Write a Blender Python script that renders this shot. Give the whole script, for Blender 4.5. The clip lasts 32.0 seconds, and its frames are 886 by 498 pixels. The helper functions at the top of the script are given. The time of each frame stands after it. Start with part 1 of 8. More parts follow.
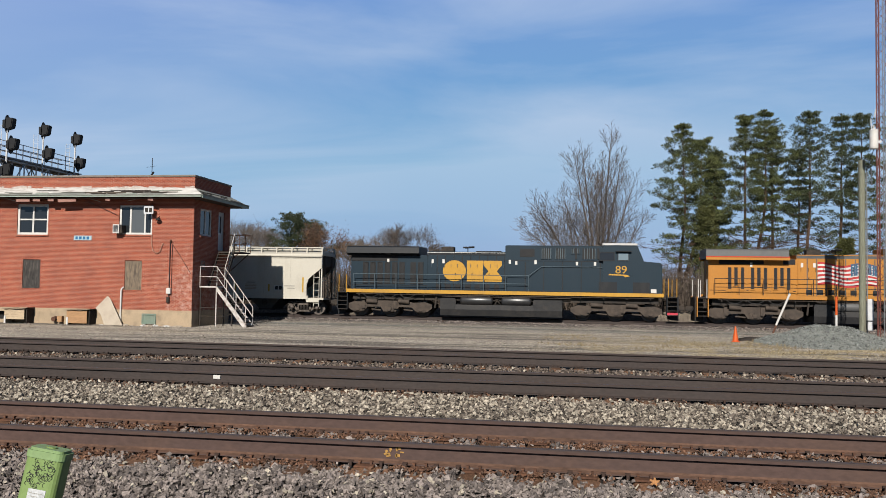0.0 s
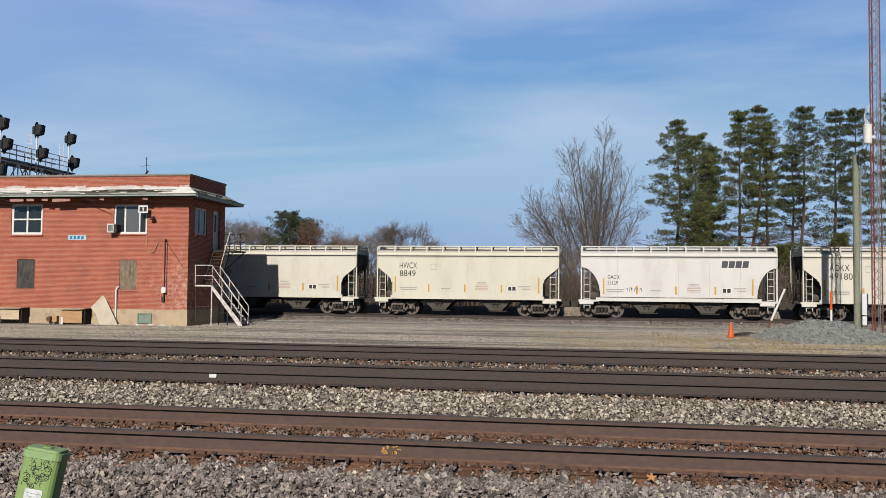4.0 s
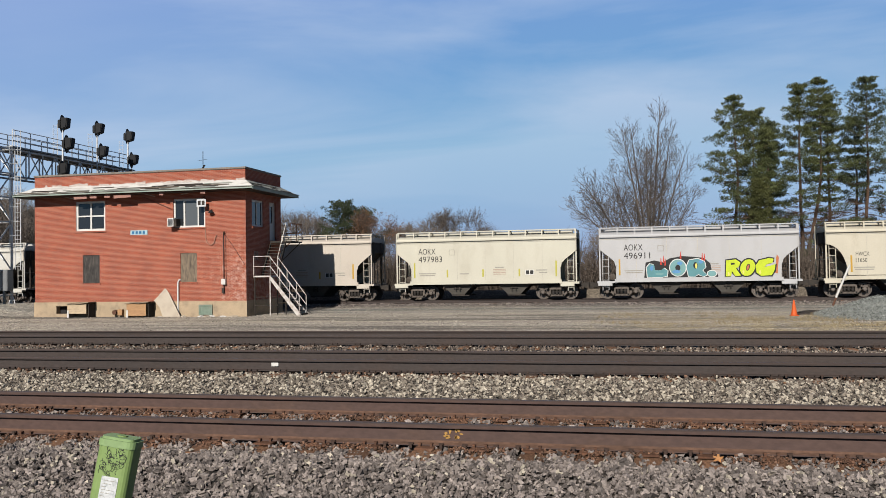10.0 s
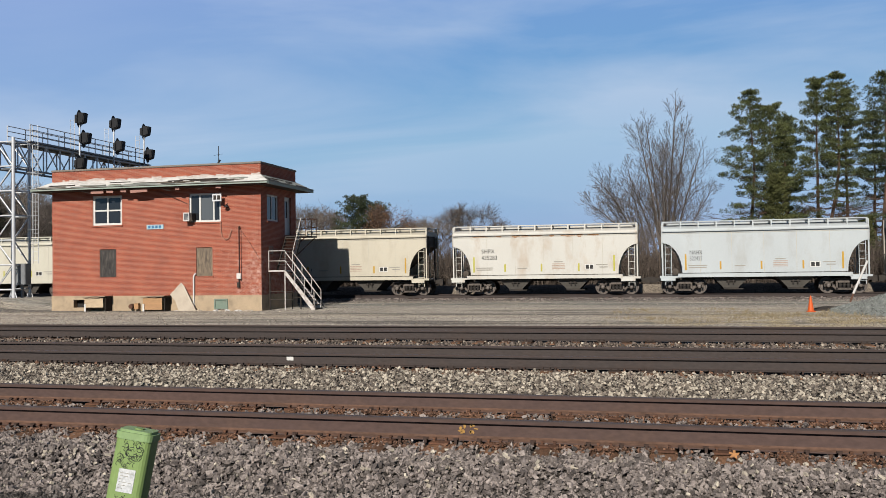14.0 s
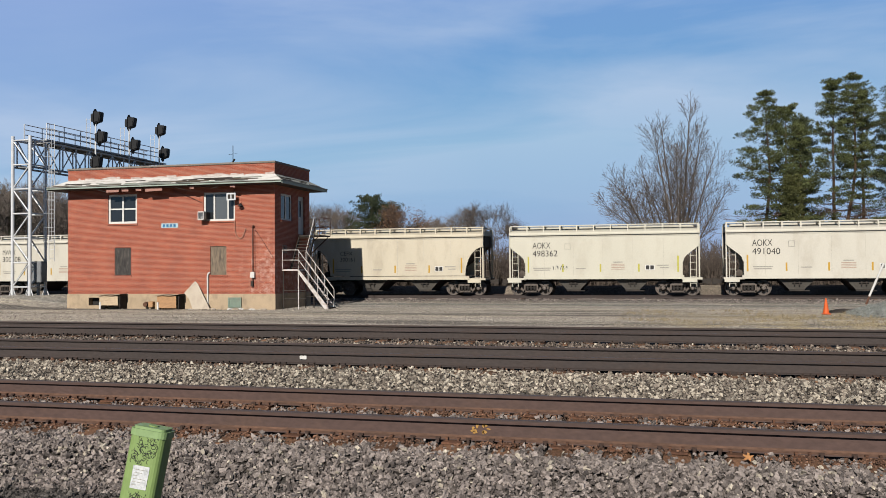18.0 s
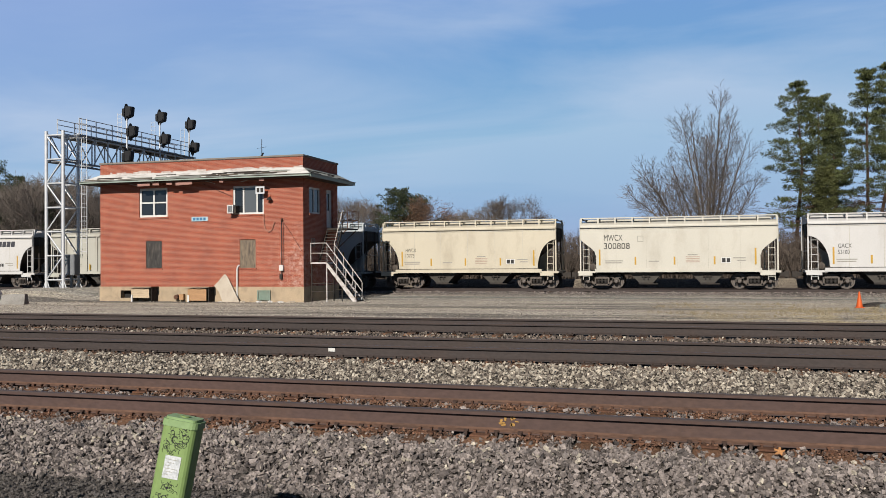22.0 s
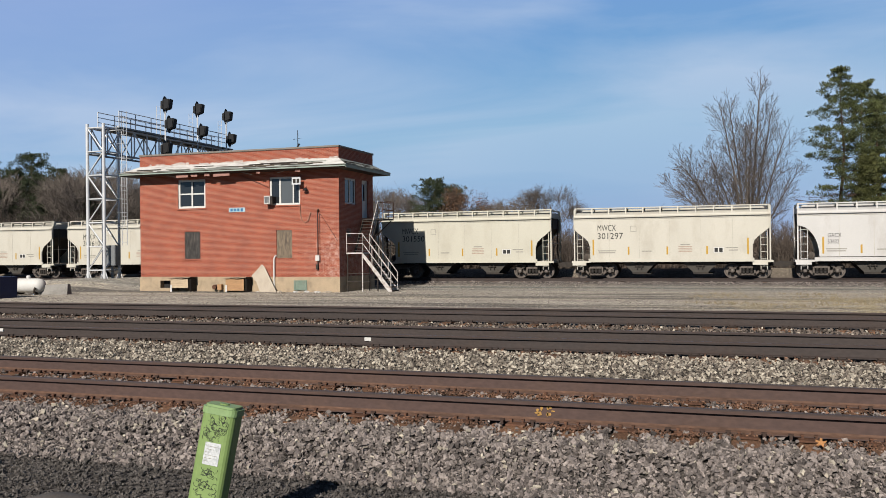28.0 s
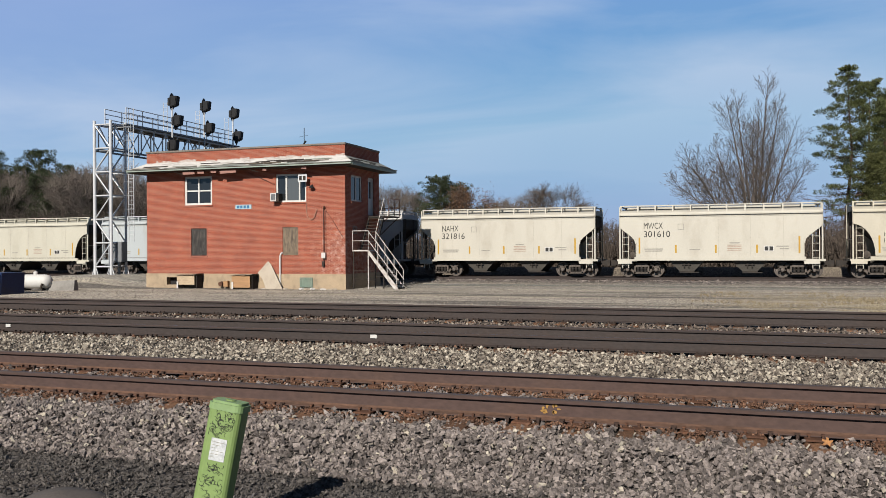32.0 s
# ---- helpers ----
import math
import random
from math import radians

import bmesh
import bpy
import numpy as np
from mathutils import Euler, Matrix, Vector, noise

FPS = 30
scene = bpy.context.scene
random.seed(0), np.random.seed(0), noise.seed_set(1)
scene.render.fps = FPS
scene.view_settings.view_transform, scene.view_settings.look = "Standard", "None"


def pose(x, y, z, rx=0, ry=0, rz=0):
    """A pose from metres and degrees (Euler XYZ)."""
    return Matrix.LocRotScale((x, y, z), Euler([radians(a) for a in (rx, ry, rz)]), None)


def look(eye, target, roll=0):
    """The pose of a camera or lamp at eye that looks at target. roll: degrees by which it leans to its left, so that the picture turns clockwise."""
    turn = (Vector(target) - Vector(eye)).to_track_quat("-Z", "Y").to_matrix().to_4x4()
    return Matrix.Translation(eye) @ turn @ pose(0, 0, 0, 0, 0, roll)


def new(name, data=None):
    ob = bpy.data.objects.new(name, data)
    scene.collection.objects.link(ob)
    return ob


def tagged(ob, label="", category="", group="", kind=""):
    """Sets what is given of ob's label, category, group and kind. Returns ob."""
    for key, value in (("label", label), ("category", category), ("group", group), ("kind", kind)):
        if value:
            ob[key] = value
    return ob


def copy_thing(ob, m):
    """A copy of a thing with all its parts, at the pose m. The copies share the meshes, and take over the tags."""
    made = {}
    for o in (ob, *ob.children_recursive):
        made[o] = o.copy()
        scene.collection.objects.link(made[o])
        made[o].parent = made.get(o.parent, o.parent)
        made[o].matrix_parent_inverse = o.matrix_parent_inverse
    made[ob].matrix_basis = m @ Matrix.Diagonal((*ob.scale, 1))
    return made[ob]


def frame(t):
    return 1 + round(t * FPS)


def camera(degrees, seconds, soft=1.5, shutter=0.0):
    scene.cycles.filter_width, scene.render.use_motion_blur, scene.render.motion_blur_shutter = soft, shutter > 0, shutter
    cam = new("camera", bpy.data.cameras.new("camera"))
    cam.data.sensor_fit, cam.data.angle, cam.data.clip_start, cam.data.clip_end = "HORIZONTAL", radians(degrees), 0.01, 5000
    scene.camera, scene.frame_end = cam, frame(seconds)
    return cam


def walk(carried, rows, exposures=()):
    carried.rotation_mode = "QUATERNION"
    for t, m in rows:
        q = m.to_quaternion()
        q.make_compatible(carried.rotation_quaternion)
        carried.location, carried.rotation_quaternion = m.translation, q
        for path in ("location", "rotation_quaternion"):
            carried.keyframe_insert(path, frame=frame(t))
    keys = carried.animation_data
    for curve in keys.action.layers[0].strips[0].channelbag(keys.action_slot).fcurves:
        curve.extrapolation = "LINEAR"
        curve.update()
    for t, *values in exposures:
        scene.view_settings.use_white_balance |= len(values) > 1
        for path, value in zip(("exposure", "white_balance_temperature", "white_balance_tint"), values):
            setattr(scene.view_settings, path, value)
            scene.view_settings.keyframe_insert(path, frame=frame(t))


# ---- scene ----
# the camera stands by the tracks and pans slowly: seconds, yaw to the left, pitch, roll (degrees), x, z
PATH = [
    (0, 9.398, 2.566, 0.923, 0.038, 2.263),
    (0.5, 9.270, 2.591, 0.833, 0.038, 2.263),
    (1, 9.339, 2.614, 0.856, 0.039, 2.262),
    (1.5, 9.411, 2.592, 0.963, 0.040, 2.261),
    (2, 9.246, 2.579, 0.906, 0.040, 2.261),
    (2.5, 9.073, 2.606, 0.872, 0.038, 2.260),
    (3, 9.030, 2.528, 0.732, 0.036, 2.260),
    (3.5, 9.000, 2.445, 0.618, 0.035, 2.260),
    (5.5, 9.595, 1.892, 0.247, 0.028, 2.257),
    (6, 9.792, 1.571, 0.107, 0.026, 2.257),
    (6.5, 10.125, 1.672, 0.010, 0.023, 2.256),
    (7, 10.469, 1.821, 0.087, 0.019, 2.256),
    (7.5, 10.866, 1.887, -0.047, 0.016, 2.256),
    (8, 11.236, 1.900, -0.382, 0.013, 2.255),
    (8.5, 11.598, 1.791, -0.650, 0.009, 2.255),
    (9, 11.906, 1.666, -0.817, 0.006, 2.254),
    (9.5, 12.259, 1.555, -0.908, 0.005, 2.254),
    (10, 12.638, 1.462, -0.900, 0.004, 2.253),
    (10.5, 13.015, 1.418, -0.886, 0.003, 2.253),
    (11, 13.404, 1.377, -0.807, 0.002, 2.253),
    (11.5, 13.513, 1.366, -0.634, 0.001, 2.253),
    (12, 13.529, 1.380, -0.669, 0.000, 2.252),
    (12.5, 13.685, 1.319, -0.759, -0.001, 2.252),
    (13, 13.672, 1.272, -0.709, -0.002, 2.252),
    (13.5, 13.593, 1.203, -0.752, -0.002, 2.252),
    (14, 13.591, 1.141, -0.764, -0.003, 2.252),
    (14.5, 13.579, 1.124, -0.681, -0.003, 2.251),
    (16.5, 13.875, 1.208, -0.455, -0.005, 2.250),
    (17, 14.019, 1.197, -0.440, -0.006, 2.250),
    (17.5, 14.223, 1.169, -0.395, -0.006, 2.249),
    (18, 14.454, 1.157, -0.431, -0.007, 2.249),
    (18.5, 14.817, 1.112, -0.579, -0.007, 2.248),
    (19, 15.216, 1.028, -0.502, -0.008, 2.248),
    (19.5, 15.443, 0.948, -0.536, -0.008, 2.248),
    (20, 15.554, 0.891, -0.430, -0.009, 2.247),
    (20.5, 15.693, 0.822, -0.419, -0.009, 2.247),
    (21, 15.919, 0.820, -0.519, -0.010, 2.246),
    (21.5, 16.193, 0.780, -0.564, -0.010, 2.245),
    (22, 16.280, 0.714, -0.441, -0.011, 2.245),
    (22.5, 16.316, 0.710, -0.474, -0.011, 2.244),
    (23, 16.368, 0.755, -0.503, -0.011, 2.244),
    (23.5, 16.446, 0.741, -0.544, -0.012, 2.244),
    (24, 16.553, 0.636, -0.635, -0.012, 2.243),
    (24.5, 16.756, 0.528, -0.711, -0.013, 2.243),
    (25, 16.956, 0.470, -0.532, -0.013, 2.242),
    (25.5, 17.137, 0.393, -0.487, -0.014, 2.241),
    (27.5, 18.361, 0.048, -0.515, -0.016, 2.240),
    (28, 18.604, 0.079, -0.566, -0.016, 2.239),
    (28.5, 18.711, 0.103, -0.584, -0.017, 2.239),
    (29, 18.723, 0.127, -0.617, -0.017, 2.238),
    (29.5, 18.736, 0.128, -0.531, -0.018, 2.237),
    (30, 18.759, 0.118, -0.465, -0.018, 2.237),
    (30.5, 18.809, 0.112, -0.469, -0.019, 2.236),
    (31, 18.844, 0.104, -0.489, -0.019, 2.236),
    (31.5, 18.907, 0.046, -0.397, -0.020, 2.236),
    (32, 18.991, -0.062, -0.340, -0.020, 2.235),
]
cam = camera(54.11, 32.0, soft=0.8, shutter=0.0)
walk(cam, [(t, look((x, 0, z), (x - math.sin(radians(a)) * math.cos(radians(p)), math.cos(radians(a)) * math.cos(radians(p)),
                                z + math.sin(radians(p))), r)) for t, a, p, r, x, z in PATH])

# ---- light: low sun from behind the camera, blue sky with thin cirrus ----
SUN_WAY = Vector((0.03, 1.0, -0.63))
sun_data = bpy.data.lights.new("sun", "SUN")
sun_data.energy, sun_data.angle, sun_data.color = 5.0, radians(0.53), (0.985, 0.93, 0.85)
sun = new("sun", sun_data)
sun.matrix_world = look((0, -40, 40), Vector((0, -40, 40)) + SUN_WAY)
scene.view_settings.exposure = 0.88

world = bpy.data.worlds.new("sky")
scene.world = world
world.use_nodes = True
wn, wl = world.node_tree.nodes, world.node_tree.links
wn.clear()
w_out, w_bg, w_sky = wn.new("ShaderNodeOutputWorld"), wn.new("ShaderNodeBackground"), wn.new("ShaderNodeTexSky")
w_sky.sky_type, w_sky.sun_disc = "NISHITA", False
w_sky.sun_elevation, w_sky.sun_rotation = math.atan(0.63), radians(180)
w_sky.air_density, w_sky.dust_density, w_sky.ozone_density, w_sky.altitude = 1.0, 0.0, 4.0, 400
w_tc, w_map = wn.new("ShaderNodeTexCoord"), wn.new("ShaderNodeMapping")
w_map.inputs["Scale"].default_value = (1.0, 1.0, 5.0)
w_map.inputs["Rotation"].default_value = (0.0, radians(-9), 0.0)
w_n1, w_n2 = wn.new("ShaderNodeTexNoise"), wn.new("ShaderNodeTexNoise")
w_n1.inputs["Scale"].default_value, w_n1.inputs["Detail"].default_value, w_n1.inputs["Roughness"].default_value = 1.5, 6, 0.55
w_n1.inputs["Distortion"].default_value = 0.6
w_n2.inputs["Scale"].default_value, w_n2.inputs["Detail"].default_value = 0.9, 3
w_mul = wn.new("ShaderNodeMath")
w_mul.operation = "MULTIPLY"
w_ramp = wn.new("ShaderNodeMapRange")
w_ramp.inputs["From Min"].default_value, w_ramp.inputs["From Max"].default_value = 0.17, 0.36
w_ramp.inputs["To Min"].default_value, w_ramp.inputs["To Max"].default_value = 0.0, 0.8
w_mix = wn.new("ShaderNodeMix")
w_mix.data_type = "RGBA"
w_mix.inputs["B"].default_value = (5.2, 6.0, 7.4, 1)
wl.new(w_tc.outputs["Generated"], w_map.inputs["Vector"])
wl.new(w_map.outputs["Vector"], w_n1.inputs["Vector"])
wl.new(w_map.outputs["Vector"], w_n2.inputs["Vector"])
wl.new(w_n1.outputs["Fac"], w_mul.inputs[0])
wl.new(w_n2.outputs["Fac"], w_mul.inputs[1])
wl.new(w_mul.outputs["Value"], w_ramp.inputs["Value"])
w_thin, w_veil = wn.new("ShaderNodeMapRange"), wn.new("ShaderNodeMath")
w_thin.inputs["From Min"].default_value, w_thin.inputs["From Max"].default_value, w_thin.inputs["To Min"].default_value = 0.04, 0.26, 0.25
w_veil.operation = "MULTIPLY"
wl.new(w_ramp.outputs["Result"], w_veil.inputs[0])
wl.new(w_thin.outputs["Result"], w_veil.inputs[1])
w_dir, w_west, w_sheet, w_sum = wn.new("ShaderNodeSeparateXYZ"), wn.new("ShaderNodeMapRange"), wn.new("ShaderNodeMath"), wn.new("ShaderNodeMath")
w_west.inputs["From Min"].default_value, w_west.inputs["From Max"].default_value, w_west.inputs["To Max"].default_value = -0.2, -0.6, 0.55
w_sheet.operation, w_sum.operation, w_sum.use_clamp = "MULTIPLY", "ADD", True
wl.new(w_tc.outputs["Generated"], w_dir.inputs[0])
wl.new(w_dir.outputs["X"], w_west.inputs["Value"])
wl.new(w_west.outputs["Result"], w_sheet.inputs[0])
wl.new(w_n1.outputs["Fac"], w_sheet.inputs[1])
wl.new(w_veil.outputs["Value"], w_sum.inputs[0])
wl.new(w_sheet.outputs["Value"], w_sum.inputs[1])
w_north, w_cirrus = wn.new("ShaderNodeMapRange"), wn.new("ShaderNodeMath")
w_north.inputs["From Min"].default_value, w_north.inputs["From Max"].default_value = -0.1, 0.35
w_cirrus.operation = "MULTIPLY"
wl.new(w_dir.outputs["Y"], w_north.inputs["Value"])
wl.new(w_sum.outputs["Value"], w_cirrus.inputs[0])
wl.new(w_north.outputs["Result"], w_cirrus.inputs[1])
wl.new(w_cirrus.outputs["Value"], w_mix.inputs["Factor"])
# deeper towards the zenith, paler and bluer towards the horizon; the glare round the sun is the sun lamp's
w_sep, w_tone, w_cap = wn.new("ShaderNodeSeparateXYZ"), wn.new("ShaderNodeValToRGB"), wn.new("ShaderNodeMix")
stops = w_tone.color_ramp.elements
stops[0].position, stops[0].color = 0.0, (0.26, 0.44, 0.82, 1)
stops[1].position, stops[1].color = 0.36, (1.1, 1.1, 1.22, 1)
for at, c in ((0.16, (0.47, 0.66, 0.98, 1)),):
    stops.new(at).color = c
w_product = wn.new("ShaderNodeMix")
w_product.data_type, w_product.blend_type = "RGBA", "MULTIPLY"
w_product.inputs["Factor"].default_value = 1.0
w_cap.data_type, w_cap.blend_type = "RGBA", "DARKEN"
w_cap.inputs["Factor"].default_value = 1.0
w_cap.inputs["B"].default_value = (2.6, 3.75, 5.9, 1)
wl.new(w_tc.outputs["Generated"], w_sep.inputs[0])
wl.new(w_sep.outputs["Z"], w_tone.inputs["Fac"])
wl.new(w_sep.outputs["Z"], w_thin.inputs["Value"])
wl.new(w_sky.outputs["Color"], w_product.inputs["A"])
wl.new(w_tone.outputs["Color"], w_product.inputs["B"])
wl.new(w_product.outputs["Result"], w_cap.inputs["A"])
wl.new(w_cap.outputs["Result"], w_mix.inputs["A"])
# a clear sky falls off towards the zenith
w_fall, w_high = wn.new("ShaderNodeMapRange"), wn.new("ShaderNodeMix")
w_fall.inputs["From Min"].default_value, w_fall.inputs["From Max"].default_value = 0.33, 0.68
w_fall.inputs["To Min"].default_value, w_fall.inputs["To Max"].default_value = 1.0, 0.18
w_high.data_type, w_high.blend_type = "RGBA", "MULTIPLY"
w_high.inputs["Factor"].default_value = 1.0
wl.new(w_sep.outputs["Z"], w_fall.inputs["Value"])
wl.new(w_mix.outputs["Result"], w_high.inputs["A"])
wl.new(w_fall.outputs["Result"], w_high.inputs["B"])
wl.new(w_high.outputs["Result"], w_bg.inputs["Color"])
w_bg.inputs["Strength"].default_value = 0.0607
wl.new(w_bg.outputs["Background"], w_out.inputs["Surface"])


# ---- materials ----
ALBEDO_SCALE = 0.468      # scales every base colour down, so shade comes out deeper at this exposure


def surf(name, col, col2=None, scale=3.0, fine=40.0, rough=0.8, metal=0.0, bump=0.3, grain=0.25, vary=0.0, amount=0.6,
         stretch=(1, 1, 1), dirt=None, dirt_scale=1.5, dirt_amount=0.5, spec=0.2, island=False):
    """A surface with broad patches (col to col2), fine grain, relief and, if given, stains of a third colour."""
    m = bpy.data.materials.new(name)
    m.use_nodes = True
    n, l = m.node_tree.nodes, m.node_tree.links
    b = n["Principled BSDF"]
    col2 = col2 or tuple(c * 0.75 for c in col)
    col, col2, dirt = (c and tuple(v * ALBEDO_SCALE for v in c) for c in (col, col2, dirt))
    tc, mp = n.new("ShaderNodeTexCoord"), n.new("ShaderNodeMapping")
    mp.inputs["Scale"].default_value = stretch
    l.new(tc.outputs["Object"], mp.inputs["Vector"])
    a, f = n.new("ShaderNodeTexNoise"), n.new("ShaderNodeTexNoise")
    a.inputs["Scale"].default_value, a.inputs["Detail"].default_value = scale, 5
    f.inputs["Scale"].default_value, f.inputs["Detail"].default_value = fine, 4
    l.new(mp.outputs["Vector"], a.inputs["Vector"])
    l.new(mp.outputs["Vector"], f.inputs["Vector"])
    r = n.new("ShaderNodeMapRange")
    r.inputs["From Min"].default_value, r.inputs["From Max"].default_value = 0.35, 0.65
    r.inputs["To Max"].default_value = amount
    l.new(a.outputs["Fac"], r.inputs["Value"])
    mix = n.new("ShaderNodeMix")
    mix.data_type = "RGBA"
    mix.inputs["A"].default_value, mix.inputs["B"].default_value = (*col, 1), (*col2, 1)
    l.new(r.outputs["Result"], mix.inputs["Factor"])
    last = mix.outputs["Result"]
    if dirt:
        d, dr, dm = n.new("ShaderNodeTexNoise"), n.new("ShaderNodeMapRange"), n.new("ShaderNodeMix")
        d.inputs["Scale"].default_value, d.inputs["Detail"].default_value, d.inputs["Roughness"].default_value = dirt_scale, 8, 0.7
        dr.inputs["From Min"].default_value, dr.inputs["From Max"].default_value = 0.5, 0.72
        dr.inputs["To Max"].default_value = dirt_amount
        dm.data_type = "RGBA"
        dm.inputs["B"].default_value = (*dirt, 1)
        l.new(mp.outputs["Vector"], d.inputs["Vector"])
        l.new(d.outputs["Fac"], dr.inputs["Value"])
        l.new(dr.outputs["Result"], dm.inputs["Factor"])
        l.new(last, dm.inputs["A"])
        last = dm.outputs["Result"]
    hsv, gr = n.new("ShaderNodeHueSaturation"), n.new("ShaderNodeMapRange")
    gr.inputs["From Min"].default_value, gr.inputs["From Max"].default_value = 0.3, 0.7
    gr.inputs["To Min"].default_value, gr.inputs["To Max"].default_value = 1 - grain, 1 + grain
    l.new(f.outputs["Fac"], gr.inputs["Value"])
    value = gr.outputs["Result"]
    if vary:
        rnd, vm, vx = n.new("ShaderNodeNewGeometry" if island else "ShaderNodeObjectInfo"), n.new("ShaderNodeMapRange"), n.new("ShaderNodeMath")
        vm.inputs["To Min"].default_value, vm.inputs["To Max"].default_value = 1 - vary, 1 + vary
        vx.operation = "MULTIPLY"
        l.new(rnd.outputs["Random Per Island" if island else "Random"], vm.inputs["Value"])
        l.new(vm.outputs["Result"], vx.inputs[0])
        l.new(value, vx.inputs[1])
        value = vx.outputs["Value"]
    l.new(value, hsv.inputs["Value"])
    l.new(last, hsv.inputs["Color"])
    l.new(hsv.outputs["Color"], b.inputs["Base Color"])
    b.inputs["Roughness"].default_value, b.inputs["Metallic"].default_value = rough, metal
    b.inputs["Specular IOR Level"].default_value = spec
    if bump:
        bp = n.new("ShaderNodeBump")
        bp.inputs["Strength"].default_value, bp.inputs["Distance"].default_value = bump, 0.02
        l.new(f.outputs["Fac"], bp.inputs["Height"])
        l.new(bp.outputs["Normal"], b.inputs["Normal"])
    return m


def brick_surface(name):
    m = surf(name, (0.365, 0.09, 0.047), (0.255, 0.064, 0.037), scale=0.9, fine=30, rough=0.9, bump=0.3, grain=0.22,
             dirt=(0.5, 0.36, 0.3), dirt_scale=0.8, dirt_amount=0.0)
    n, l = m.node_tree.nodes, m.node_tree.links
    b = n["Principled BSDF"]
    was = b.inputs["Base Color"].links[0].from_socket
    tc, mp = n.new("ShaderNodeTexCoord"), n.new("ShaderNodeMapping")
    mp.inputs["Rotation"].default_value = (radians(90), 0, 0)
    l.new(tc.outputs["Object"], mp.inputs["Vector"])
    sep, add, com = n.new("ShaderNodeSeparateXYZ"), n.new("ShaderNodeMath"), n.new("ShaderNodeCombineXYZ")
    l.new(tc.outputs["Object"], sep.inputs[0])
    l.new(sep.outputs["X"], add.inputs[0])
    l.new(sep.outputs["Y"], add.inputs[1])
    l.new(add.outputs["Value"], com.inputs["X"])
    l.new(sep.outputs["Z"], com.inputs["Y"])
    br = n.new("ShaderNodeTexBrick")
    br.inputs["Scale"].default_value = 1.0
    br.inputs["Brick Width"].default_value, br.inputs["Row Height"].default_value = 0.213, 0.0677
    br.inputs["Mortar Size"].default_value, br.inputs["Mortar Smooth"].default_value = 0.0085, 0.2
    br.inputs["Color1"].default_value, br.inputs["Color2"].default_value = (1.2, 1.18, 1.14, 1), (0.8, 0.76, 0.77, 1)
    br.inputs["Mortar"].default_value = (1.55, 3.2, 4.4, 1)
    l.new(com.outputs["Vector"], br.inputs["Vector"])
    mul = n.new("ShaderNodeMix")
    mul.data_type, mul.blend_type = "RGBA", "MULTIPLY"
    mul.inputs["Factor"].default_value = 1.0
    l.new(was, mul.inputs["A"])
    l.new(br.outputs["Color"], mul.inputs["B"])
    # efflorescence: pale lime on single bricks and joints, most of it round the meter pipe and at the wall foot
    d, dr, dm = n.new("ShaderNodeTexNoise"), n.new("ShaderNodeMapRange"), n.new("ShaderNodeMix")
    d.inputs["Scale"].default_value, d.inputs["Detail"].default_value, d.inputs["Roughness"].default_value = 3.2, 10, 0.85
    rx, rz, zone, total = n.new("ShaderNodeMapRange"), n.new("ShaderNodeMapRange"), n.new("ShaderNodeMath"), n.new("ShaderNodeMath")
    rx.inputs["From Min"].default_value, rx.inputs["From Max"].default_value, rx.inputs["To Max"].default_value = -3.4, -0.4, 0.13
    rz.inputs["From Min"].default_value, rz.inputs["From Max"].default_value = 5.4, 2.6
    zone.operation, total.operation = "MULTIPLY", "ADD"
    l.new(sep.outputs["X"], rx.inputs["Value"])
    l.new(sep.outputs["Z"], rz.inputs["Value"])
    l.new(rx.outputs["Result"], zone.inputs[0])
    l.new(rz.outputs["Result"], zone.inputs[1])
    dr.inputs["From Min"].default_value, dr.inputs["From Max"].default_value, dr.inputs["To Max"].default_value = 0.6, 0.74, 0.5
    dm.data_type = "RGBA"
    dm.inputs["B"].default_value = (0.4, 0.3, 0.26, 1)
    l.new(com.outputs["Vector"], d.inputs["Vector"])
    l.new(d.outputs["Fac"], total.inputs[0])
    l.new(zone.outputs["Value"], total.inputs[1])
    l.new(total.outputs["Value"], dr.inputs["Value"])
    l.new(dr.outputs["Result"], dm.inputs["Factor"])
    l.new(mul.outputs["Result"], dm.inputs["A"])
    l.new(dm.outputs["Result"], b.inputs["Base Color"])
    bp = n.new("ShaderNodeBump")
    bp.inputs["Strength"].default_value, bp.inputs["Distance"].default_value = 0.14, 0.01
    bp.invert = True
    l.new(br.outputs["Fac"], bp.inputs["Height"])
    l.new(bp.outputs["Normal"], b.inputs["Normal"])
    return m


def glass_dark(name, tint=(0.02, 0.025, 0.03)):
    m = bpy.data.materials.new(name)
    m.use_nodes = True
    b = m.node_tree.nodes["Principled BSDF"]
    b.inputs["Base Color"].default_value = (*tint, 1)
    b.inputs["Roughness"].default_value, b.inputs["IOR"].default_value = 0.06, 1.5
    return m


BRICK = brick_surface("brick")
CONCRETE = surf("old_concrete", (0.54, 0.41, 0.27), (0.4, 0.31, 0.21), scale=1.2, fine=25, bump=0.4, grain=0.2, dirt=(0.16, 0.13, 0.1), dirt_amount=0.6)
CONC_GREY = surf("grey_concrete", (0.36, 0.34, 0.31), (0.28, 0.26, 0.24), scale=2, fine=30, bump=0.4, grain=0.18, dirt=(0.15, 0.13, 0.11))
PEEL = surf("peeling_white_paint", (0.8, 0.78, 0.74), (0.62, 0.6, 0.56), scale=1.6, fine=14, bump=0.5, grain=0.15, dirt=(0.24, 0.2, 0.17), dirt_scale=2.4, dirt_amount=0.95, stretch=(0.5, 1, 1))
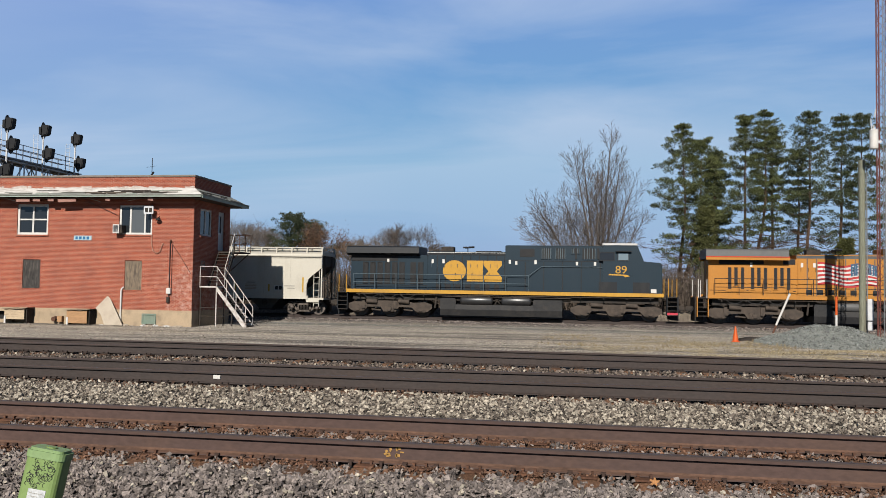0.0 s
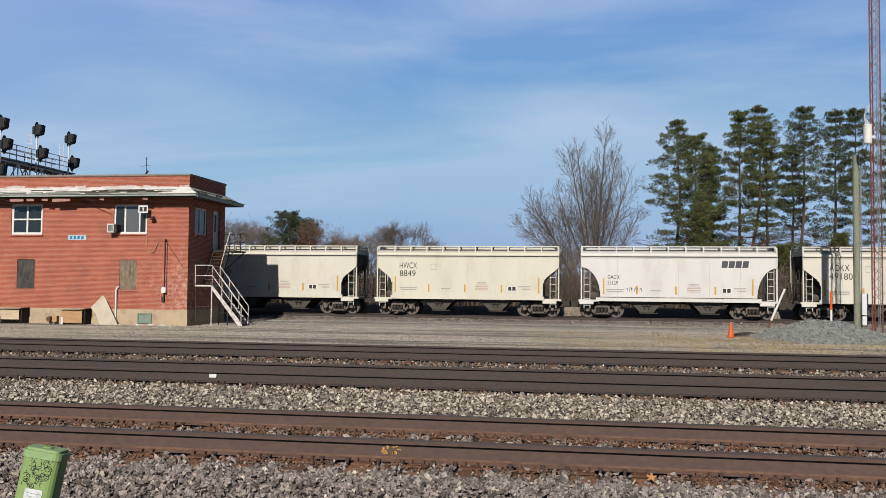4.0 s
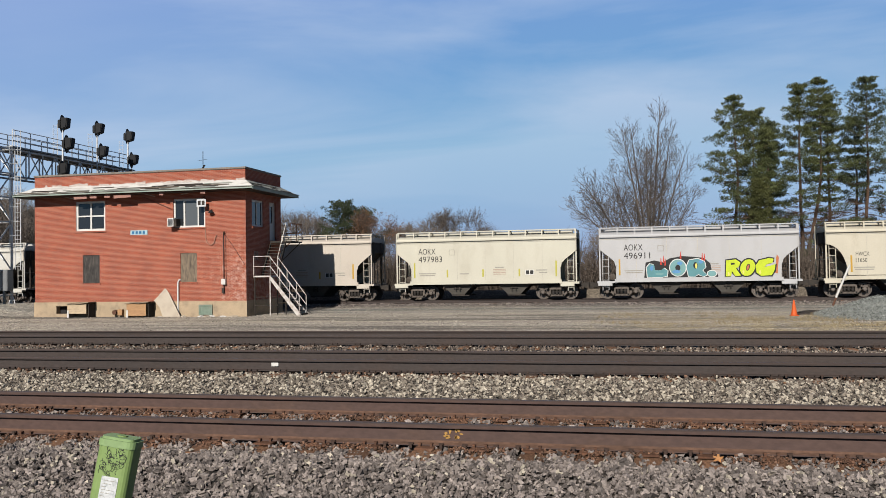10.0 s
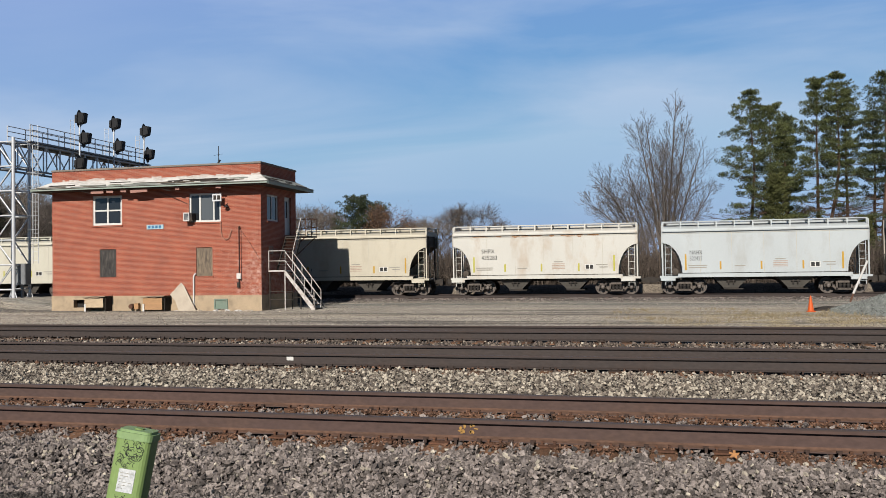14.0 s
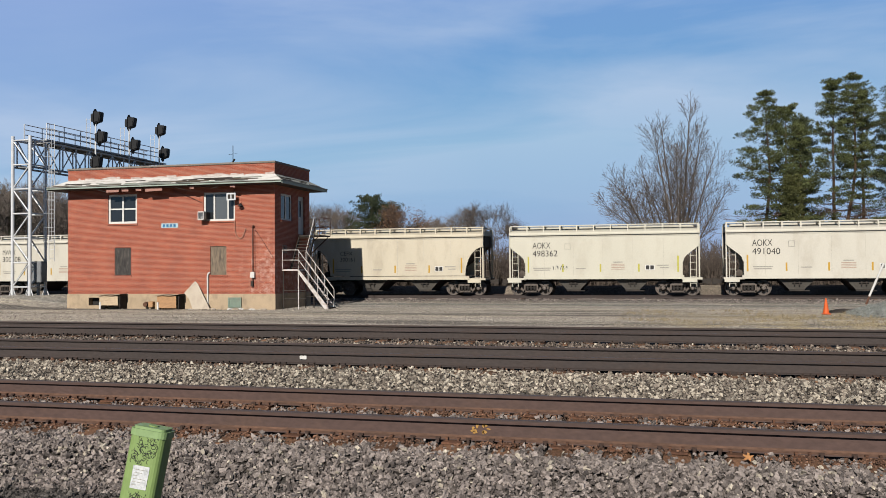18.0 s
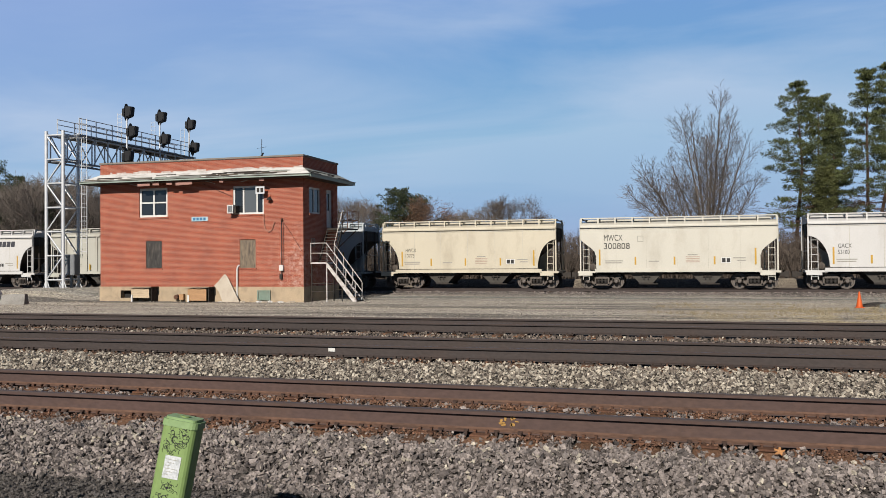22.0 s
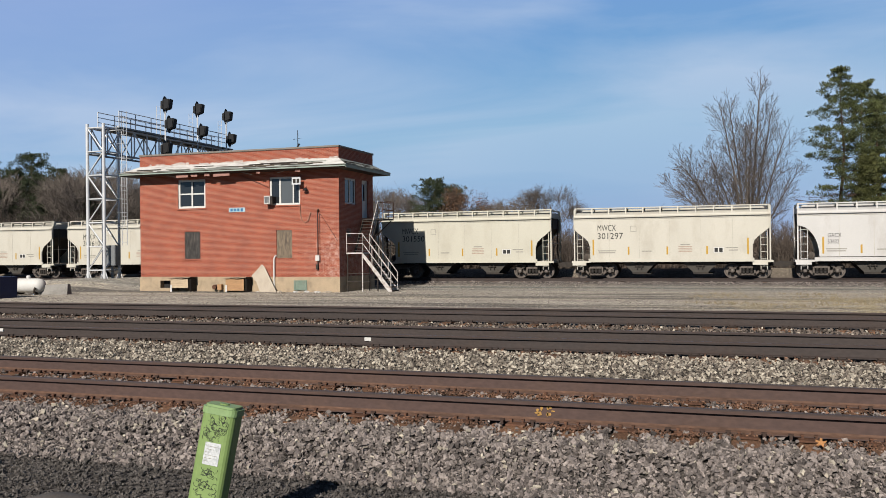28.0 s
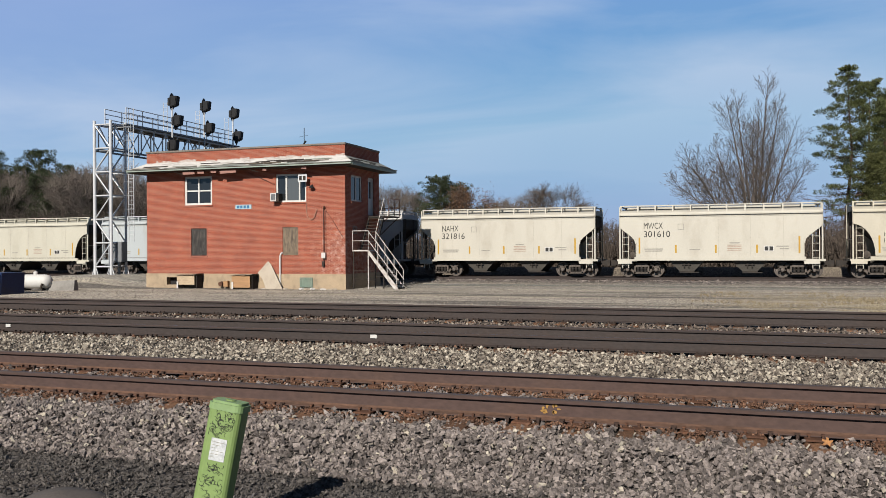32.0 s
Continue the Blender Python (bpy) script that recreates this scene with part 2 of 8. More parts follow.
EAVE = surf("weathered_eave_metal", (0.33, 0.4, 0.34), (0.46, 0.48, 0.42), scale=2.5, fine=30, rough=0.6, bump=0.2, dirt=(0.16, 0.15, 0.13), stretch=(0.4, 1, 1))
COPING = surf("stone_coping", (0.29, 0.25, 0.215), (0.19, 0.16, 0.135), scale=2, fine=20, bump=0.3)
WHITE = surf("white_paint", (0.78, 0.76, 0.72), (0.66, 0.64, 0.6), scale=2, fine=30, rough=0.55, bump=0.1, grain=0.08)
PLYWOOD = surf("weathered_plywood", (0.2, 0.16, 0.12), (0.09, 0.075, 0.06), scale=1.4, fine=16, bump=0.5, grain=0.4, stretch=(3, 3, 0.5), dirt=(0.05, 0.045, 0.04), dirt_amount=0.8)
PLANK = surf("tan_plank", (0.52, 0.3, 0.15), (0.4, 0.23, 0.12), scale=2, fine=25, bump=0.35, grain=0.25, stretch=(0.4, 1, 3))
LID_WOOD = surf("weathered_lid_wood", (0.42, 0.32, 0.22), (0.28, 0.21, 0.15), scale=2, fine=22, bump=0.4, grain=0.3, stretch=(0.4, 1, 3), dirt=(0.12, 0.09, 0.07), dirt_amount=0.7)
PALE_BOARD = surf("pale_board", (0.58, 0.5, 0.4), (0.46, 0.38, 0.29), scale=1.5, fine=25, bump=0.2, grain=0.12, dirt=(0.25, 0.2, 0.15))
GREEN_HATCH = surf("green_hatch_paint", (0.19, 0.26, 0.2), (0.26, 0.3, 0.25), fine=25, rough=0.6, dirt=(0.2, 0.12, 0.07))
STAIR = surf("worn_white_steel", (0.72, 0.68, 0.64), (0.52, 0.45, 0.4), scale=4, fine=40, rough=0.65, bump=0.2, dirt=(0.16, 0.08, 0.05), dirt_scale=5, dirt_amount=0.95)
RUSTY = surf("rusty_steel", (0.16, 0.075, 0.045), (0.09, 0.05, 0.035), scale=4, fine=40, bump=0.3)
GALV = surf("galvanised_steel", (0.78, 0.79, 0.8), (0.62, 0.63, 0.65), scale=3, fine=30, rough=0.5, metal=0.15, bump=0.08, grain=0.1)
BLACK = surf("black_paint", (0.014, 0.014, 0.016), (0.022, 0.022, 0.022), fine=30, rough=0.6, bump=0.05)
# sooty steel; also stands in for shade on the stair and cover boxes
SOOT_AND_SHADE = surf("sooty_steel_and_shade", (0.035, 0.03, 0.027), (0.06, 0.048, 0.038), scale=3, fine=30, rough=0.8, bump=0.2, dirt=(0.1, 0.075, 0.055), dirt_amount=0.6)
BOGIE = surf("dusty_truck_steel", (0.12, 0.1, 0.085), (0.2, 0.165, 0.14), scale=5, fine=40, rough=0.85, bump=0.2, dirt=(0.03, 0.026, 0.023), dirt_scale=3, dirt_amount=0.7)
WHEEL = surf("worn_wheel_steel", (0.2, 0.17, 0.15), (0.12, 0.1, 0.085), scale=6, fine=50, rough=0.6, metal=0.4, bump=0.1)
RAIL_TOP = surf("worn_rail_head", (0.13, 0.092, 0.08), (0.075, 0.055, 0.05), scale=2, fine=30, rough=0.6, metal=0.3, bump=0.05, grain=0.1, stretch=(0.05, 6, 1))
RAIL_FOOT = surf("rust_dusted_rail_foot", (0.17, 0.093, 0.062), (0.12, 0.07, 0.05), scale=1.5, fine=30, rough=0.9, bump=0.2, grain=0.25, stretch=(0.6, 1, 1), dirt=(0.07, 0.045, 0.035), dirt_scale=3, dirt_amount=0.7)
RAIL_SIDE = surf("rusty_rail_web", (0.11, 0.066, 0.055), (0.08, 0.053, 0.047), scale=0.6, fine=30, rough=0.75, bump=0.12, grain=0.15, stretch=(0.5, 1, 1), dirt=(0.15, 0.085, 0.055), dirt_scale=1.2, dirt_amount=0.5)
TIE = surf("weathered_oak_tie", (0.24, 0.125, 0.07), (0.1, 0.06, 0.042), scale=2, fine=20, bump=0.6, grain=0.4, stretch=(4, 0.6, 4), vary=0.3, dirt=(0.2, 0.085, 0.04), dirt_scale=2, dirt_amount=0.7)
PLATE = surf("rusty_tie_plate", (0.17, 0.078, 0.043), (0.08, 0.042, 0.03), scale=6, fine=50, bump=0.3, grain=0.3, vary=0.2)
PLATE_DARK = surf("oily_tie_plate", (0.07, 0.045, 0.034), (0.045, 0.032, 0.027), scale=6, fine=50, bump=0.3, grain=0.3, vary=0.2)
GALV_DARK = surf("dull_galvanised", (0.3, 0.31, 0.32), fine=30, rough=0.5, metal=0.3, bump=0.1)
STONE = surf("ballast_stone", (0.225, 0.188, 0.172), (0.33, 0.283, 0.255), scale=9, fine=60, bump=0.6, grain=0.3, vary=0.62, island=True)
STONE_PALE = surf("pale_ballast_stone", (0.235, 0.198, 0.16), (0.12, 0.099, 0.083), scale=6, fine=50, bump=0.5, grain=0.3, vary=0.75, island=True)
STONE_RUST = surf("rust_stained_stone", (0.22, 0.115, 0.07), (0.13, 0.08, 0.058), scale=5, fine=60, bump=0.5, grain=0.3, vary=0.55, island=True)
RAIL_DARK = surf("blackened_rail_web", (0.068, 0.052, 0.047), (0.048, 0.039, 0.036), scale=0.6, fine=30, rough=0.75, bump=0.12, grain=0.15, stretch=(0.5, 1, 1), dirt=(0.09, 0.055, 0.04), dirt_scale=1.2, dirt_amount=0.5)
STONE_DIM = surf("dull_brown_stone", (0.15, 0.118, 0.098), (0.22, 0.175, 0.14), scale=8, fine=50, bump=0.5, grain=0.3, vary=0.65, island=True)
STONE_WHITE = surf("white_limestone", (0.55, 0.49, 0.4), (0.42, 0.35, 0.27), scale=9, fine=60, bump=0.4, grain=0.15, vary=0.35, island=True)
GRAVEL_DARK = surf("dark_fine_gravel", (0.1, 0.088, 0.08), (0.14, 0.125, 0.112), scale=9, fine=90, bump=0.4, grain=0.4, vary=0.6, island=True)
BLUE_GRAVEL = surf("blue_grey_crushed_stone", (0.27, 0.28, 0.26), (0.17, 0.185, 0.175), scale=3, fine=40, bump=0.6, grain=0.35, vary=0.5, island=True)


def ground_surface():
    """Cinders by the tracks, ballast under them and pale yard gravel with ruts and dry grass beyond."""
    m = bpy.data.materials.new("ground")
    m.use_nodes = True
    n, l = m.node_tree.nodes, m.node_tree.links
    b = n["Principled BSDF"]
    tc = n.new("ShaderNodeTexCoord")
    sep = n.new("ShaderNodeSeparateXYZ")
    l.new(tc.outputs["Object"], sep.inputs[0])

    def noise_of(scale, detail=5, rough=0.6, stretch=None):
        t = n.new("ShaderNodeTexNoise")
        t.inputs["Scale"].default_value, t.inputs["Detail"].default_value, t.inputs["Roughness"].default_value = scale, detail, rough
        if stretch:
            mp = n.new("ShaderNodeMapping")
            mp.inputs["Scale"].default_value = stretch
            l.new(tc.outputs["Object"], mp.inputs["Vector"])
            l.new(mp.outputs["Vector"], t.inputs["Vector"])
        else:
            l.new(tc.outputs["Object"], t.inputs["Vector"])
        return t.outputs["Fac"]

    def ramp(src, lo, hi, top=1.0):
        r = n.new("ShaderNodeMapRange")
        r.inputs["From Min"].default_value, r.inputs["From Max"].default_value, r.inputs["To Max"].default_value = lo, hi, top
        l.new(src, r.inputs["Value"])
        return r.outputs["Result"]

    def mix(fac, a, c):
        k = n.new("ShaderNodeMix")
        k.data_type = "RGBA"
        l.new(fac, k.inputs["Factor"])
        for s, v in (("A", a), ("B", c)):
            if isinstance(v, tuple):
                k.inputs[s].default_value = (*v, 1)
            else:
                l.new(v, k.inputs[s])
        return k.outputs["Result"]

    def times(a, c):
        k = n.new("ShaderNodeMath")
        k.operation = "MULTIPLY"
        l.new(a, k.inputs[0])
        l.new(c, k.inputs[1])
        return k.outputs["Value"]

    fine = noise_of(22, 6, 0.75)
    near = mix(ramp(noise_of(2.5), 0.35, 0.65), (0.075, 0.068, 0.064), (0.12, 0.105, 0.095))
    # bed colour darkened to paint in the shadow between the ballast stones
    bed = mix(ramp(noise_of(7), 0.35, 0.65), (0.035, 0.03, 0.027), (0.07, 0.058, 0.05))
    yard = mix(ramp(noise_of(0.9, 6, 0.7, (0.25, 1, 1)), 0.35, 0.65), (0.27, 0.235, 0.195), (0.42, 0.375, 0.315))
    yard = mix(ramp(noise_of(0.35, 7, 0.65, (0.06, 0.9, 1)), 0.48, 0.545, 0.85), yard, (0.085, 0.074, 0.066))
    yard = mix(ramp(noise_of(0.5, 6, 0.65, (0.05, 1.1, 1)), 0.54, 0.6, 0.8), yard, (0.4, 0.35, 0.27))
    yard = mix(ramp(noise_of(9, 5, 0.85), 0.55, 0.68, 0.8), yard, (0.72, 0.67, 0.58))
    yard = mix(times(ramp(sep.outputs["Y"], 44, 48), ramp(noise_of(0.8, 6, 0.7, (0.2, 1, 1)), 0.4, 0.6, 0.85)), yard, (0.17, 0.175, 0.165))
    yard = mix(ramp(noise_of(2.2, 7, 0.8, (0.6, 1, 1)), 0.52, 0.66, 0.75), yard, (0.12, 0.105, 0.09))
    grass = mix(ramp(noise_of(3), 0.4, 0.6), (0.42, 0.34, 0.2), (0.3, 0.24, 0.13))
    zone = times(ramp(sep.outputs["X"], -3, 3), ramp(sep.outputs["Y"], 44, 37))
    yard = mix(times(zone, ramp(noise_of(0.5, 6, 0.7), 0.42, 0.58, 0.9)), yard, grass)
    far = mix(ramp(noise_of(0.3, 5), 0.4, 0.6), (0.27, 0.225, 0.175), (0.17, 0.14, 0.105))
    c = mix(ramp(sep.outputs["Y"], 6.2, 6.8), near, bed)
    c = mix(ramp(sep.outputs["Y"], 20.3, 21.6), c, yard)
    c = mix(ramp(sep.outputs["Y"], 51.2, 53.5), c, bed)
    c = mix(ramp(sep.outputs["Y"], 58.5, 62), c, far)
    hsv = n.new("ShaderNodeHueSaturation")
    g = n.new("ShaderNodeMapRange")
    g.inputs["From Min"].default_value, g.inputs["From Max"].default_value = 0.3, 0.7
    g.inputs["To Min"].default_value, g.inputs["To Max"].default_value = 0.12, 1.16
    l.new(fine, g.inputs["Value"])
    lump = n.new("ShaderNodeMapRange")
    lump.inputs["From Min"].default_value, lump.inputs["From Max"].default_value = 0.32, 0.68
    lump.inputs["To Min"].default_value, lump.inputs["To Max"].default_value = 0.62, 1.38
    l.new(noise_of(5, 6, 0.85), lump.inputs["Value"])
    pebble = n.new("ShaderNodeMapRange")
    pebble.inputs["From Min"].default_value, pebble.inputs["From Max"].default_value = 0.36, 0.64
    pebble.inputs["To Min"].default_value, pebble.inputs["To Max"].default_value = 0.35, 1.8
    l.new(noise_of(13, 4, 0.8, (1, 0.3, 1)), pebble.inputs["Value"])
    l.new(times(times(g.outputs["Result"], lump.outputs["Result"]), pebble.outputs["Result"]), hsv.inputs["Value"])
    l.new(c, hsv.inputs["Color"])
    l.new(hsv.outputs["Color"], b.inputs["Base Color"])
    b.inputs["Roughness"].default_value, b.inputs["Specular IOR Level"].default_value = 0.95, 0.15
    bp = n.new("ShaderNodeBump")
    bp.inputs["Strength"].default_value, bp.inputs["Distance"].default_value = 0.8, 0.03
    l.new(fine, bp.inputs["Height"])
    l.new(bp.outputs["Normal"], b.inputs["Normal"])
    return m


GROUND = ground_surface()


# ---- building blocks ----
def part(name, bm, material, parent=None, label="", smooth=False):
    """Links a bmesh (or a ready mesh) as one mesh object, under a thing or a part if given."""
    if isinstance(bm, bmesh.types.BMesh):
        me = bpy.data.meshes.new(name)
        bm.to_mesh(me)
        bm.free()
        if material:
            me.materials.append(material)
        if smooth:
            me.shade_smooth()
    else:
        me = bm
    ob = new(name, me)
    if parent:
        ob.parent = parent
    if label:
        tagged(ob, label)
    return ob


def thing(name, x, y, z, label, category, group="", kind="", rz=0):
    ob = new(name)
    ob.empty_display_size = 0.2
    ob.matrix_basis = pose(x, y, z, 0, 0, rz)
    return tagged(ob, label, category, group, kind)


def box(bm, x0, x1, y0, y1, z0, z1, bevel=0.0):
    r = bmesh.ops.create_cube(bm, size=1.0, matrix=Matrix.LocRotScale(((x0 + x1) / 2, (y0 + y1) / 2, (z0 + z1) / 2), None, (abs(x1 - x0), abs(y1 - y0), abs(z1 - z0))))
    if bevel:
        es = {e for v in r["verts"] for e in v.link_edges}
        bmesh.ops.bevel(bm, geom=list(es), offset=bevel, segments=2, affect="EDGES")
    return bm


def boxed(*a, **k):
    return box(bmesh.new(), *a, **k)


def rod(bm, p0, p1, r0, r1=None, n=8):
    p0, p1 = Vector(p0), Vector(p1)
    d = p1 - p0
    m = Matrix.Translation((p0 + p1) / 2) @ d.to_track_quat("Z", "Y").to_matrix().to_4x4()
    bmesh.ops.create_cone(bm, cap_ends=True, segments=n, radius1=r0, radius2=r0 if r1 is None else r1, depth=d.length, matrix=m)
    return bm


def rods(*rows, n=8):
    bm = bmesh.new()
    for p0, p1, r in rows:
        rod(bm, p0, p1, r, n=n)
    return bm


def beam(bm, p0, p1, w, h):
    """A square bar from p0 to p1."""
    p0, p1 = Vector(p0), Vector(p1)
    d = p1 - p0
    m = Matrix.Translation((p0 + p1) / 2) @ d.to_track_quat("Z", "Y").to_matrix().to_4x4() @ Matrix.Diagonal((w, h, d.length, 1))
    bmesh.ops.create_cube(bm, size=1.0, matrix=m)
    return bm


def prism(bm, outline, a, b, axis="y"):
    """An outline of (u, v) drawn out from a to b: along y (u = x, v = z), x (u = y, v = z) or z (u = x, v = y)."""
    def at(u, v, w):
        return {"y": (u, w, v), "x": (w, u, v), "z": (u, v, w)}[axis]
    lo, hi = [bm.verts.new(at(u, v, a)) for u, v in outline], [bm.verts.new(at(u, v, b)) for u, v in outline]
    n = len(outline)
    faces = [bm.faces.new(lo), bm.faces.new(hi[::-1])]
    faces += [bm.faces.new((lo[i], hi[i], hi[(i + 1) % n], lo[(i + 1) % n])) for i in range(n)]
    bmesh.ops.recalc_face_normals(bm, faces=faces)
    return bm


def tube(bm, pts, r, n=6):
    for p, q in zip(pts, pts[1:]):
        rod(bm, p, q, r, n=n)
    return bm


def lathe(bm, profile, n=20, axis="y"):
    """Profile of (radius, along) turned round the axis."""
    rings = []
    for r, a in profile:
        ring = []
        for i in range(n):
            c, s = r * math.cos(2 * math.pi * i / n), r * math.sin(2 * math.pi * i / n)
            ring.append(bm.verts.new({"y": (c, a, s), "x": (a, c, s), "z": (c, s, a)}[axis]))
        rings.append(ring)
    faces = []
    for u, v in zip(rings, rings[1:]):
        faces += [bm.faces.new((u[i], u[(i + 1) % n], v[(i + 1) % n], v[i])) for i in range(n)]
    faces += [bm.faces.new(rings[0][::-1]), bm.faces.new(rings[-1])]
    bmesh.ops.recalc_face_normals(bm, faces=faces)
    return bm


def holed(bm, u0, u1, v0, v1, holes, w0, w1, axis="y"):
    """A slab from (u0, v0) to (u1, v1) between the depths w0 and w1, with rectangular openings right through."""
    us, vs = sorted({u0, u1, *(h[0] for h in holes), *(h[1] for h in holes)}), sorted({v0, v1, *(h[2] for h in holes), *(h[3] for h in holes)})

    def solid(i, j):
        if not (0 <= i < len(us) - 1 and 0 <= j < len(vs) - 1):
            return False
        u, v = (us[i] + us[i + 1]) / 2, (vs[j] + vs[j + 1]) / 2
        return not any(h[0] < u < h[1] and h[2] < v < h[3] for h in holes)

    def at(u, v, w):
        return {"y": (u, w, v), "x": (w, u, v)}[axis]
    made = {}

    def vert(*p):
        if p not in made:
            made[p] = bm.verts.new(p)
        return made[p]

    faces = []
    for i in range(len(us) - 1):
        for j in range(len(vs) - 1):
            if not solid(i, j):
                continue
            a, c, d, e = us[i], us[i + 1], vs[j], vs[j + 1]
            for w in (w0, w1):
                faces.append(bm.faces.new([vert(*at(*p, w)) for p in ((a, d), (c, d), (c, e), (a, e))]))
            for di, dj, p, q in ((-1, 0, (a, d), (a, e)), (1, 0, (c, d), (c, e)), (0, -1, (a, d), (c, d)), (0, 1, (a, e), (c, e))):
                if not solid(i + di, j + dj):
                    faces.append(bm.faces.new([vert(*at(*p, w0)), vert(*at(*q, w0)), vert(*at(*q, w1)), vert(*at(*p, w1))]))
    bmesh.ops.recalc_face_normals(bm, faces=faces)
    return bm


def lettering(name, text, x0, x1, z0, z1, y, material, parent, label="", bold=0.0):
    """Raised lettering that fills a rectangle on a side that faces -y."""
    cu = bpy.data.curves.new(name, "FONT")
    cu.body, cu.extrude, cu.resolution_u, cu.offset = text, 0.0, 3, bold
    tmp = bpy.data.objects.new(name, cu)
    me = bpy.data.meshes.new_from_object(tmp)
    bpy.data.objects.remove(tmp)
    co = np.array([v.co[:] for v in me.vertices])
    lo, hi = co.min(0), co.max(0)
    for v, c in zip(me.vertices, co):
        u, w = (c[0] - lo[0]) / (hi[0] - lo[0]), (c[1] - lo[1]) / (hi[1] - lo[1])
        v.co = (x0 + u * (x1 - x0), y, z0 + w * (z1 - z0))
    me.materials.clear()
    me.materials.append(material)
    return part(name, me, None, parent, label)


def sheet(bm, pts, y):
    """A flat painted shape on a side that faces -y: points (x, z)."""
    f = bm.faces.new([bm.verts.new((x, y, z)) for x, z in pts])
    f.normal_update()
    if f.normal.y > 0:
        f.normal_flip()
    return bm


# ---- ground, tracks and ballast ----
TRACKS = (8.42, 13.87, 18.79)          # centre lines of the three near tracks
RAIL_Z, TRAIN_Y, TRAIN_Z = 0.876, 55.55, 0.38
GAUGE = 0.7525


def smooth(a, b, v):
    t = min(1.0, max(0.0, (v - a) / (b - a)))
    return t * t * (3 - 2 * t)


def ground_z(x, y):
    z = 0.46 + 0.18 * smooth(6.15, 7.0, y)
    z = z * (1 - smooth(20.2, 23.0, y))
    z += 0.16 * smooth(51.5, 53.6, y) * (1 - smooth(57.6, 60, y))
    z += 0.8 * smooth(59.3, 61.5, y) * (1 - smooth(63.5, 67, y))
    z += 0.55 * smooth(-35.5, -39.5, x) * smooth(42, 46.5, y) * (1 - smooth(51.5, 53, y)) * (1 - smooth(-43.5, -46, x))
    z += 0.03 * noise.noise(Vector((x * 0.5, y * 0.5, 0))) * smooth(20, 24, y)
    return z


def build_ground():
    xs = [-3000, -900, -300, -120, *np.arange(-80, 40.1, 1.0), 80, 200, 600, 3000]
    ys = [-3000, -600, -100, -20, 0, 3, *np.arange(4, 7.6, 0.2), 9, 12, 16, *np.arange(20, 24.1, 0.4), *np.arange(25, 68, 0.75), 70, 90, 150, 400, 1200, 3500]
    bm = bmesh.new()
    grid = [[bm.verts.new((x, y, ground_z(x, y))) for x in xs] for y in ys]
    for r, s in zip(grid, grid[1:]):
        for i in range(len(xs) - 1):
            bm.faces.new((r[i], r[i + 1], s[i + 1], s[i]))
    ob = part("ground", bm, GROUND, smooth=True)
    tagged(ob, "grey gravel yard with dark ruts and dry grass patches", "ground", kind="structure")


build_ground()

RAIL_PROFILE = [(-0.075, -0.185), (-0.075, -0.174), (-0.03, -0.162), (-0.012, -0.148), (-0.009, -0.046), (-0.012, -0.036), (-0.045, -0.034), (-0.046, -0.01), (-0.033, 0.0),
                (0.033, 0.0), (0.046, -0.01), (0.045, -0.034), (0.012, -0.036), (0.009, -0.046), (0.012, -0.148), (0.03, -0.162), (0.075, -0.174), (0.075, -0.185)]


def rail_mesh(x0, x1, web):
    bm = prism(bmesh.new(), RAIL_PROFILE, x0, x1, "x")
    me = bpy.data.meshes.new("rail")
    bm.to_mesh(me)
    bm.free()
    me.materials.append(web)
    me.materials.append(RAIL_TOP)
    me.materials.append(RAIL_FOOT if web == RAIL_SIDE else web)
    for p in me.polygons:
        if p.center.z < -0.15 and p.normal.z > 0.2:
            p.material_index = 2
        if p.normal.z > 0.6 and p.center.z > -0.02:
            p.material_index = 1
    return me


def tie_mesh():
    bm = boxed(-0.115, 0.115, -1.3, 1.3, -0.18, 0.0, bevel=0.012)
    for v in bm.verts:
        v.co.z += 0.008 * noise.noise(v.co * 3)
    me = bpy.data.meshes.new("tie")
    bm.to_mesh(me)
    bm.free()
    me.materials.append(TIE)
    return me


def plate_mesh(m):
    bm = boxed(-0.09, 0.09, -0.18, 0.18, 0, 0.018, bevel=0.004)
    for x, y in ((-0.055, -0.1), (0.05, -0.092), (0.055, 0.1), (-0.05, 0.092)):
        box(bm, x - 0.009, x + 0.009, y - 0.009, y + 0.009, 0.018, 0.036)
        box(bm, x - 0.013, x + 0.013, y - 0.026 if y > 0 else y - 0.012, y + 0.012 if y > 0 else y + 0.026, 0.036, 0.048)
    me = bpy.data.meshes.new("tie_plate")
    bm.to_mesh(me)
    bm.free()
    me.materials.append(m)
    return me


def anchor_mesh():
    bm = boxed(-0.012, 0.012, -0.1, 0.1, -0.034, -0.012)
    box(bm, -0.013, 0.013, -0.104, -0.078, -0.034, 0.012)
    box(bm, -0.022, 0.022, -0.098, -0.074, 0.0, 0.014)
    me = bpy.data.meshes.new("rail_anchor")
    bm.to_mesh(me)
    bm.free()
    me.materials.append(ANCHOR)
    return me


ANCHOR = surf("blackened_anchor_steel", (0.05, 0.032, 0.026), (0.09, 0.05, 0.035), scale=9, fine=50, bump=0.3)
TIE_ME, PLATE_ME, PLATE_DARK_ME, ANCHOR_ME = tie_mesh(), plate_mesh(PLATE), plate_mesh(PLATE_DARK), anchor_mesh()


TIES = {}


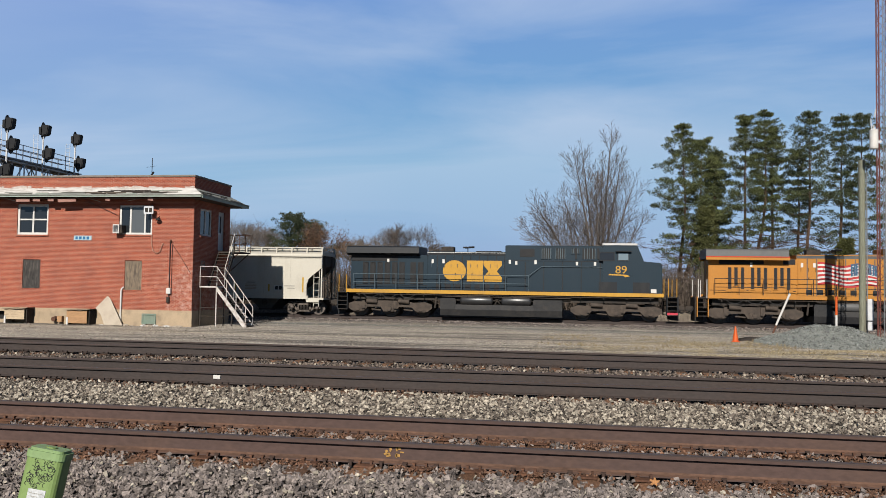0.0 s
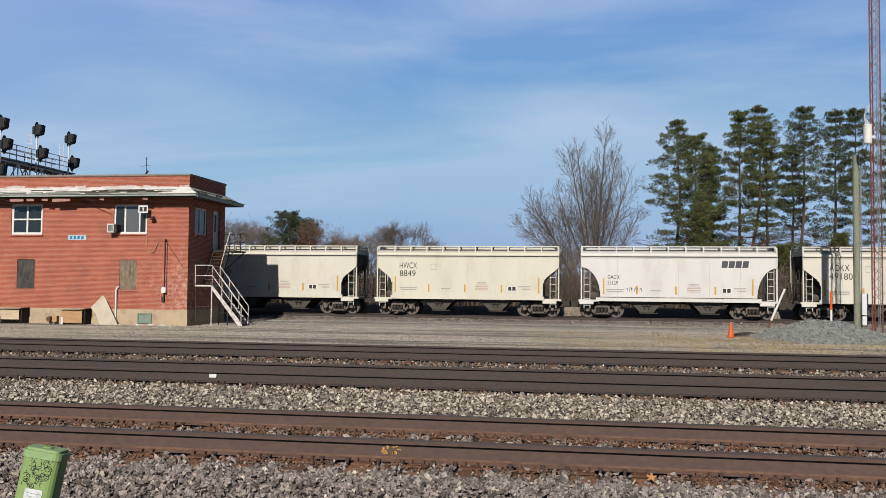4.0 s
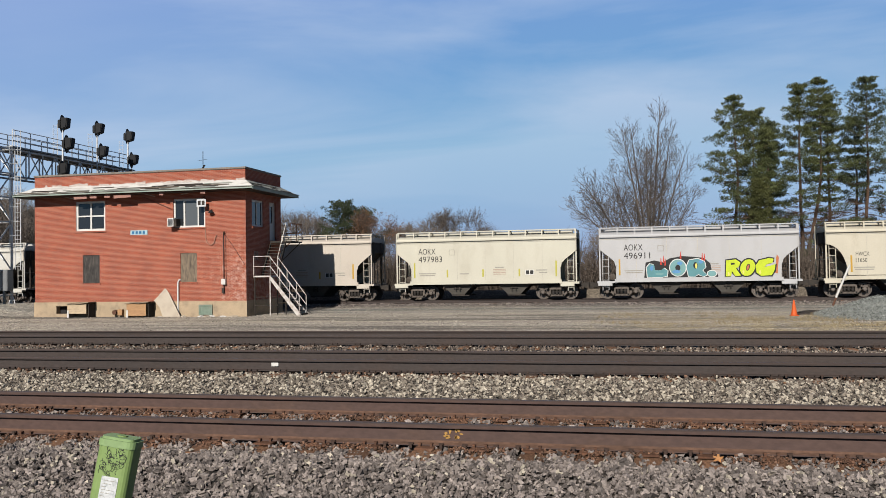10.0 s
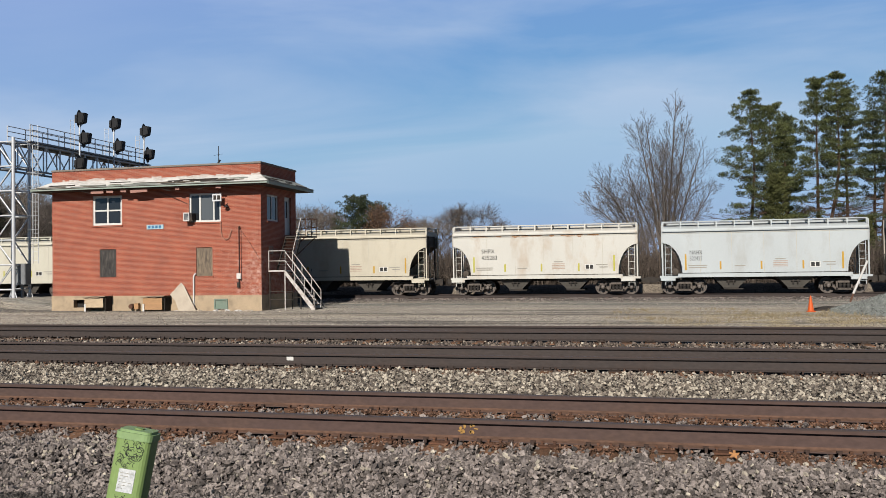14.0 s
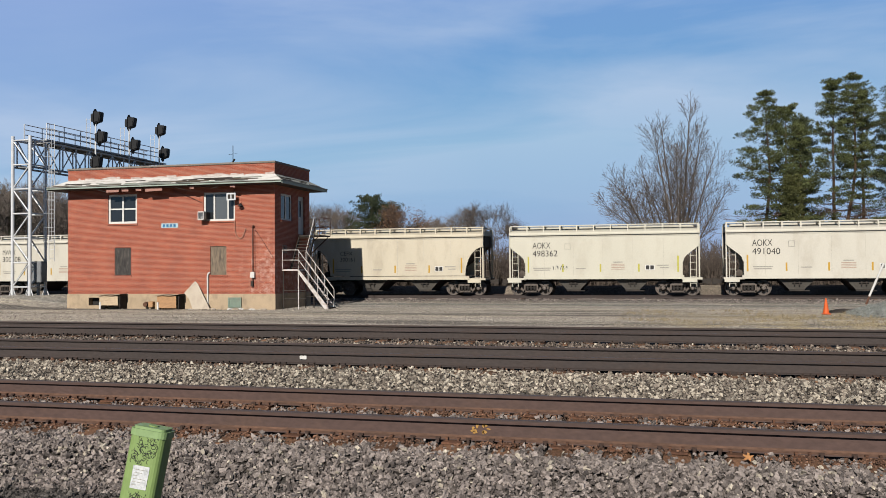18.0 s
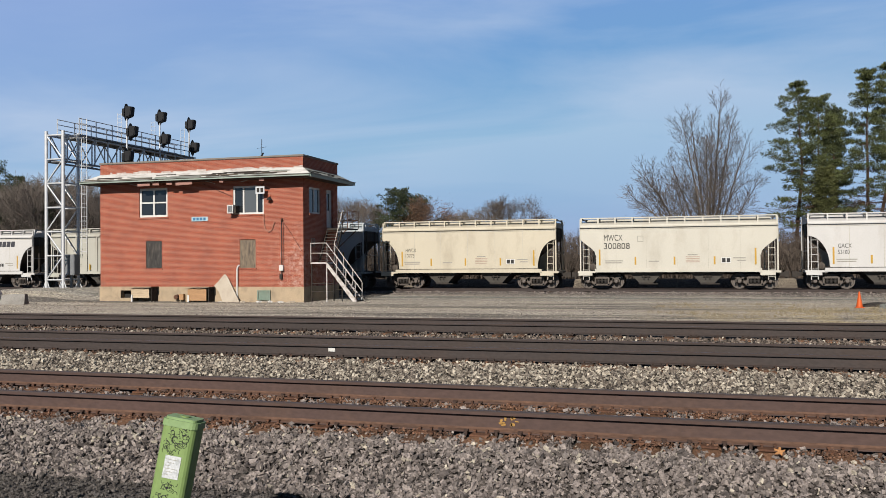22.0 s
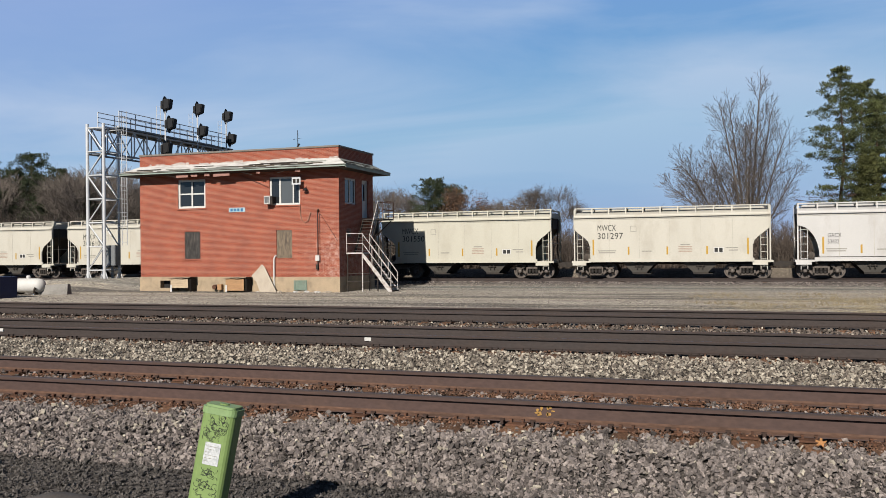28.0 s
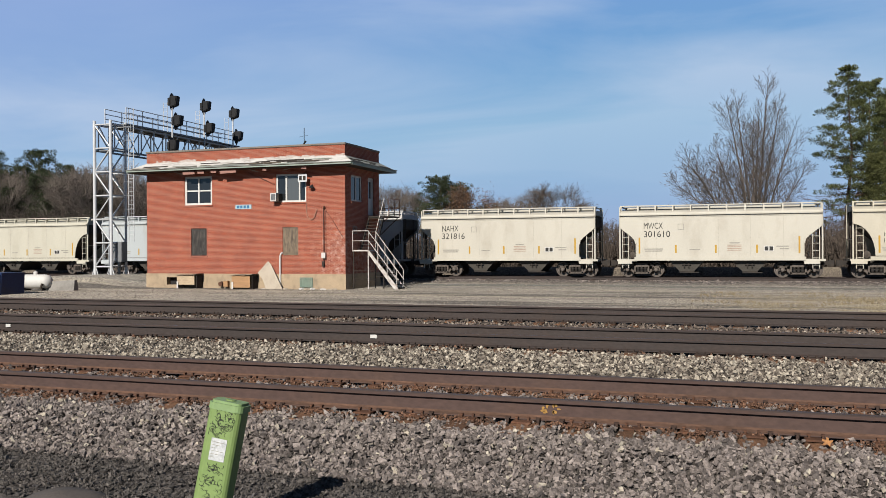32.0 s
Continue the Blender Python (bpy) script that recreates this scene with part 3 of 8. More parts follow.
def build_track(y, z, x0, x1, label, anchors):
    track = thing("railway_track", 0, y, z, label, "railway track", "railway tracks", "structure")
    for s in (-1, 1):
        part("rail", rail_mesh(-160, 160, RAIL_SIDE if anchors else RAIL_DARK), None, track).location = (0, s * GAUGE, 0)
    rng = random.Random(int(y * 10))
    x = x0
    TIES[y] = []
    while x < x1:
        TIES[y].append(x)
        o = part("tie", TIE_ME, None, track)
        o.matrix_basis = pose(x, rng.uniform(-0.05, 0.05), -0.206 + rng.uniform(-0.012, 0.004), 0, 0, rng.uniform(-1.5, 1.5))
        for s in (-1, 1):
            part("tie_plate", PLATE_ME if anchors else PLATE_DARK_ME, None, track).location = (x, s * GAUGE, -0.206)
            if anchors or y == TRACKS[1]:
                for d in (-0.14, 0.14):
                    if rng.random() < (0.62 if y == TRACKS[0] else 0.4):
                        part("rail_anchor", ANCHOR_ME, None, track).location = (x + d, s * GAUGE, -0.172)
        x += 0.5 + rng.uniform(-0.03, 0.03)
    return track


build_track(TRACKS[0], RAIL_Z, -13, 7, "nearest railway track, brown rusty rails on worn wooden ties", True)
build_track(TRACKS[1], RAIL_Z, -20, 10, "middle railway track with rusty rails on pale ballast", False)
build_track(TRACKS[2], RAIL_Z, -27, 12, "third railway track with polished rail heads beside the yard", False)
build_track(TRAIN_Y, TRAIN_Z, -62, 26, "yard railway track under the freight train", False)

def stones(name, x0, x1, y0, y1, count, lo, hi, material, label, seed, base=None, keep=None, sink=0.3):
    """Many small broken stones in one mesh: flattened, turned and jittered at random."""
    rs = np.random.RandomState(seed)
    bm = bmesh.new()
    bmesh.ops.create_cube(bm, size=1.45)
    bmesh.ops.triangulate(bm, faces=bm.faces)
    bv, bf = np.array([v.co[:] for v in bm.verts]), np.array([[v.index for v in f.verts] for f in bm.faces])
    bm.free()
    x, y = rs.uniform(x0, x1, count), rs.uniform(y0, y1, count)
    if keep is not None:
        ok = keep(x, y)
        x, y = x[ok], y[ok]
    n = len(x)
    size = lo + (hi - lo) * rs.power(0.45, n) * rs.uniform(0.6, 1, n)
    v = bv[None] * (1 + rs.uniform(-0.38, 0.3, (n, len(bv), 1))) * rs.uniform(0.6, 1.25, (n, 1, 3)) * size[:, None, None]
    v += rs.normal(0, 0.12, (n, len(bv), 3)) * size[:, None, None]
    v[..., 2] *= rs.uniform(0.4, 0.85, (n, 1))
    v[..., 0] *= rs.uniform(0.85, 1.35, (n, 1))
    q = rs.normal(size=(n, 4))
    q[:, 1:3] *= 0.55
    q /= np.linalg.norm(q, axis=1, keepdims=True)
    w, i, j, k = q.T
    R = np.stack([1 - 2 * (j * j + k * k), 2 * (i * j - k * w), 2 * (i * k + j * w), 2 * (i * j + k * w), 1 - 2 * (i * i + k * k), 2 * (j * k - i * w),
                  2 * (i * k - j * w), 2 * (j * k + i * w), 1 - 2 * (i * i + j * j)], -1).reshape(n, 3, 3)
    v = np.einsum("nab,nvb->nva", R, v)
    height = base or ground_z
    size = np.maximum(size, lo)
    z = np.array([height(a, c) for a, c in zip(x, y)]) + size * (0.5 - sink) + rs.uniform(-0.01, 0.012, n)
    v += np.stack([x, y, z], -1)[:, None]
    f = (bf[None] + (np.arange(n) * len(bv))[:, None, None]).reshape(-1, 3)
    me = bpy.data.meshes.new(name)
    me.from_pydata(v.reshape(-1, 3).tolist(), [], f.tolist())
    me.materials.append(material)
    return tagged(part(name, me, None), label, "gravel", kind="stuff")


def bed_z(x, y):
    return ground_z(x, y) + 0.012


def off_rails(x, y):
    ok = np.ones(len(x), bool)
    for c in TRACKS:
        near = np.abs(x[:, None] - np.array(TIES[c])[None]).min(1) < 0.135
        ok &= ~(near & (abs(y - c) < 1.24) & (np.sin(x * 37.0 + y * 91.0) < (0.9 if c == TRACKS[0] else 0.5)))
        for s in (-1, 1):
            ok &= abs(y - c - s * GAUGE) > 0.085
    return ok


stones("ballast", -10.5, 4.5, 6.0, 7.4, 30000, 0.013, 0.033, STONE, "grey crushed-stone ballast on the track shoulder", 1, bed_z, off_rails, sink=0.05)
stones("ballast", -13, 5.5, 7.4, 9.75, 15000, 0.016, 0.034, STONE, "grey-brown ballast between the ties", 2, lambda x, y: bed_z(x, y) + 0.012, off_rails, sink=0.15)
stones("rust_chips", -13, 5.5, 7.3, 9.6, 12000, 0.01, 0.026, STONE_RUST, "rust-brown chips and dust packed between the ties", 12, lambda x, y: bed_z(x, y) + 0.01, off_rails, sink=0.15)
stones("rust_chips", -20, 9, 12.9, 14.9, 5000, 0.014, 0.03, STONE_RUST, "rust-brown chips along the middle track", 13, lambda x, y: bed_z(x, y) + 0.016, lambda x, y: np.minimum(abs(y - TRACKS[1] - GAUGE), abs(y - TRACKS[1] + GAUGE)) > 0.08, sink=0.1)
stones("ballast", -17, 7.5, 9.6, 12.9, 36000, 0.016, 0.034, STONE_PALE, "mixed grey and tan ballast between the tracks", 3, bed_z, off_rails)
for k, (y0, y1) in enumerate(((7.3, 7.6), (7.73, 7.98), (8.88, 9.1))):
    stones("rust_chips", -13, 5, y0, y1, 7000, 0.007, 0.018, STONE_RUST, "orange-brown rust scale and dirt along a rail of the nearest track", 14 + k,
           lambda x, y: ground_z(x, y) + 0.04 - 0.04 * smooth(7.45, 7.28, y), lambda x, y: np.array([noise.noise(Vector((u * 1.3, v * 2, 5))) > -0.12 for u, v in zip(x, y)]), sink=0.2)
stones("pale_stones", -17, 7.5, 9.7, 12.9, 6500, 0.016, 0.035, STONE_WHITE, "scattered white limestone pieces in the ballast", 4, lambda x, y: bed_z(x, y) + 0.02)
stones("pale_stones", -10.5, 4.5, 6.1, 7.3, 700, 0.012, 0.03, STONE_WHITE, "scattered pale stones on the near ballast", 5, lambda x, y: bed_z(x, y) + 0.02)
stones("ballast", -20, 9, 12.5, 18, 22000, 0.02, 0.042, STONE_DIM, "grey ballast between the far tracks", 6, bed_z, off_rails)
stones("pale_stones", -24, 10, 15, 17.9, 450, 0.022, 0.04, STONE_WHITE, "pale stones among the far tracks", 7, lambda x, y: bed_z(x, y) + 0.015)
stones("fine_gravel", -9, 3.5, 4.9, 6.4, 20000, 0.007, 0.022, GRAVEL_DARK, "dark fine gravel beside the track", 8, bed_z)


# ---- the brick signal tower building: x to its near corner, y to its back, z from the yard ----
GLASS = glass_dark("window_glass", (0.012, 0.014, 0.016))
GLASS_GREY = glass_dark("grey_window_glass", (0.055, 0.06, 0.063))
DARK_IN = surf("dark_interior", (0.03, 0.028, 0.026), bump=0, grain=0.1)
CURTAIN = surf("pale_blind", (0.5, 0.47, 0.42), (0.4, 0.38, 0.34), fine=20, stretch=(6, 6, 0.4))
BW, BD, BH = 12.95, 4.7, 7.93


def build_house():
    h = thing("signal_building", -20.45, 43.0, 0.0, "two-storey red brick railway building with flat roof and wide eaves", "building")
    front = [(-10.31, -8.45, 4.81, 6.47), (-4.27, -2.37, 4.85, 6.42), (-9.88, -8.82, 1.88, 3.46), (-3.86, -2.88, 1.88, 3.46)]
    side = [(0.77, 2.26, 4.87, 6.33), (3.1, 4.0, 4.16, 6.35)]
    part("wall", holed(bmesh.new(), -BW, 0, 0.84, BH, front, 0, 0.32), BRICK, h)
    part("wall", holed(bmesh.new(), 0.32, BD - 0.32, 0.84, BH, side, -0.32, 0.0, "x"), BRICK, h)
    part("wall", boxed(-BW, -BW + 0.32, 0.32, BD - 0.32, 0.84, BH), BRICK, h)
    part("wall", boxed(-BW, 0, BD - 0.32, BD, 0.84, BH), BRICK, h)
    base = [(-11.55, -10.85, 0.18, 0.62)]
    part("plinth", holed(bmesh.new(), -BW - 0.04, 0.04, -0.3, 0.84, base, -0.04, 0.3), CONCRETE, h, "stained tan concrete base")
    part("plinth", boxed(-0.3, 0.04, 0.3, BD + 0.04, -0.3, 0.84), CONCRETE, h)
    part("plinth", boxed(-BW - 0.04, -BW + 0.3, 0.3, BD + 0.04, -0.3, 0.84), CONCRETE, h)
    part("plinth_recess", boxed(-11.7, -10.7, 0.31, 0.36, 0.1, 0.7), DARK_IN, h)
    part("roof", boxed(-BW + 0.32, -0.32, 0.32, BD - 0.32, 7.2, 7.3), SOOT_AND_SHADE, h, "flat dark tar roof")
    part("floor_slab", boxed(-BW + 0.33, -0.33, 0.33, BD - 0.33, 4.0, 4.15), SOOT_AND_SHADE, h)
    for x0, x1, y0, y1 in ((-BW - 0.05, 0.05, -0.05, 0.36), (-BW - 0.05, 0.05, BD - 0.36, BD + 0.05), (-BW - 0.05, -BW + 0.36, 0.37, BD - 0.37), (-0.36, 0.05, 0.37, BD - 0.37)):
        part("coping", boxed(x0, x1, y0, y1, BH, BH + 0.11, bevel=0.02), COPING, h)
    # skirt roof round the walls, its upper side once painted white
    o, up_z, low_z = 0.78, 7.34, 6.9
    slope = (up_z - low_z) / o
    tilt = math.degrees(math.atan(slope))
    ring = [(-BW - o, -o), (o, -o), (o, BD + o), (-BW - o, BD + o)]
    inner = [(-BW, 0), (0, 0), (0, BD), (-BW, BD)]
    for i in range(4):
        a, b, c, d = ring[i], ring[(i + 1) % 4], inner[(i + 1) % 4], inner[i]
        bm = bmesh.new()
        n = 40
        low, up = [], []
        for k in range(n + 1):
            t = k / n
            w = 0.012 * noise.noise(Vector((i * 9, t * 30, 1)))
            low.append(bm.verts.new((a[0] + (b[0] - a[0]) * t, a[1] + (b[1] - a[1]) * t, low_z + w)))
            up.append(bm.verts.new((d[0] + (c[0] - d[0]) * t, d[1] + (c[1] - d[1]) * t, up_z + w)))
        for k in range(n):
            bm.faces.new((low[k], low[k + 1], up[k + 1], up[k]))
        # only the front is white; the other slopes' shade is painted in as grey
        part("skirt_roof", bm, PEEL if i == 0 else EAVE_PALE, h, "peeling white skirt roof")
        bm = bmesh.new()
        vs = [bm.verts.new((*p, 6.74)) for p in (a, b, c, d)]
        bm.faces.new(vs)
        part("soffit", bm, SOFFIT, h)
        bm = beam(bmesh.new(), (a[0], a[1], 6.82), (b[0], b[1], 6.82), 0.17 if i % 2 == 0 else 0.07, 0.07 if i % 2 == 0 else 0.17)
        part("fascia", bm, EAVE, h, "grey-green weathered eave edge")
        # a thin gutter lip stands out over the fascia
        e = [(p[0] + (0.05 if p[0] > -1 else -0.05), p[1] + (0.05 if p[1] > 1 else -0.05)) for p in (a, b)]
        part("gutter_lip", beam(bmesh.new(), (*e[0], 6.91), (*e[1], 6.91), 0.035, 0.035), EAVE_PALE, h)
    # a flaking white flashing band stands up on the brick above the skirt
    r = random.Random(15)
    x = -BW + 0.02
    while x < -0.1:
        w = r.uniform(0.12, 0.7)
        z1 = up_z + r.uniform(0.02, 0.13) + 0.04 * noise.noise(Vector((x * 0.6, 4, 0)))
        part("flashing", prism(bmesh.new(), [(x, up_z - 0.02), (min(-0.01, x + w), up_z - 0.02), (min(-0.01, x + w), z1 + r.uniform(-0.04, 0.03)), (x + w * 0.5, z1 + r.uniform(-0.05, 0.04)), (x, z1)], -0.012, -0.002), FLASHING, h)
        x += w + (r.uniform(0.01, 0.12) if r.random() < 0.3 else 0.0)
    # loose shingles and boards on and under the eave
    rng = random.Random(5)
    for row in range(5):
        x = -BW - 0.65 + rng.uniform(0, 0.3)
        y = -0.7 + row * 0.09
        while x < 0.6:
            w = rng.uniform(0.4, 2.4)
            d = rng.uniform(0.02, 0.05)
            if x + w < abs(y) - 0.04 and x > -BW + y + 0.04 and rng.random() < (0.95, 0.9, 0.75, 0.45, 0.2)[row]:
                p = part("shingle_strip", boxed(0, w, -d, d, 0, rng.uniform(0.01, 0.03)), rng.choice((EAVE, EAVE_PALE, SOOT_AND_SHADE, SOOT_AND_SHADE, PLYWOOD)), h)
                p.matrix_basis = pose(x, y + rng.uniform(-0.02, 0.02), up_z + 0.012 + y * slope, tilt + rng.uniform(-2, 3), 0, rng.uniform(-0.6, 0.6))
            x += w + rng.uniform(0.02, 0.5)
        # strips on the right slope keep to dark tones, continuing its painted shade
        y = -0.6 + rng.uniform(0, 0.3)
        xx = 0.72 - row * 0.1
        while y < BD + 0.5:
            w, d = rng.uniform(0.4, 1.6), rng.uniform(0.02, 0.05)
            if y > -xx + 0.04 and y + w < BD + xx - 0.04 and rng.random() < 0.6:
                p = part("shingle_strip", boxed(-d, d, 0, w, 0, 0.015), rng.choice((EAVE, SOOT_AND_SHADE, SOOT_AND_SHADE)), h)
                p.matrix_basis = pose(xx, y, up_z + 0.012 - xx * slope, 0, tilt, 0)
            y += w + rng.uniform(0.02, 0.3)
    for x, w, d in ((-9.55, 0.8, 0), (-8.75, 0.42, 0.02), (-7.9, 0.35, 0.03), (-6.95, 1.05, -0.01), (-2.15, 0.3, 0.06), (-4.6, 0.25, 0.05)):
        p = part("soffit_board", boxed(-w / 2, w / 2, -0.015, 0.015, -0.085, 0.085), PINK_BOARD, h, "pinkish broken board under the eave")
        p.matrix_basis = pose(x, -0.66, 6.63 + d, 8, d * 120 - 1, 0)
    for x, w, a in ((-10.3, 0.7, 12), (-5.4, 0.6, 14), (-3.3, 0.4, -10)):
        p = part("hanging_slat", boxed(-w / 2, w / 2, -0.02, 0.02, -0.015, 0.015), PALE_BOARD, h)
        p.matrix_basis = pose(x, -0.5, 6.64, 0, a, 0)
    # windows of the upper storey
    x0, x1, z0, z1 = front[0]
    win = part("window", holed(bmesh.new(), x0, x1, z0, z1, [(x0 + 0.12, (x0 + x1) / 2 - 0.05, z0 + 0.12, 5.6), ((x0 + x1) / 2 + 0.05, x1 - 0.12, z0 + 0.12, 5.6),
               (x0 + 0.12, (x0 + x1) / 2 - 0.05, 5.68, z1 - 0.12), ((x0 + x1) / 2 + 0.05, x1 - 0.12, 5.68, z1 - 0.12)], 0.06, 0.14), WHITE, h, "white four-pane sash window")
    for u0, u1 in ((x0 + 0.1, (x0 + x1) / 2 - 0.03), ((x0 + x1) / 2 + 0.03, x1 - 0.1)):
        for v0, v1 in ((z0 + 0.1, 5.61), (5.66, z1 - 0.1)):
            part("pane", boxed(u0, u1, 0.1, 0.108, v0, v1), GLASS, win)
    part("sill", boxed(x0 - 0.06, x1 + 0.06, -0.06, 0.12, z0 - 0.09, z0 - 0.003, bevel=0.01), BRICK, win)
    x0, x1, z0, z1 = front[1]
    holes = [(x0 + 0.1, x0 + 0.58, z0 + 0.1, z1 - 0.1), (x0 + 0.68, x0 + 1.42, z0 + 0.1, z1 - 0.1), (x0 + 1.5, x1 - 0.1, z0 + 0.1, z1 - 0.1)]
    win = part("window", holed(bmesh.new(), x0, x1, z0, z1, holes, 0.06, 0.14), WHITE, h, "white sliding window with an air conditioner")
    for u0, u1, v0, v1 in holes:
        part("pane", boxed(u0 - 0.02, u1 + 0.02, 0.1, 0.108, v0 - 0.02, v1 + 0.02), GLASS_GREY if u1 - u0 > 0.6 else GLASS, win)
    part("blind", boxed(x0 + 0.1, x0 + 0.58, 0.16, 0.17, z0 + 0.1, z1 - 0.35), CURTAIN, win)
    part("blind", boxed(x0 + 1.5, x1 - 0.1, 0.16, 0.17, z0 + 0.1, z1 - 0.1), CURTAIN, win)
    part("sill", boxed(x0 - 0.06, x1 + 0.06, -0.05, 0.12, z0 - 0.09, z0 - 0.003, bevel=0.01), BRICK, win)
    # side window and door
    y0, y1, z0, z1 = side[0]
    win = part("window", holed(bmesh.new(), y0, y1, z0, z1, [(y0 + 0.1, (y0 + y1) / 2 - 0.04, z0 + 0.1, z1 - 0.1), ((y0 + y1) / 2 + 0.04, y1 - 0.1, z0 + 0.1, z1 - 0.1)], -0.14, -0.06, "x"), WHITE, h)
    for u0, u1 in ((y0 + 0.08, (y0 + y1) / 2 - 0.02), ((y0 + y1) / 2 + 0.02, y1 - 0.08)):
        part("pane", boxed(-0.11, -0.1, u0, u1, z0 + 0.08, z1 - 0.08), GLASS, win)
    part("blind", boxed(-0.2, -0.19, y0 + 0.15, (y0 + y1) / 2 + 0.2, z0 + 0.1, z1 - 0.1), CURTAIN, win)
    part("sill", boxed(-0.12, 0.06, y0 - 0.06, y1 + 0.06, z0 - 0.09, z0 - 0.003), BRICK, win)
    y0, y1, z0, z1 = side[1]
    door = part("door", holed(bmesh.new(), y0 + 0.06, y1 - 0.06, z0, z1 - 0.06, [(y0 + 0.2, y1 - 0.2, z0 + 1.0, z1 - 0.22)], -0.2, -0.14, "x"), WHITE, h, "white half-glazed entrance door")
    part("pane", boxed(-0.175, -0.165, y0 + 0.18, y1 - 0.18, z0 + 0.98, z1 - 0.2), GLASS, door)
    part("door_handle", rods(((-0.14, y0 + 0.14, z0 + 0.98), (-0.08, y0 + 0.14, z0 + 0.98), 0.025)), GALV, door)
    part("door_frame", holed(bmesh.new(), y0, y1, z0, z1, [(y0 + 0.06, y1 - 0.06, z0 - 0.01, z1 - 0.06)], -0.24, -0.1, "x"), WHITE, h)
    part("side_vent", holed(bmesh.new(), 0.95, 1.45, 3.05, 3.5, [(1.0, 1.18, 3.1, 3.25), (1.22, 1.4, 3.1, 3.25), (1.0, 1.18, 3.3, 3.45), (1.22, 1.4, 3.3, 3.45)], 0.0, 0.03, "x"), COPING, h)
    # boarded openings below
    for i, (x0, x1, z0, z1) in enumerate(front[2:]):
        b = part("boarded_window", boxed(x0, x1, 0.04, 0.1, z0, z1), BOARD_DARK if i == 0 else BOARD_PALE, h, "weathered plywood sheet over a window")
        part("sill", boxed(x0 - 0.05, x1 + 0.05, -0.04, 0.1, z0 - 0.09, z0 - 0.003), BRICK, b)
    # small fittings on the front
    part("antenna_mast", rods(((-2.55, 0.15, BH + 0.1), (-2.55, 0.15, BH + 1.05), 0.02)), BLACK, h)
    part("antenna_arm", rods(((-2.85, 0.15, BH + 0.55), (-2.3, 0.15, BH + 0.62), 0.008), ((-2.6, 0.15, BH + 0.1), (-2.45, 0.15, BH + 0.3), 0.05)), BLACK, h)
    return h


SOFFIT = surf("dark_brown_soffit", (0.12, 0.085, 0.07), (0.06, 0.045, 0.038), scale=2, fine=15, bump=0.4)
BOARD_DARK = surf("blackened_plywood", (0.07, 0.063, 0.058), (0.025, 0.023, 0.022), scale=2.2, fine=14, bump=0.4, grain=0.4, stretch=(2.5, 1, 0.6), dirt=(0.2, 0.17, 0.14), dirt_scale=2.5, dirt_amount=0.5)
BOARD_PALE = surf("greyed_plywood", (0.26, 0.2, 0.14), (0.14, 0.11, 0.085), scale=2.2, fine=14, bump=0.4, grain=0.4, stretch=(2.4, 1, 0.6), dirt=(0.04, 0.034, 0.03), dirt_scale=3.5, dirt_amount=0.95)
FLASHING = surf("flaking_white_flashing", (0.66, 0.6, 0.55), (0.5, 0.4, 0.35), scale=5, fine=20, bump=0.3, dirt=(0.26, 0.09, 0.06), dirt_scale=5, dirt_amount=0.9)
PINK_BOARD = surf("pinkish_board", (0.5, 0.27, 0.22), (0.38, 0.2, 0.16), fine=30, bump=0.2)
# grey felt strips and lip; also the shade painted on the side slopes
EAVE_PALE = surf("grey_felt_and_eave_shade", (0.33, 0.34, 0.31), (0.22, 0.23, 0.21), scale=3, fine=30, rough=0.7, bump=0.2, stretch=(0.4, 1, 1))
build_house()
BX, BY = -20.45, 43.0


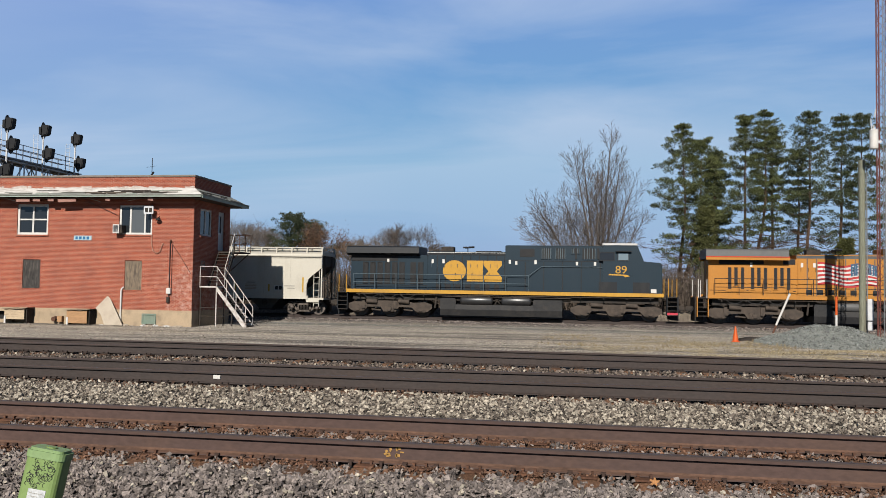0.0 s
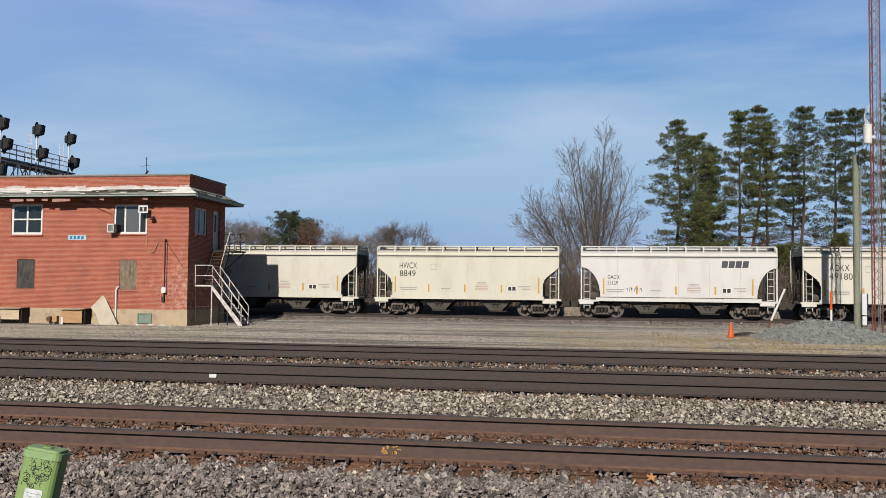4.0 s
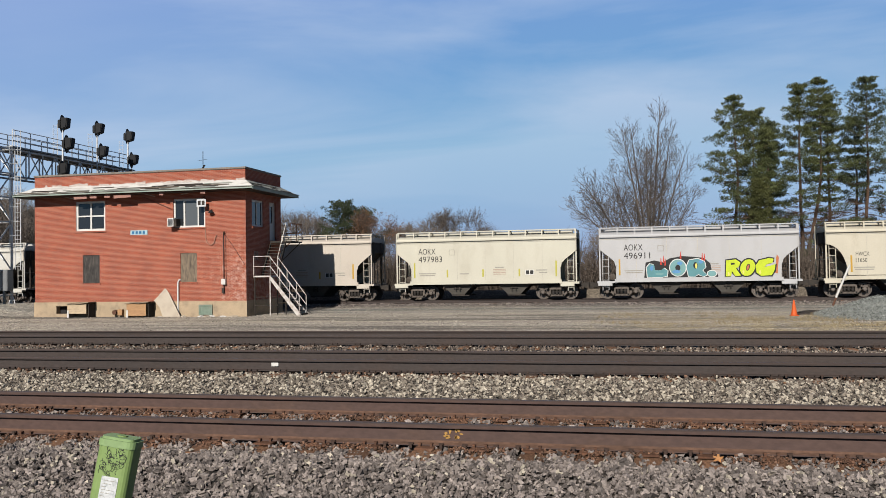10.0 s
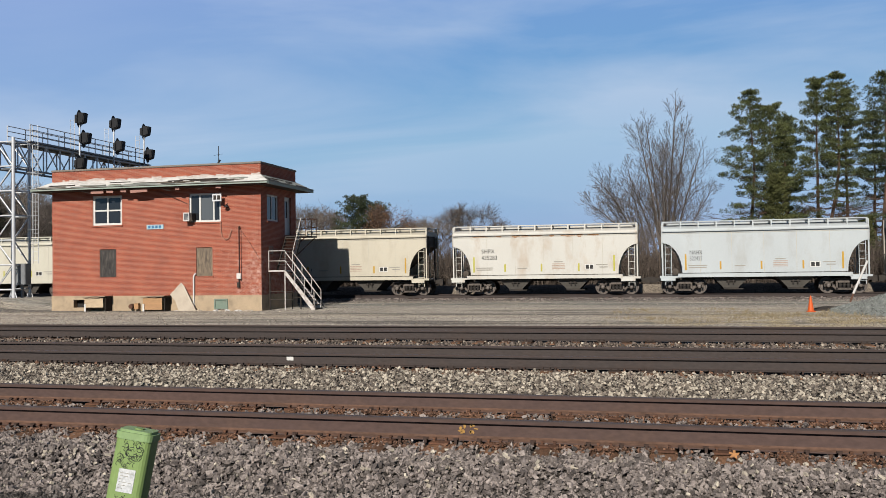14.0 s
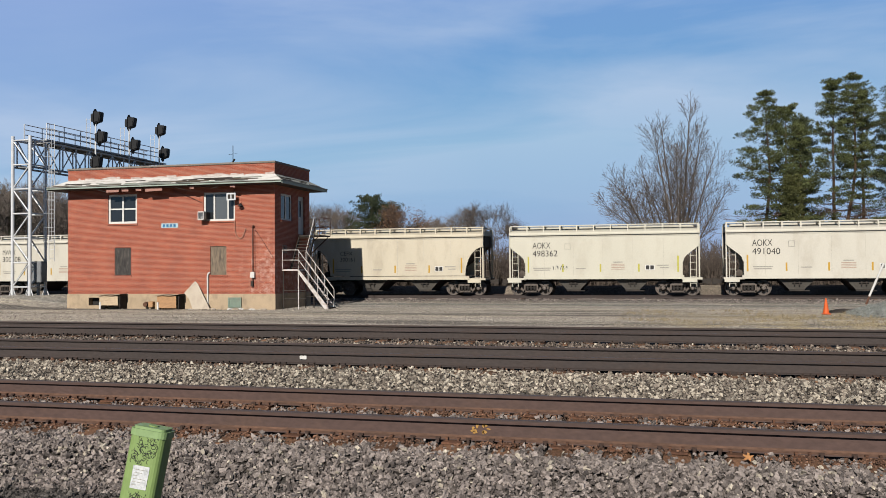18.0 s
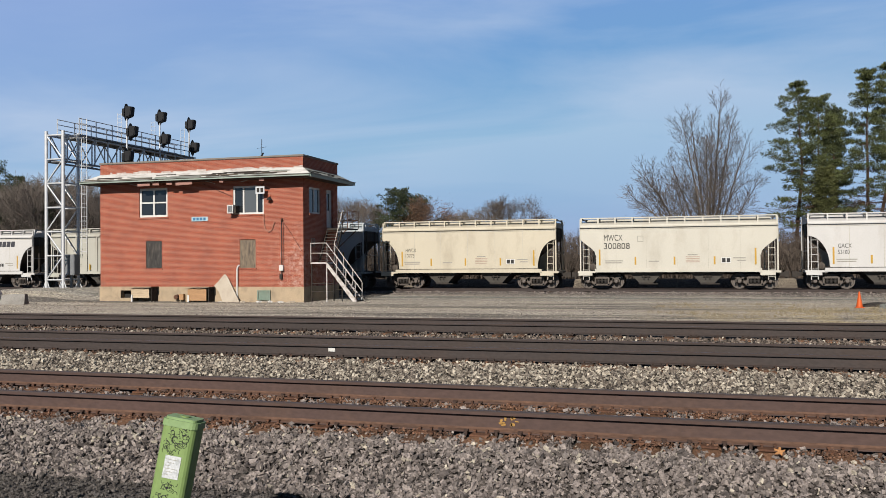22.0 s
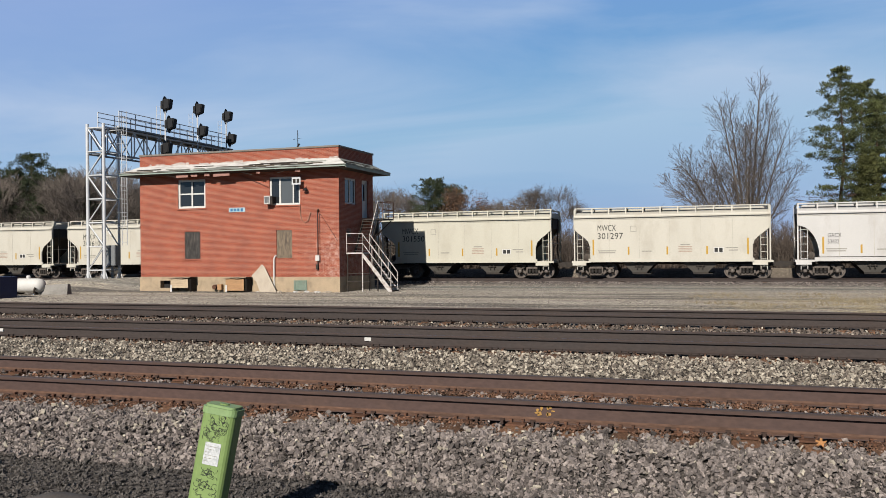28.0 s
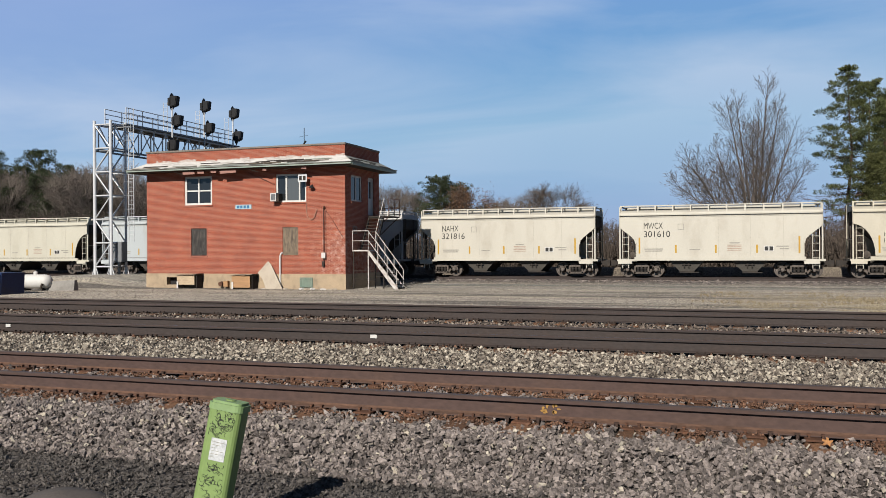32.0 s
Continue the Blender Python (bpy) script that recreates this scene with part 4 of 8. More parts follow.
def build_fittings():
    ac = thing("air_conditioner", BX - 4.05, BY - 0.12, 4.9, "white window air conditioner above the sill", "air conditioner")
    part("casing", holed(bmesh.new(), -0.34, 0.02, 0, 0.46, [(-0.3, -0.02, 0.05, 0.41)], -0.3, -0.05), WHITE, ac)
    part("casing_back", boxed(-0.34, 0.02, -0.05, 0.35, 0, 0.46), WHITE, ac)
    part("coil_side", boxed(0.021, 0.14, -0.22, 0.3, 0.02, 0.42), SOOT_AND_SHADE, ac, "dark condenser coil side")
    for k in range(6):
        part("grille_slat", boxed(-0.3, -0.02, -0.29, -0.27, 0.07 + k * 0.058, 0.1 + k * 0.058), GALV_DARK, ac)
    sign = thing("name_sign", BX - 6.35, BY - 0.02, 4.52, "pale blue sign board with worn lettering on brick", "sign")
    part("board", boxed(-0.52, 0.52, -0.02, 0.0, 0, 0.25), surf("pale_blue_paint", (0.42, 0.6, 0.66), (0.5, 0.62, 0.66), fine=20, bump=0.1), sign)
    blue = surf("sign_blue", (0.03, 0.16, 0.34), bump=0)
    for k in range(4):
        part("letter_bar", boxed(-0.42 + k * 0.22, -0.28 + k * 0.22, -0.026, -0.021, 0.05, 0.2), blue, sign)
    plate = thing("location_sign", BX - 2.4, BY - 0.35, 5.93, "small white two-letter sign on a bracket", "sign")
    part("board", boxed(-0.27, 0.27, -0.02, 0.0, 0, 0.4), GALV, plate)
    for u in (-0.2, 0.03):
        part("letter_bar", boxed(u, u + 0.17, -0.025, -0.021, 0.08, 0.32), SOOT_AND_SHADE, plate)
    part("bracket", rods(((0, 0, 0.35), (0.05, 0.35, 0.6), 0.015)), RUSTY, plate)
    part("bracket", rods(((0, 0, 0.1), (0.02, 0.35, 0.1), 0.015)), RUSTY, plate)
    lamp = thing("wall_lamp", BX - 1.95, BY - 0.15, 5.6, "dark bell-shaped wall lamp beside the window", "wall lamp")
    part("shade", lathe(bmesh.new(), [(0.02, 0.16), (0.06, 0.13), (0.16, 0.0)], 14, "z"), BLACK, lamp)
    part("arm", rods(((0, 0, 0.15), (0, 0.15, 0.22), 0.015)), BLACK, lamp)
    con = thing("electric_conduit", BX - 1.28, BY - 0.03, 0.0, "dark conduits running down to a white meter box", "conduit")
    part("conduit", rods(((0, 0, 1.55), (0, 0, 4.45), 0.028)), BLACK, con)
    part("conduit", rods(((0.12, 0, 1.6), (0.12, 0, 4.3), 0.014)), BLACK, con)
    part("weather_head", rods(((0, -0.02, 4.45), (0.08, -0.1, 4.55), 0.05)), RUSTY, con)
    part("meter_box", boxed(-0.1, 0.14, -0.14, 0, 1.72, 2.02, bevel=0.01), WHITE, con)
    part("outlet_box", boxed(-0.1, 0.05, -0.1, 0, 1.25, 1.55, bevel=0.01), SOOT_AND_SHADE, con)
    cable = thing("hanging_cable", BX - 2.35, BY - 0.04, 4.8, "pale cable hanging in a loop under the window", "cable")
    pts = [(0, 0, 0), (0.02, -0.02, -0.5), (0.1, -0.03, -0.8), (0.3, -0.03, -0.95), (0.5, -0.03, -0.85), (0.62, -0.02, -0.5), (0.66, 0, -0.4)]
    part("cable", tube(bmesh.new(), pts, 0.02), surf("pinkish_cable", (0.5, 0.3, 0.22), bump=0), cable)
    wire = thing("service_wire", BX - 1.2, BY - 0.04, 0, "thin dark wire sloping across the brick", "cable")
    part("cable", tube(bmesh.new(), [(0, 0, 4.4), (0.5, -0.03, 3.75), (1.15, 0, 2.75)], 0.012), BLACK, wire)
    wire = thing("service_wire", BX - 4.9, BY - 0.04, 0, "thin dark wire under the eave", "cable")
    part("cable", tube(bmesh.new(), [(-1.2, 0, 6.6), (-0.2, -0.03, 6.2), (0.6, 0, 5.85)], 0.012), BLACK, wire)
    pipe = thing("downpipe", BX - 3.98, BY - 0.09, 0, "short white bent pipe at the wall foot", "pipe")
    part("pipe", tube(bmesh.new(), [(0.05, 0, 0), (0, 0, 0.5), (0, 0, 1.85), (0.05, 0.05, 2.0), (0.1, 0.1, 2.02)], 0.045, 8), WHITE, pipe)
    board = thing("leaning_board", BX - 4.55, BY - 0.45, 0, "pale plywood sheet leaning against the wall foot", "board")
    bm = prism(bmesh.new(), [(-0.78, 0.92), (-0.2, 1.6), (0.0, 1.42), (0.92, 0.02), (-0.12, 0.0), (-0.4, 0.55)], -0.02, 0.02)
    bmesh.ops.rotate(bm, verts=bm.verts, matrix=Matrix.Rotation(radians(-14), 3, "X"))
    part("board", bm, PALE_BOARD, board)
    for x, w, hgt, lab in ((BX - 9.75, 1.25, 0.85, "tan plank cover box with open side"), (BX - 6.1, 1.25, 0.85, "orange-tan plank cover box at the wall")):
        b = thing("cover_box", x, BY - 0.06, 0, lab, "wooden box", "cover boxes")
        wood = PLANK if "orange" in lab else surf("yellowed_plank", (0.62, 0.48, 0.32), (0.5, 0.38, 0.25), fine=25, stretch=(0.4, 1, 3), dirt=(0.2, 0.14, 0.09))
        part("front_panel", boxed(-w / 2, w / 2 - 0.08, -0.62, -0.57, 0.08 if "orange" in lab else 0.22, hgt - 0.1), wood, b)
        lid = bmesh.new()
        sag = [(-w / 2 - 0.1, hgt - 0.06), (-w / 4, hgt - 0.02), (w / 8, hgt - 0.05), (w / 2 + 0.12, hgt + 0.01)]
        prism(lid, [(u, v - 0.035) for u, v in sag] + [(u, v) for u, v in sag[::-1]], -0.72, 0.0)
        part("lid", lid, LID_WOOD, b, "sagging weathered plank lid")
        part("side_panel", boxed(-w / 2, -w / 2 + 0.04, -0.57, 0, 0, hgt - 0.1), wood, b)
        # right panel near-black: the box's shaded side put into the colour
        part("side_panel", boxed(w / 2 + 0.02, w / 2 + 0.06, -0.6, 0, 0, hgt - 0.1), SOOT_AND_SHADE, b)
        part("post", boxed(-w / 2, -w / 2 + 0.1, -0.66, -0.625, 0, 0.4), WHITE, b)
    hatch = thing("green_hatch", BX - 2.35, BY - 0.05, 0.1, "green metal hatch in the concrete base", "hatch")
    part("frame", holed(bmesh.new(), -0.4, 0.4, 0, 0.55, [(-0.32, 0.32, 0.08, 0.47)], -0.06, 0.0), GREEN_HATCH, hatch)
    part("panel", boxed(-0.32, 0.32, -0.03, -0.01, 0.08, 0.47), GREEN_HATCH, hatch)
    drain = thing("drain_pipe_end", BX - 7.75, BY - 0.04, 0.28, "rusty pipe end sticking out of the base", "pipe")
    part("pipe", rods(((0, 0, 0), (0, -0.25, -0.03), 0.13), n=14), RUSTY, drain)
    box2 = thing("junction_box", BX - 7.42, BY - 0.16, 0.1, "small tan box on the base", "box")
    part("casing", boxed(-0.14, 0.14, -0.1, 0.12, 0, 0.32, bevel=0.01), PLANK, box2)
    rng = random.Random(9)
    for k in range(16):
        s = rng.uniform(0.06, 0.2)
        r = thing("rubble_piece", BX - rng.uniform(0.3, 5), BY - rng.uniform(0.15, 0.7), 0.02, "broken white plaster lump on the ground", "rubble", "rubble at the wall")
        bm = bmesh.new()
        bmesh.ops.create_icosphere(bm, subdivisions=1, radius=s)
        for v in bm.verts:
            v.co = Vector((v.co.x * 1.4, v.co.y, v.co.z * 0.5)) * rng.uniform(0.7, 1.2)
        part("lump", bm, PALE_BOARD if k % 2 else WHITE, r)


build_fittings()


def build_stairs():
    st = thing("outside_stair", BX, BY, 0, "steel outside stair with white worn rails and two flights", "stairs")
    LX0, LX1, LY0, LY1, LZ = 0.06, 1.05, 0.75, 1.75, 2.16
    part("landing", boxed(LX0, LX1, LY0, LY1, LZ - 0.08, LZ), STAIR, st)
    foot = 2.75
    # first flight runs out from the wall
    for y in (LY0 + 0.03, LY1 - 0.03):
        bm = bmesh.new()
        prism(bm, [(LX1, LZ - 0.02), (foot, 0.12), (foot, -0.02), (foot - 0.2, -0.02), (LX1, LZ - 0.27)], y - 0.02, y + 0.02)
        part("stringer", bm, STAIR, st)
    n = 11
    for k in range(n):
        t = (k + 0.6) / n
        x, z = LX1 + (foot - LX1) * t, LZ * (1 - t)
        part("step", boxed(x - 0.13, x + 0.13, LY0 + 0.055, LY1 - 0.055, z - 0.04, z), SOOT_AND_SHADE, st)
    for y in (LY0, LY1):
        for k in range(4):
            t = k / 3
            x, z = LX1 + (foot - 0.05 - LX1) * t, LZ * (1 - t) + 0.05 * t
            part("rail_post", rods(((x, y, z), (x, y, z + 1.0), 0.024)), STAIR, st)
        for d in (0.5, 1.0):
            part("handrail", rods(((LX1, y, LZ + d), (foot - 0.05, y, d + 0.05), 0.024)), STAIR, st)
    for d in (0.5, 1.05):
        part("handrail", rods(((LX0, LY0, LZ + d), (LX1, LY0, LZ + d), 0.024)), STAIR, st)
    part("rail_post", rods(((LX0 + 0.03, LY0, LZ), (LX0 + 0.03, LY0, LZ + 1.05), 0.024)), STAIR, st)
    part("rail_post", rods(((LX1, LY0, LZ), (LX1, LY0, LZ + 1.05), 0.024)), STAIR, st)
    # second flight climbs along the wall to the door, its shadow painted in as near-black
    PZ, PY0, PY1, PX = 4.1, 2.95, 4.6, 1.35
    part("landing", boxed(0.06, PX, PY0, PY1, PZ - 0.08, PZ), SOOT_AND_SHADE, st)
    for x in (0.12, 1.02):
        bm = prism(bmesh.new(), [(LY1 - 0.1, LZ - 0.05), (PY0, PZ - 0.02), (PY0, PZ - 0.32), (LY1 + 0.1, LZ - 0.05)], x - 0.02, x + 0.02, "x")
        part("stringer", bm, SOOT_AND_SHADE, st)
    for k in range(10):
        t = (k + 0.7) / 10.5
        y, z = LY1 + (PY0 - LY1) * t, LZ + (PZ - LZ) * t
        part("step", boxed(0.145, 0.995, y - 0.11, y + 0.11, z - 0.035, z), SOOT_AND_SHADE, st)
    for d in (0.5, 1.0):
        part("handrail", rods(((1.05, LY1, LZ + d), (1.05, PY0, PZ + d), 0.022)), STAIR, st)
        part("handrail", rods(((PX, PY0, PZ + d), (PX, PY1, PZ + d), 0.022)), RUSTY, st)
        part("handrail", rods(((0.06, PY1, PZ + d), (PX, PY1, PZ + d), 0.022)), RUSTY, st)
    for x, y in ((PX, PY0), (PX, (PY0 + PY1) / 2), (PX, PY1), (1.05, PY0)):
        part("rail_post", rods(((x, y, PZ), (x, y, PZ + 1.0), 0.022)), RUSTY, st)
    for y in (PY0 + 0.1, PY1 - 0.1):
        part("knee_brace", rods(((0.02, y, PZ - 1.2), (PX - 0.1, y, PZ - 0.1), 0.03)), RUSTY, st)
    for x, y, z in ((LX1 - 0.03, LY0 + 0.03, LZ), (0.12, LY0 + 0.05, LZ), (LX1 - 0.03, LY1, LZ), (1.6, LY1 - 0.2, 1.25)):
        part("support_post", rods(((x, y, -0.05), (x, y, z - 0.08), 0.035)), STAIR if x < 1.5 and y < 0.79 and x > 0.5 else SOOT_AND_SHADE, st)
    for z in (0.55, 1.0):
        part("cross_brace", rods(((0.1, LY0 + 0.05, z), (LX1 + 0.4, LY0 + 0.08, z), 0.02)), SOOT_AND_SHADE, st)
        part("cross_brace", rods(((LX1 - 0.03, LY1, z + 0.1), (1.6, LY1 - 0.2, z + 0.1), 0.02)), SOOT_AND_SHADE, st)


build_stairs()


# ---- signal bridge over the yard tracks ----
def build_bridge():
    TX0, TX1, TY0, TY1, TOP = -41.95, -40.6, 48.5, 50.0, 11.1
    g = 0.5
    br = thing("signal_bridge", TX0, TY0, g, "galvanised steel signal bridge with lattice tower and walkway", "signal bridge")
    W, D = TX1 - TX0, TY1 - TY0
    legs = [(0, 0), (W, 0), (0, D), (W, D)]
    for x, y in legs:
        part("tower_leg", rods(((x, y, 0), (x, y, TOP - g), 0.11 if y == 0 else 0.085), n=12), GALV, br)
        part("base_plate", boxed(x - 0.2, x + 0.2, y - 0.2, y + 0.2, -0.02, 0.03), GALV, br)
        for s in (-1, 1):
            part("gusset", rods(((x + 0.25 * s, y, 0.0), (x + 0.06 * s, y, 0.55), 0.03)), GALV, br)
    zs = [0.6 + k * 1.62 for k in range(7)]
    for a, b in ((0, 1), (2, 3), (0, 2), (1, 3)):
        (xa, ya), (xb, yb) = legs[a], legs[b]
        for k, z in enumerate(zs):
            part("strut", rods(((xa, ya, z), (xb, yb, z), 0.05)), GALV, br)
            if k:
                p, q = ((xa, ya), (xb, yb)) if k % 2 else ((xb, yb), (xa, ya))
                part("diagonal", rods(((*p, zs[k - 1]), (*q, z), 0.045)), GALV, br)
    # ladder with safety hoops on the side away from the tracks
    for x in (W + 0.18, W + 0.6):
        part("ladder_stile", rods(((x, D + 0.1, 2.3), (x, D + 0.1, TOP - g + 1.0), 0.025)), GALV, br)
    for k in range(30):
        z = 2.5 + k * 0.3
        part("ladder_rung", rods(((W + 0.18, D + 0.1, z), (W + 0.6, D + 0.1, z), 0.012), n=6), GALV, br)
    for k in range(9):
        z = 3.6 + k * 0.95
        bm = tube(bmesh.new(), [(W + 0.18, D + 0.1, z), (W + 0.08, D - 0.3, z), (W + 0.39, D - 0.6, z), (W + 0.7, D - 0.3, z), (W + 0.6, D + 0.1, z)], 0.014, 5)
        part("safety_hoop", bm, GALV, br)
    for x in (W + 0.08, W + 0.7):
        part("hoop_bar", rods(((x, D - 0.3, 3.6), (x, D - 0.3, TOP), 0.012), n=6), GALV, br)
    # truss span
    Z0, Z1, L = 8.55, 10.35, 15.7
    for x in (0.0, W):
        for z in (Z0, Z1):
            part("chord", boxed(x - 0.06, x + 0.06, 0, L, z - 0.06, z + 0.06), GALV_DARK if z == Z0 else GALV, br)
        for k in range(11):
            y = 0.4 + k * 1.4
            part("vertical", boxed(x - 0.035, x + 0.035, y - 0.035, y + 0.035, Z0, Z1), GALV, br)
            if k < 10:
                a, b = (Z0, Z1) if k % 2 else (Z1, Z0)
                part("diagonal", beam(bmesh.new(), (x, y, a), (x, y + 1.4, b), 0.06, 0.06), GALV, br)
    for k in range(6):
        y = 0.4 + k * 2.8
        part("cross_member", boxed(0.04, W - 0.04, y - 0.05, y + 0.05, Z0 - 0.05, Z0 + 0.05), GALV_DARK, br)
    deck = part("walkway", boxed(-0.25, W + 0.25, D - 0.2, L, Z1 + 0.08, Z1 + 0.16), GALV_DARK, br, "grey grating walkway")
    for x in (-0.22, W + 0.22):
        for d in (0.4, 0.75, 1.1):
            part("guard_rail", rods(((x, D - 0.2, Z1 + 0.16 + d), (x, L, Z1 + 0.16 + d), 0.03), n=6), GALV, deck)
        for k in range(9):
            y = D - 0.18 + k * 1.74
            part("guard_post", rods(((x, y, Z1 + 0.16), (x, y, Z1 + 1.26), 0.035), n=6), GALV, deck)
    for x in (0.0, W):
        part("end_leg", rods(((x, L - 0.2, -0.1), (x, L - 0.2, Z1), 0.085), n=12), GALV, br)
    part("equipment_cabinet", boxed(W - 0.3, W + 0.45, 0.5, 1.1, 0.9, 2.3, bevel=0.03), GALV_DARK, br, "grey steel equipment cabinet")
    part("equipment_post", boxed(W - 0.05, W + 0.1, 0.7, 0.85, -0.1, 0.9), GALV_DARK, br)
    part("footing", boxed(-0.5, W + 0.9, -0.4, D + 0.5, -0.5, -0.01, bevel=0.04), CONC_GREY, br, "grey concrete footing")
    # masts with two round signal heads each, facing down the line
    lens = surf("dark_lens", (0.02, 0.02, 0.02), rough=0.15, bump=0)
    for Y, heads in ((54.8, (13.29, 11.83)), (58.9, (13.55, 11.8)), (63.0, (13.57, 11.66)), (54.4, (9.95,))):
        sg = thing("signal_mast", TX1 + 0.35, Y, 11.0 if len(heads) > 1 else 9.05, "galvanised mast with black round signal heads", "railway signal", "signals on the bridge")
        z0 = 11.0 if len(heads) > 1 else 9.05
        part("mast", rods(((0, 0, -1.0 if len(heads) > 1 else 0), (0, 0, heads[0] - z0 + 0.35), 0.06)), GALV, sg)
        for i, hz in enumerate(heads):
            z = hz - z0
            dx = (-0.24 if i == 0 else 0.1) if len(heads) > 1 else 0.0
            bm = bmesh.new()
            lathe(bm, [(0.1, 0.16), (0.47, 0.2), (0.49, 0.22), (0.47, 0.24), (0.1, 0.26)], 22, "x")
            for v in bm.verts:
                v.co.y *= 0.66
                v.co.x += dx
                v.co.z = v.co.z * 1.36 + z
            head = part("target_disc", bm, BLACK, sg, "black round signal background")
            part("lamp_case", boxed(dx - 0.05, dx + 0.2, -0.2, 0.2, z - 0.3, z + 0.3, bevel=0.04), BLACK, head)
            b = prism(bmesh.new(), [(dx + 0.23, z - 0.42), (dx + 0.7, z - 0.3), (dx + 0.8, z + 0.4), (dx + 0.23, z + 0.44)], -0.26, 0.26)
            bmesh.ops.bevel(b, geom=b.edges[:], offset=0.05, segments=2, affect="EDGES")
            part("hood", b, BLACK, head)
        if len(heads) > 1:
            for x in (-0.5, -0.85):
                part("ladder_stile", rods(((x, 0.1, -0.4), (x, 0.1, 2.3), 0.02), n=6), GALV, sg)
            for k in range(7):
                part("ladder_rung", rods(((-0.85, 0.1, 0.4 + k * 0.3), (-0.5, 0.1, 0.4 + k * 0.3), 0.012), n=6), GALV, sg)


build_bridge()


# ---- the freight train: everything in a car's space, x along the track, -y towards the camera, z from the rail ----
def paint(name, col, dust=(0.3, 0.24, 0.17), amount=0.5, dark=0.9, rough=0.55):
    return surf(name, col, tuple(c * dark for c in col), scale=0.8, fine=26, rough=rough, bump=0.04, grain=0.06, stretch=(1, 1, 0.45),
                dirt=dust, dirt_scale=1.1, dirt_amount=amount)


CREAM = paint("cream_car_paint", (0.682, 0.643, 0.55), amount=0.28)
CREAM_YEL = paint("yellowish_car_paint", (0.66, 0.605, 0.484), amount=0.35)
CREAM_GRN = paint("greenish_cream_car_paint", (0.671, 0.638, 0.528), amount=0.22)
PINKISH = paint("pinkish_cream_car_paint", (0.649, 0.578, 0.495), amount=0.25)
TAN = paint("tan_car_paint", (0.682, 0.611, 0.473), amount=0.4)
PALE_GREY = paint("pale_blue_grey_car_paint", (0.56, 0.6, 0.61), amount=0.3)
CAR_WHITE = paint("white_car_paint", (0.693, 0.671, 0.643), amount=0.25)
GREY_WHITE = paint("greyish_white_car_paint", (0.55, 0.545, 0.55), amount=0.2)
DULL_GREY = paint("dull_grey_car_paint", (0.54, 0.52, 0.45), amount=0.5)
RUST_WHITE = paint("rust_streaked_white_car_paint", (0.69, 0.67, 0.61), (0.42, 0.26, 0.13), amount=0.5)
UNDER = surf("grimy_car_underside", (0.12, 0.108, 0.093), (0.075, 0.067, 0.058), scale=2, fine=25, bump=0.15, dirt=(0.08, 0.07, 0.058), dirt_amount=0.7)
# grime, plus the shadow inside the end cut-outs put into the colour
END_GRIME_SHADE = surf("sooty_shaded_end_sheet", (0.1, 0.08, 0.065), (0.055, 0.045, 0.04), scale=2, fine=20, bump=0.15, stretch=(1, 1, 0.4), dirt=(0.2, 0.17, 0.13), dirt_amount=0.5)
# tone a little below the car paint, painting in the seams' soft shading
SEAM = surf("weld_seam_shading", (0.6, 0.56, 0.48), (0.5, 0.46, 0.39), scale=4, fine=20, bump=0.1)
YELLOW = surf("reflector_yellow", (0.6, 0.36, 0.04), rough=0.5, bump=0, grain=0.1)
LIME = surf("reflector_lime", (0.55, 0.52, 0.08), rough=0.5, bump=0, grain=0.1)
INK = surf("stencil_black", (0.03, 0.03, 0.03), (0.06, 0.055, 0.05), rough=0.7, bump=0, grain=0.1)
FAINT = surf("faded_stencil", (0.36, 0.34, 0.3), (0.45, 0.42, 0.36), bump=0, fine=90, grain=0.4)
FAINT_RED = surf("faded_red_stencil", (0.5, 0.36, 0.28), (0.52, 0.42, 0.34), bump=0, fine=90, grain=0.4)
MESHES = {}


def shared(key, make, material, smooth=False):
    """A mesh that is made once for all the cars."""
    if key not in MESHES:
        bm = make()
        me = bpy.data.meshes.new(key)
        bm.to_mesh(me)
        bm.free()
        me.materials.append(material)
        if smooth:
            me.shade_smooth()
        MESHES[key] = me
    return MESHES[key]


def wheelset_mesh(r):
    bm = bmesh.new()
    for s in (-1, 1):
        p = [(0.06, 0.86), (0.15, 0.85), (0.19, 0.80), (r * 0.8, 0.79), (r * 0.86, 0.825), (r, 0.82), (r + 0.004, 0.70), (r + 0.028, 0.685), (r + 0.02, 0.67), (r * 0.85, 0.675), (0.18, 0.72), (0.06, 0.7)]
        lathe(bm, [(q, s * a) for q, a in p], 28)
        lathe(bm, [(0.03, s * 1.2), (0.1, s * 1.19), (0.125, s * 1.16), (0.125, s * 1.0), (0.08, s * 0.98)], 14)
        for k in range(3):
            c, d = 0.065 * math.cos(k * 2.094), 0.065 * math.sin(k * 2.094)
            box(bm, c - 0.018, c + 0.018, s * 1.19, s * 1.215, d - 0.018, d + 0.018)
    rod(bm, (0, -1.1, 0), (0, 1.1, 0), 0.08, n=10)
    return bm


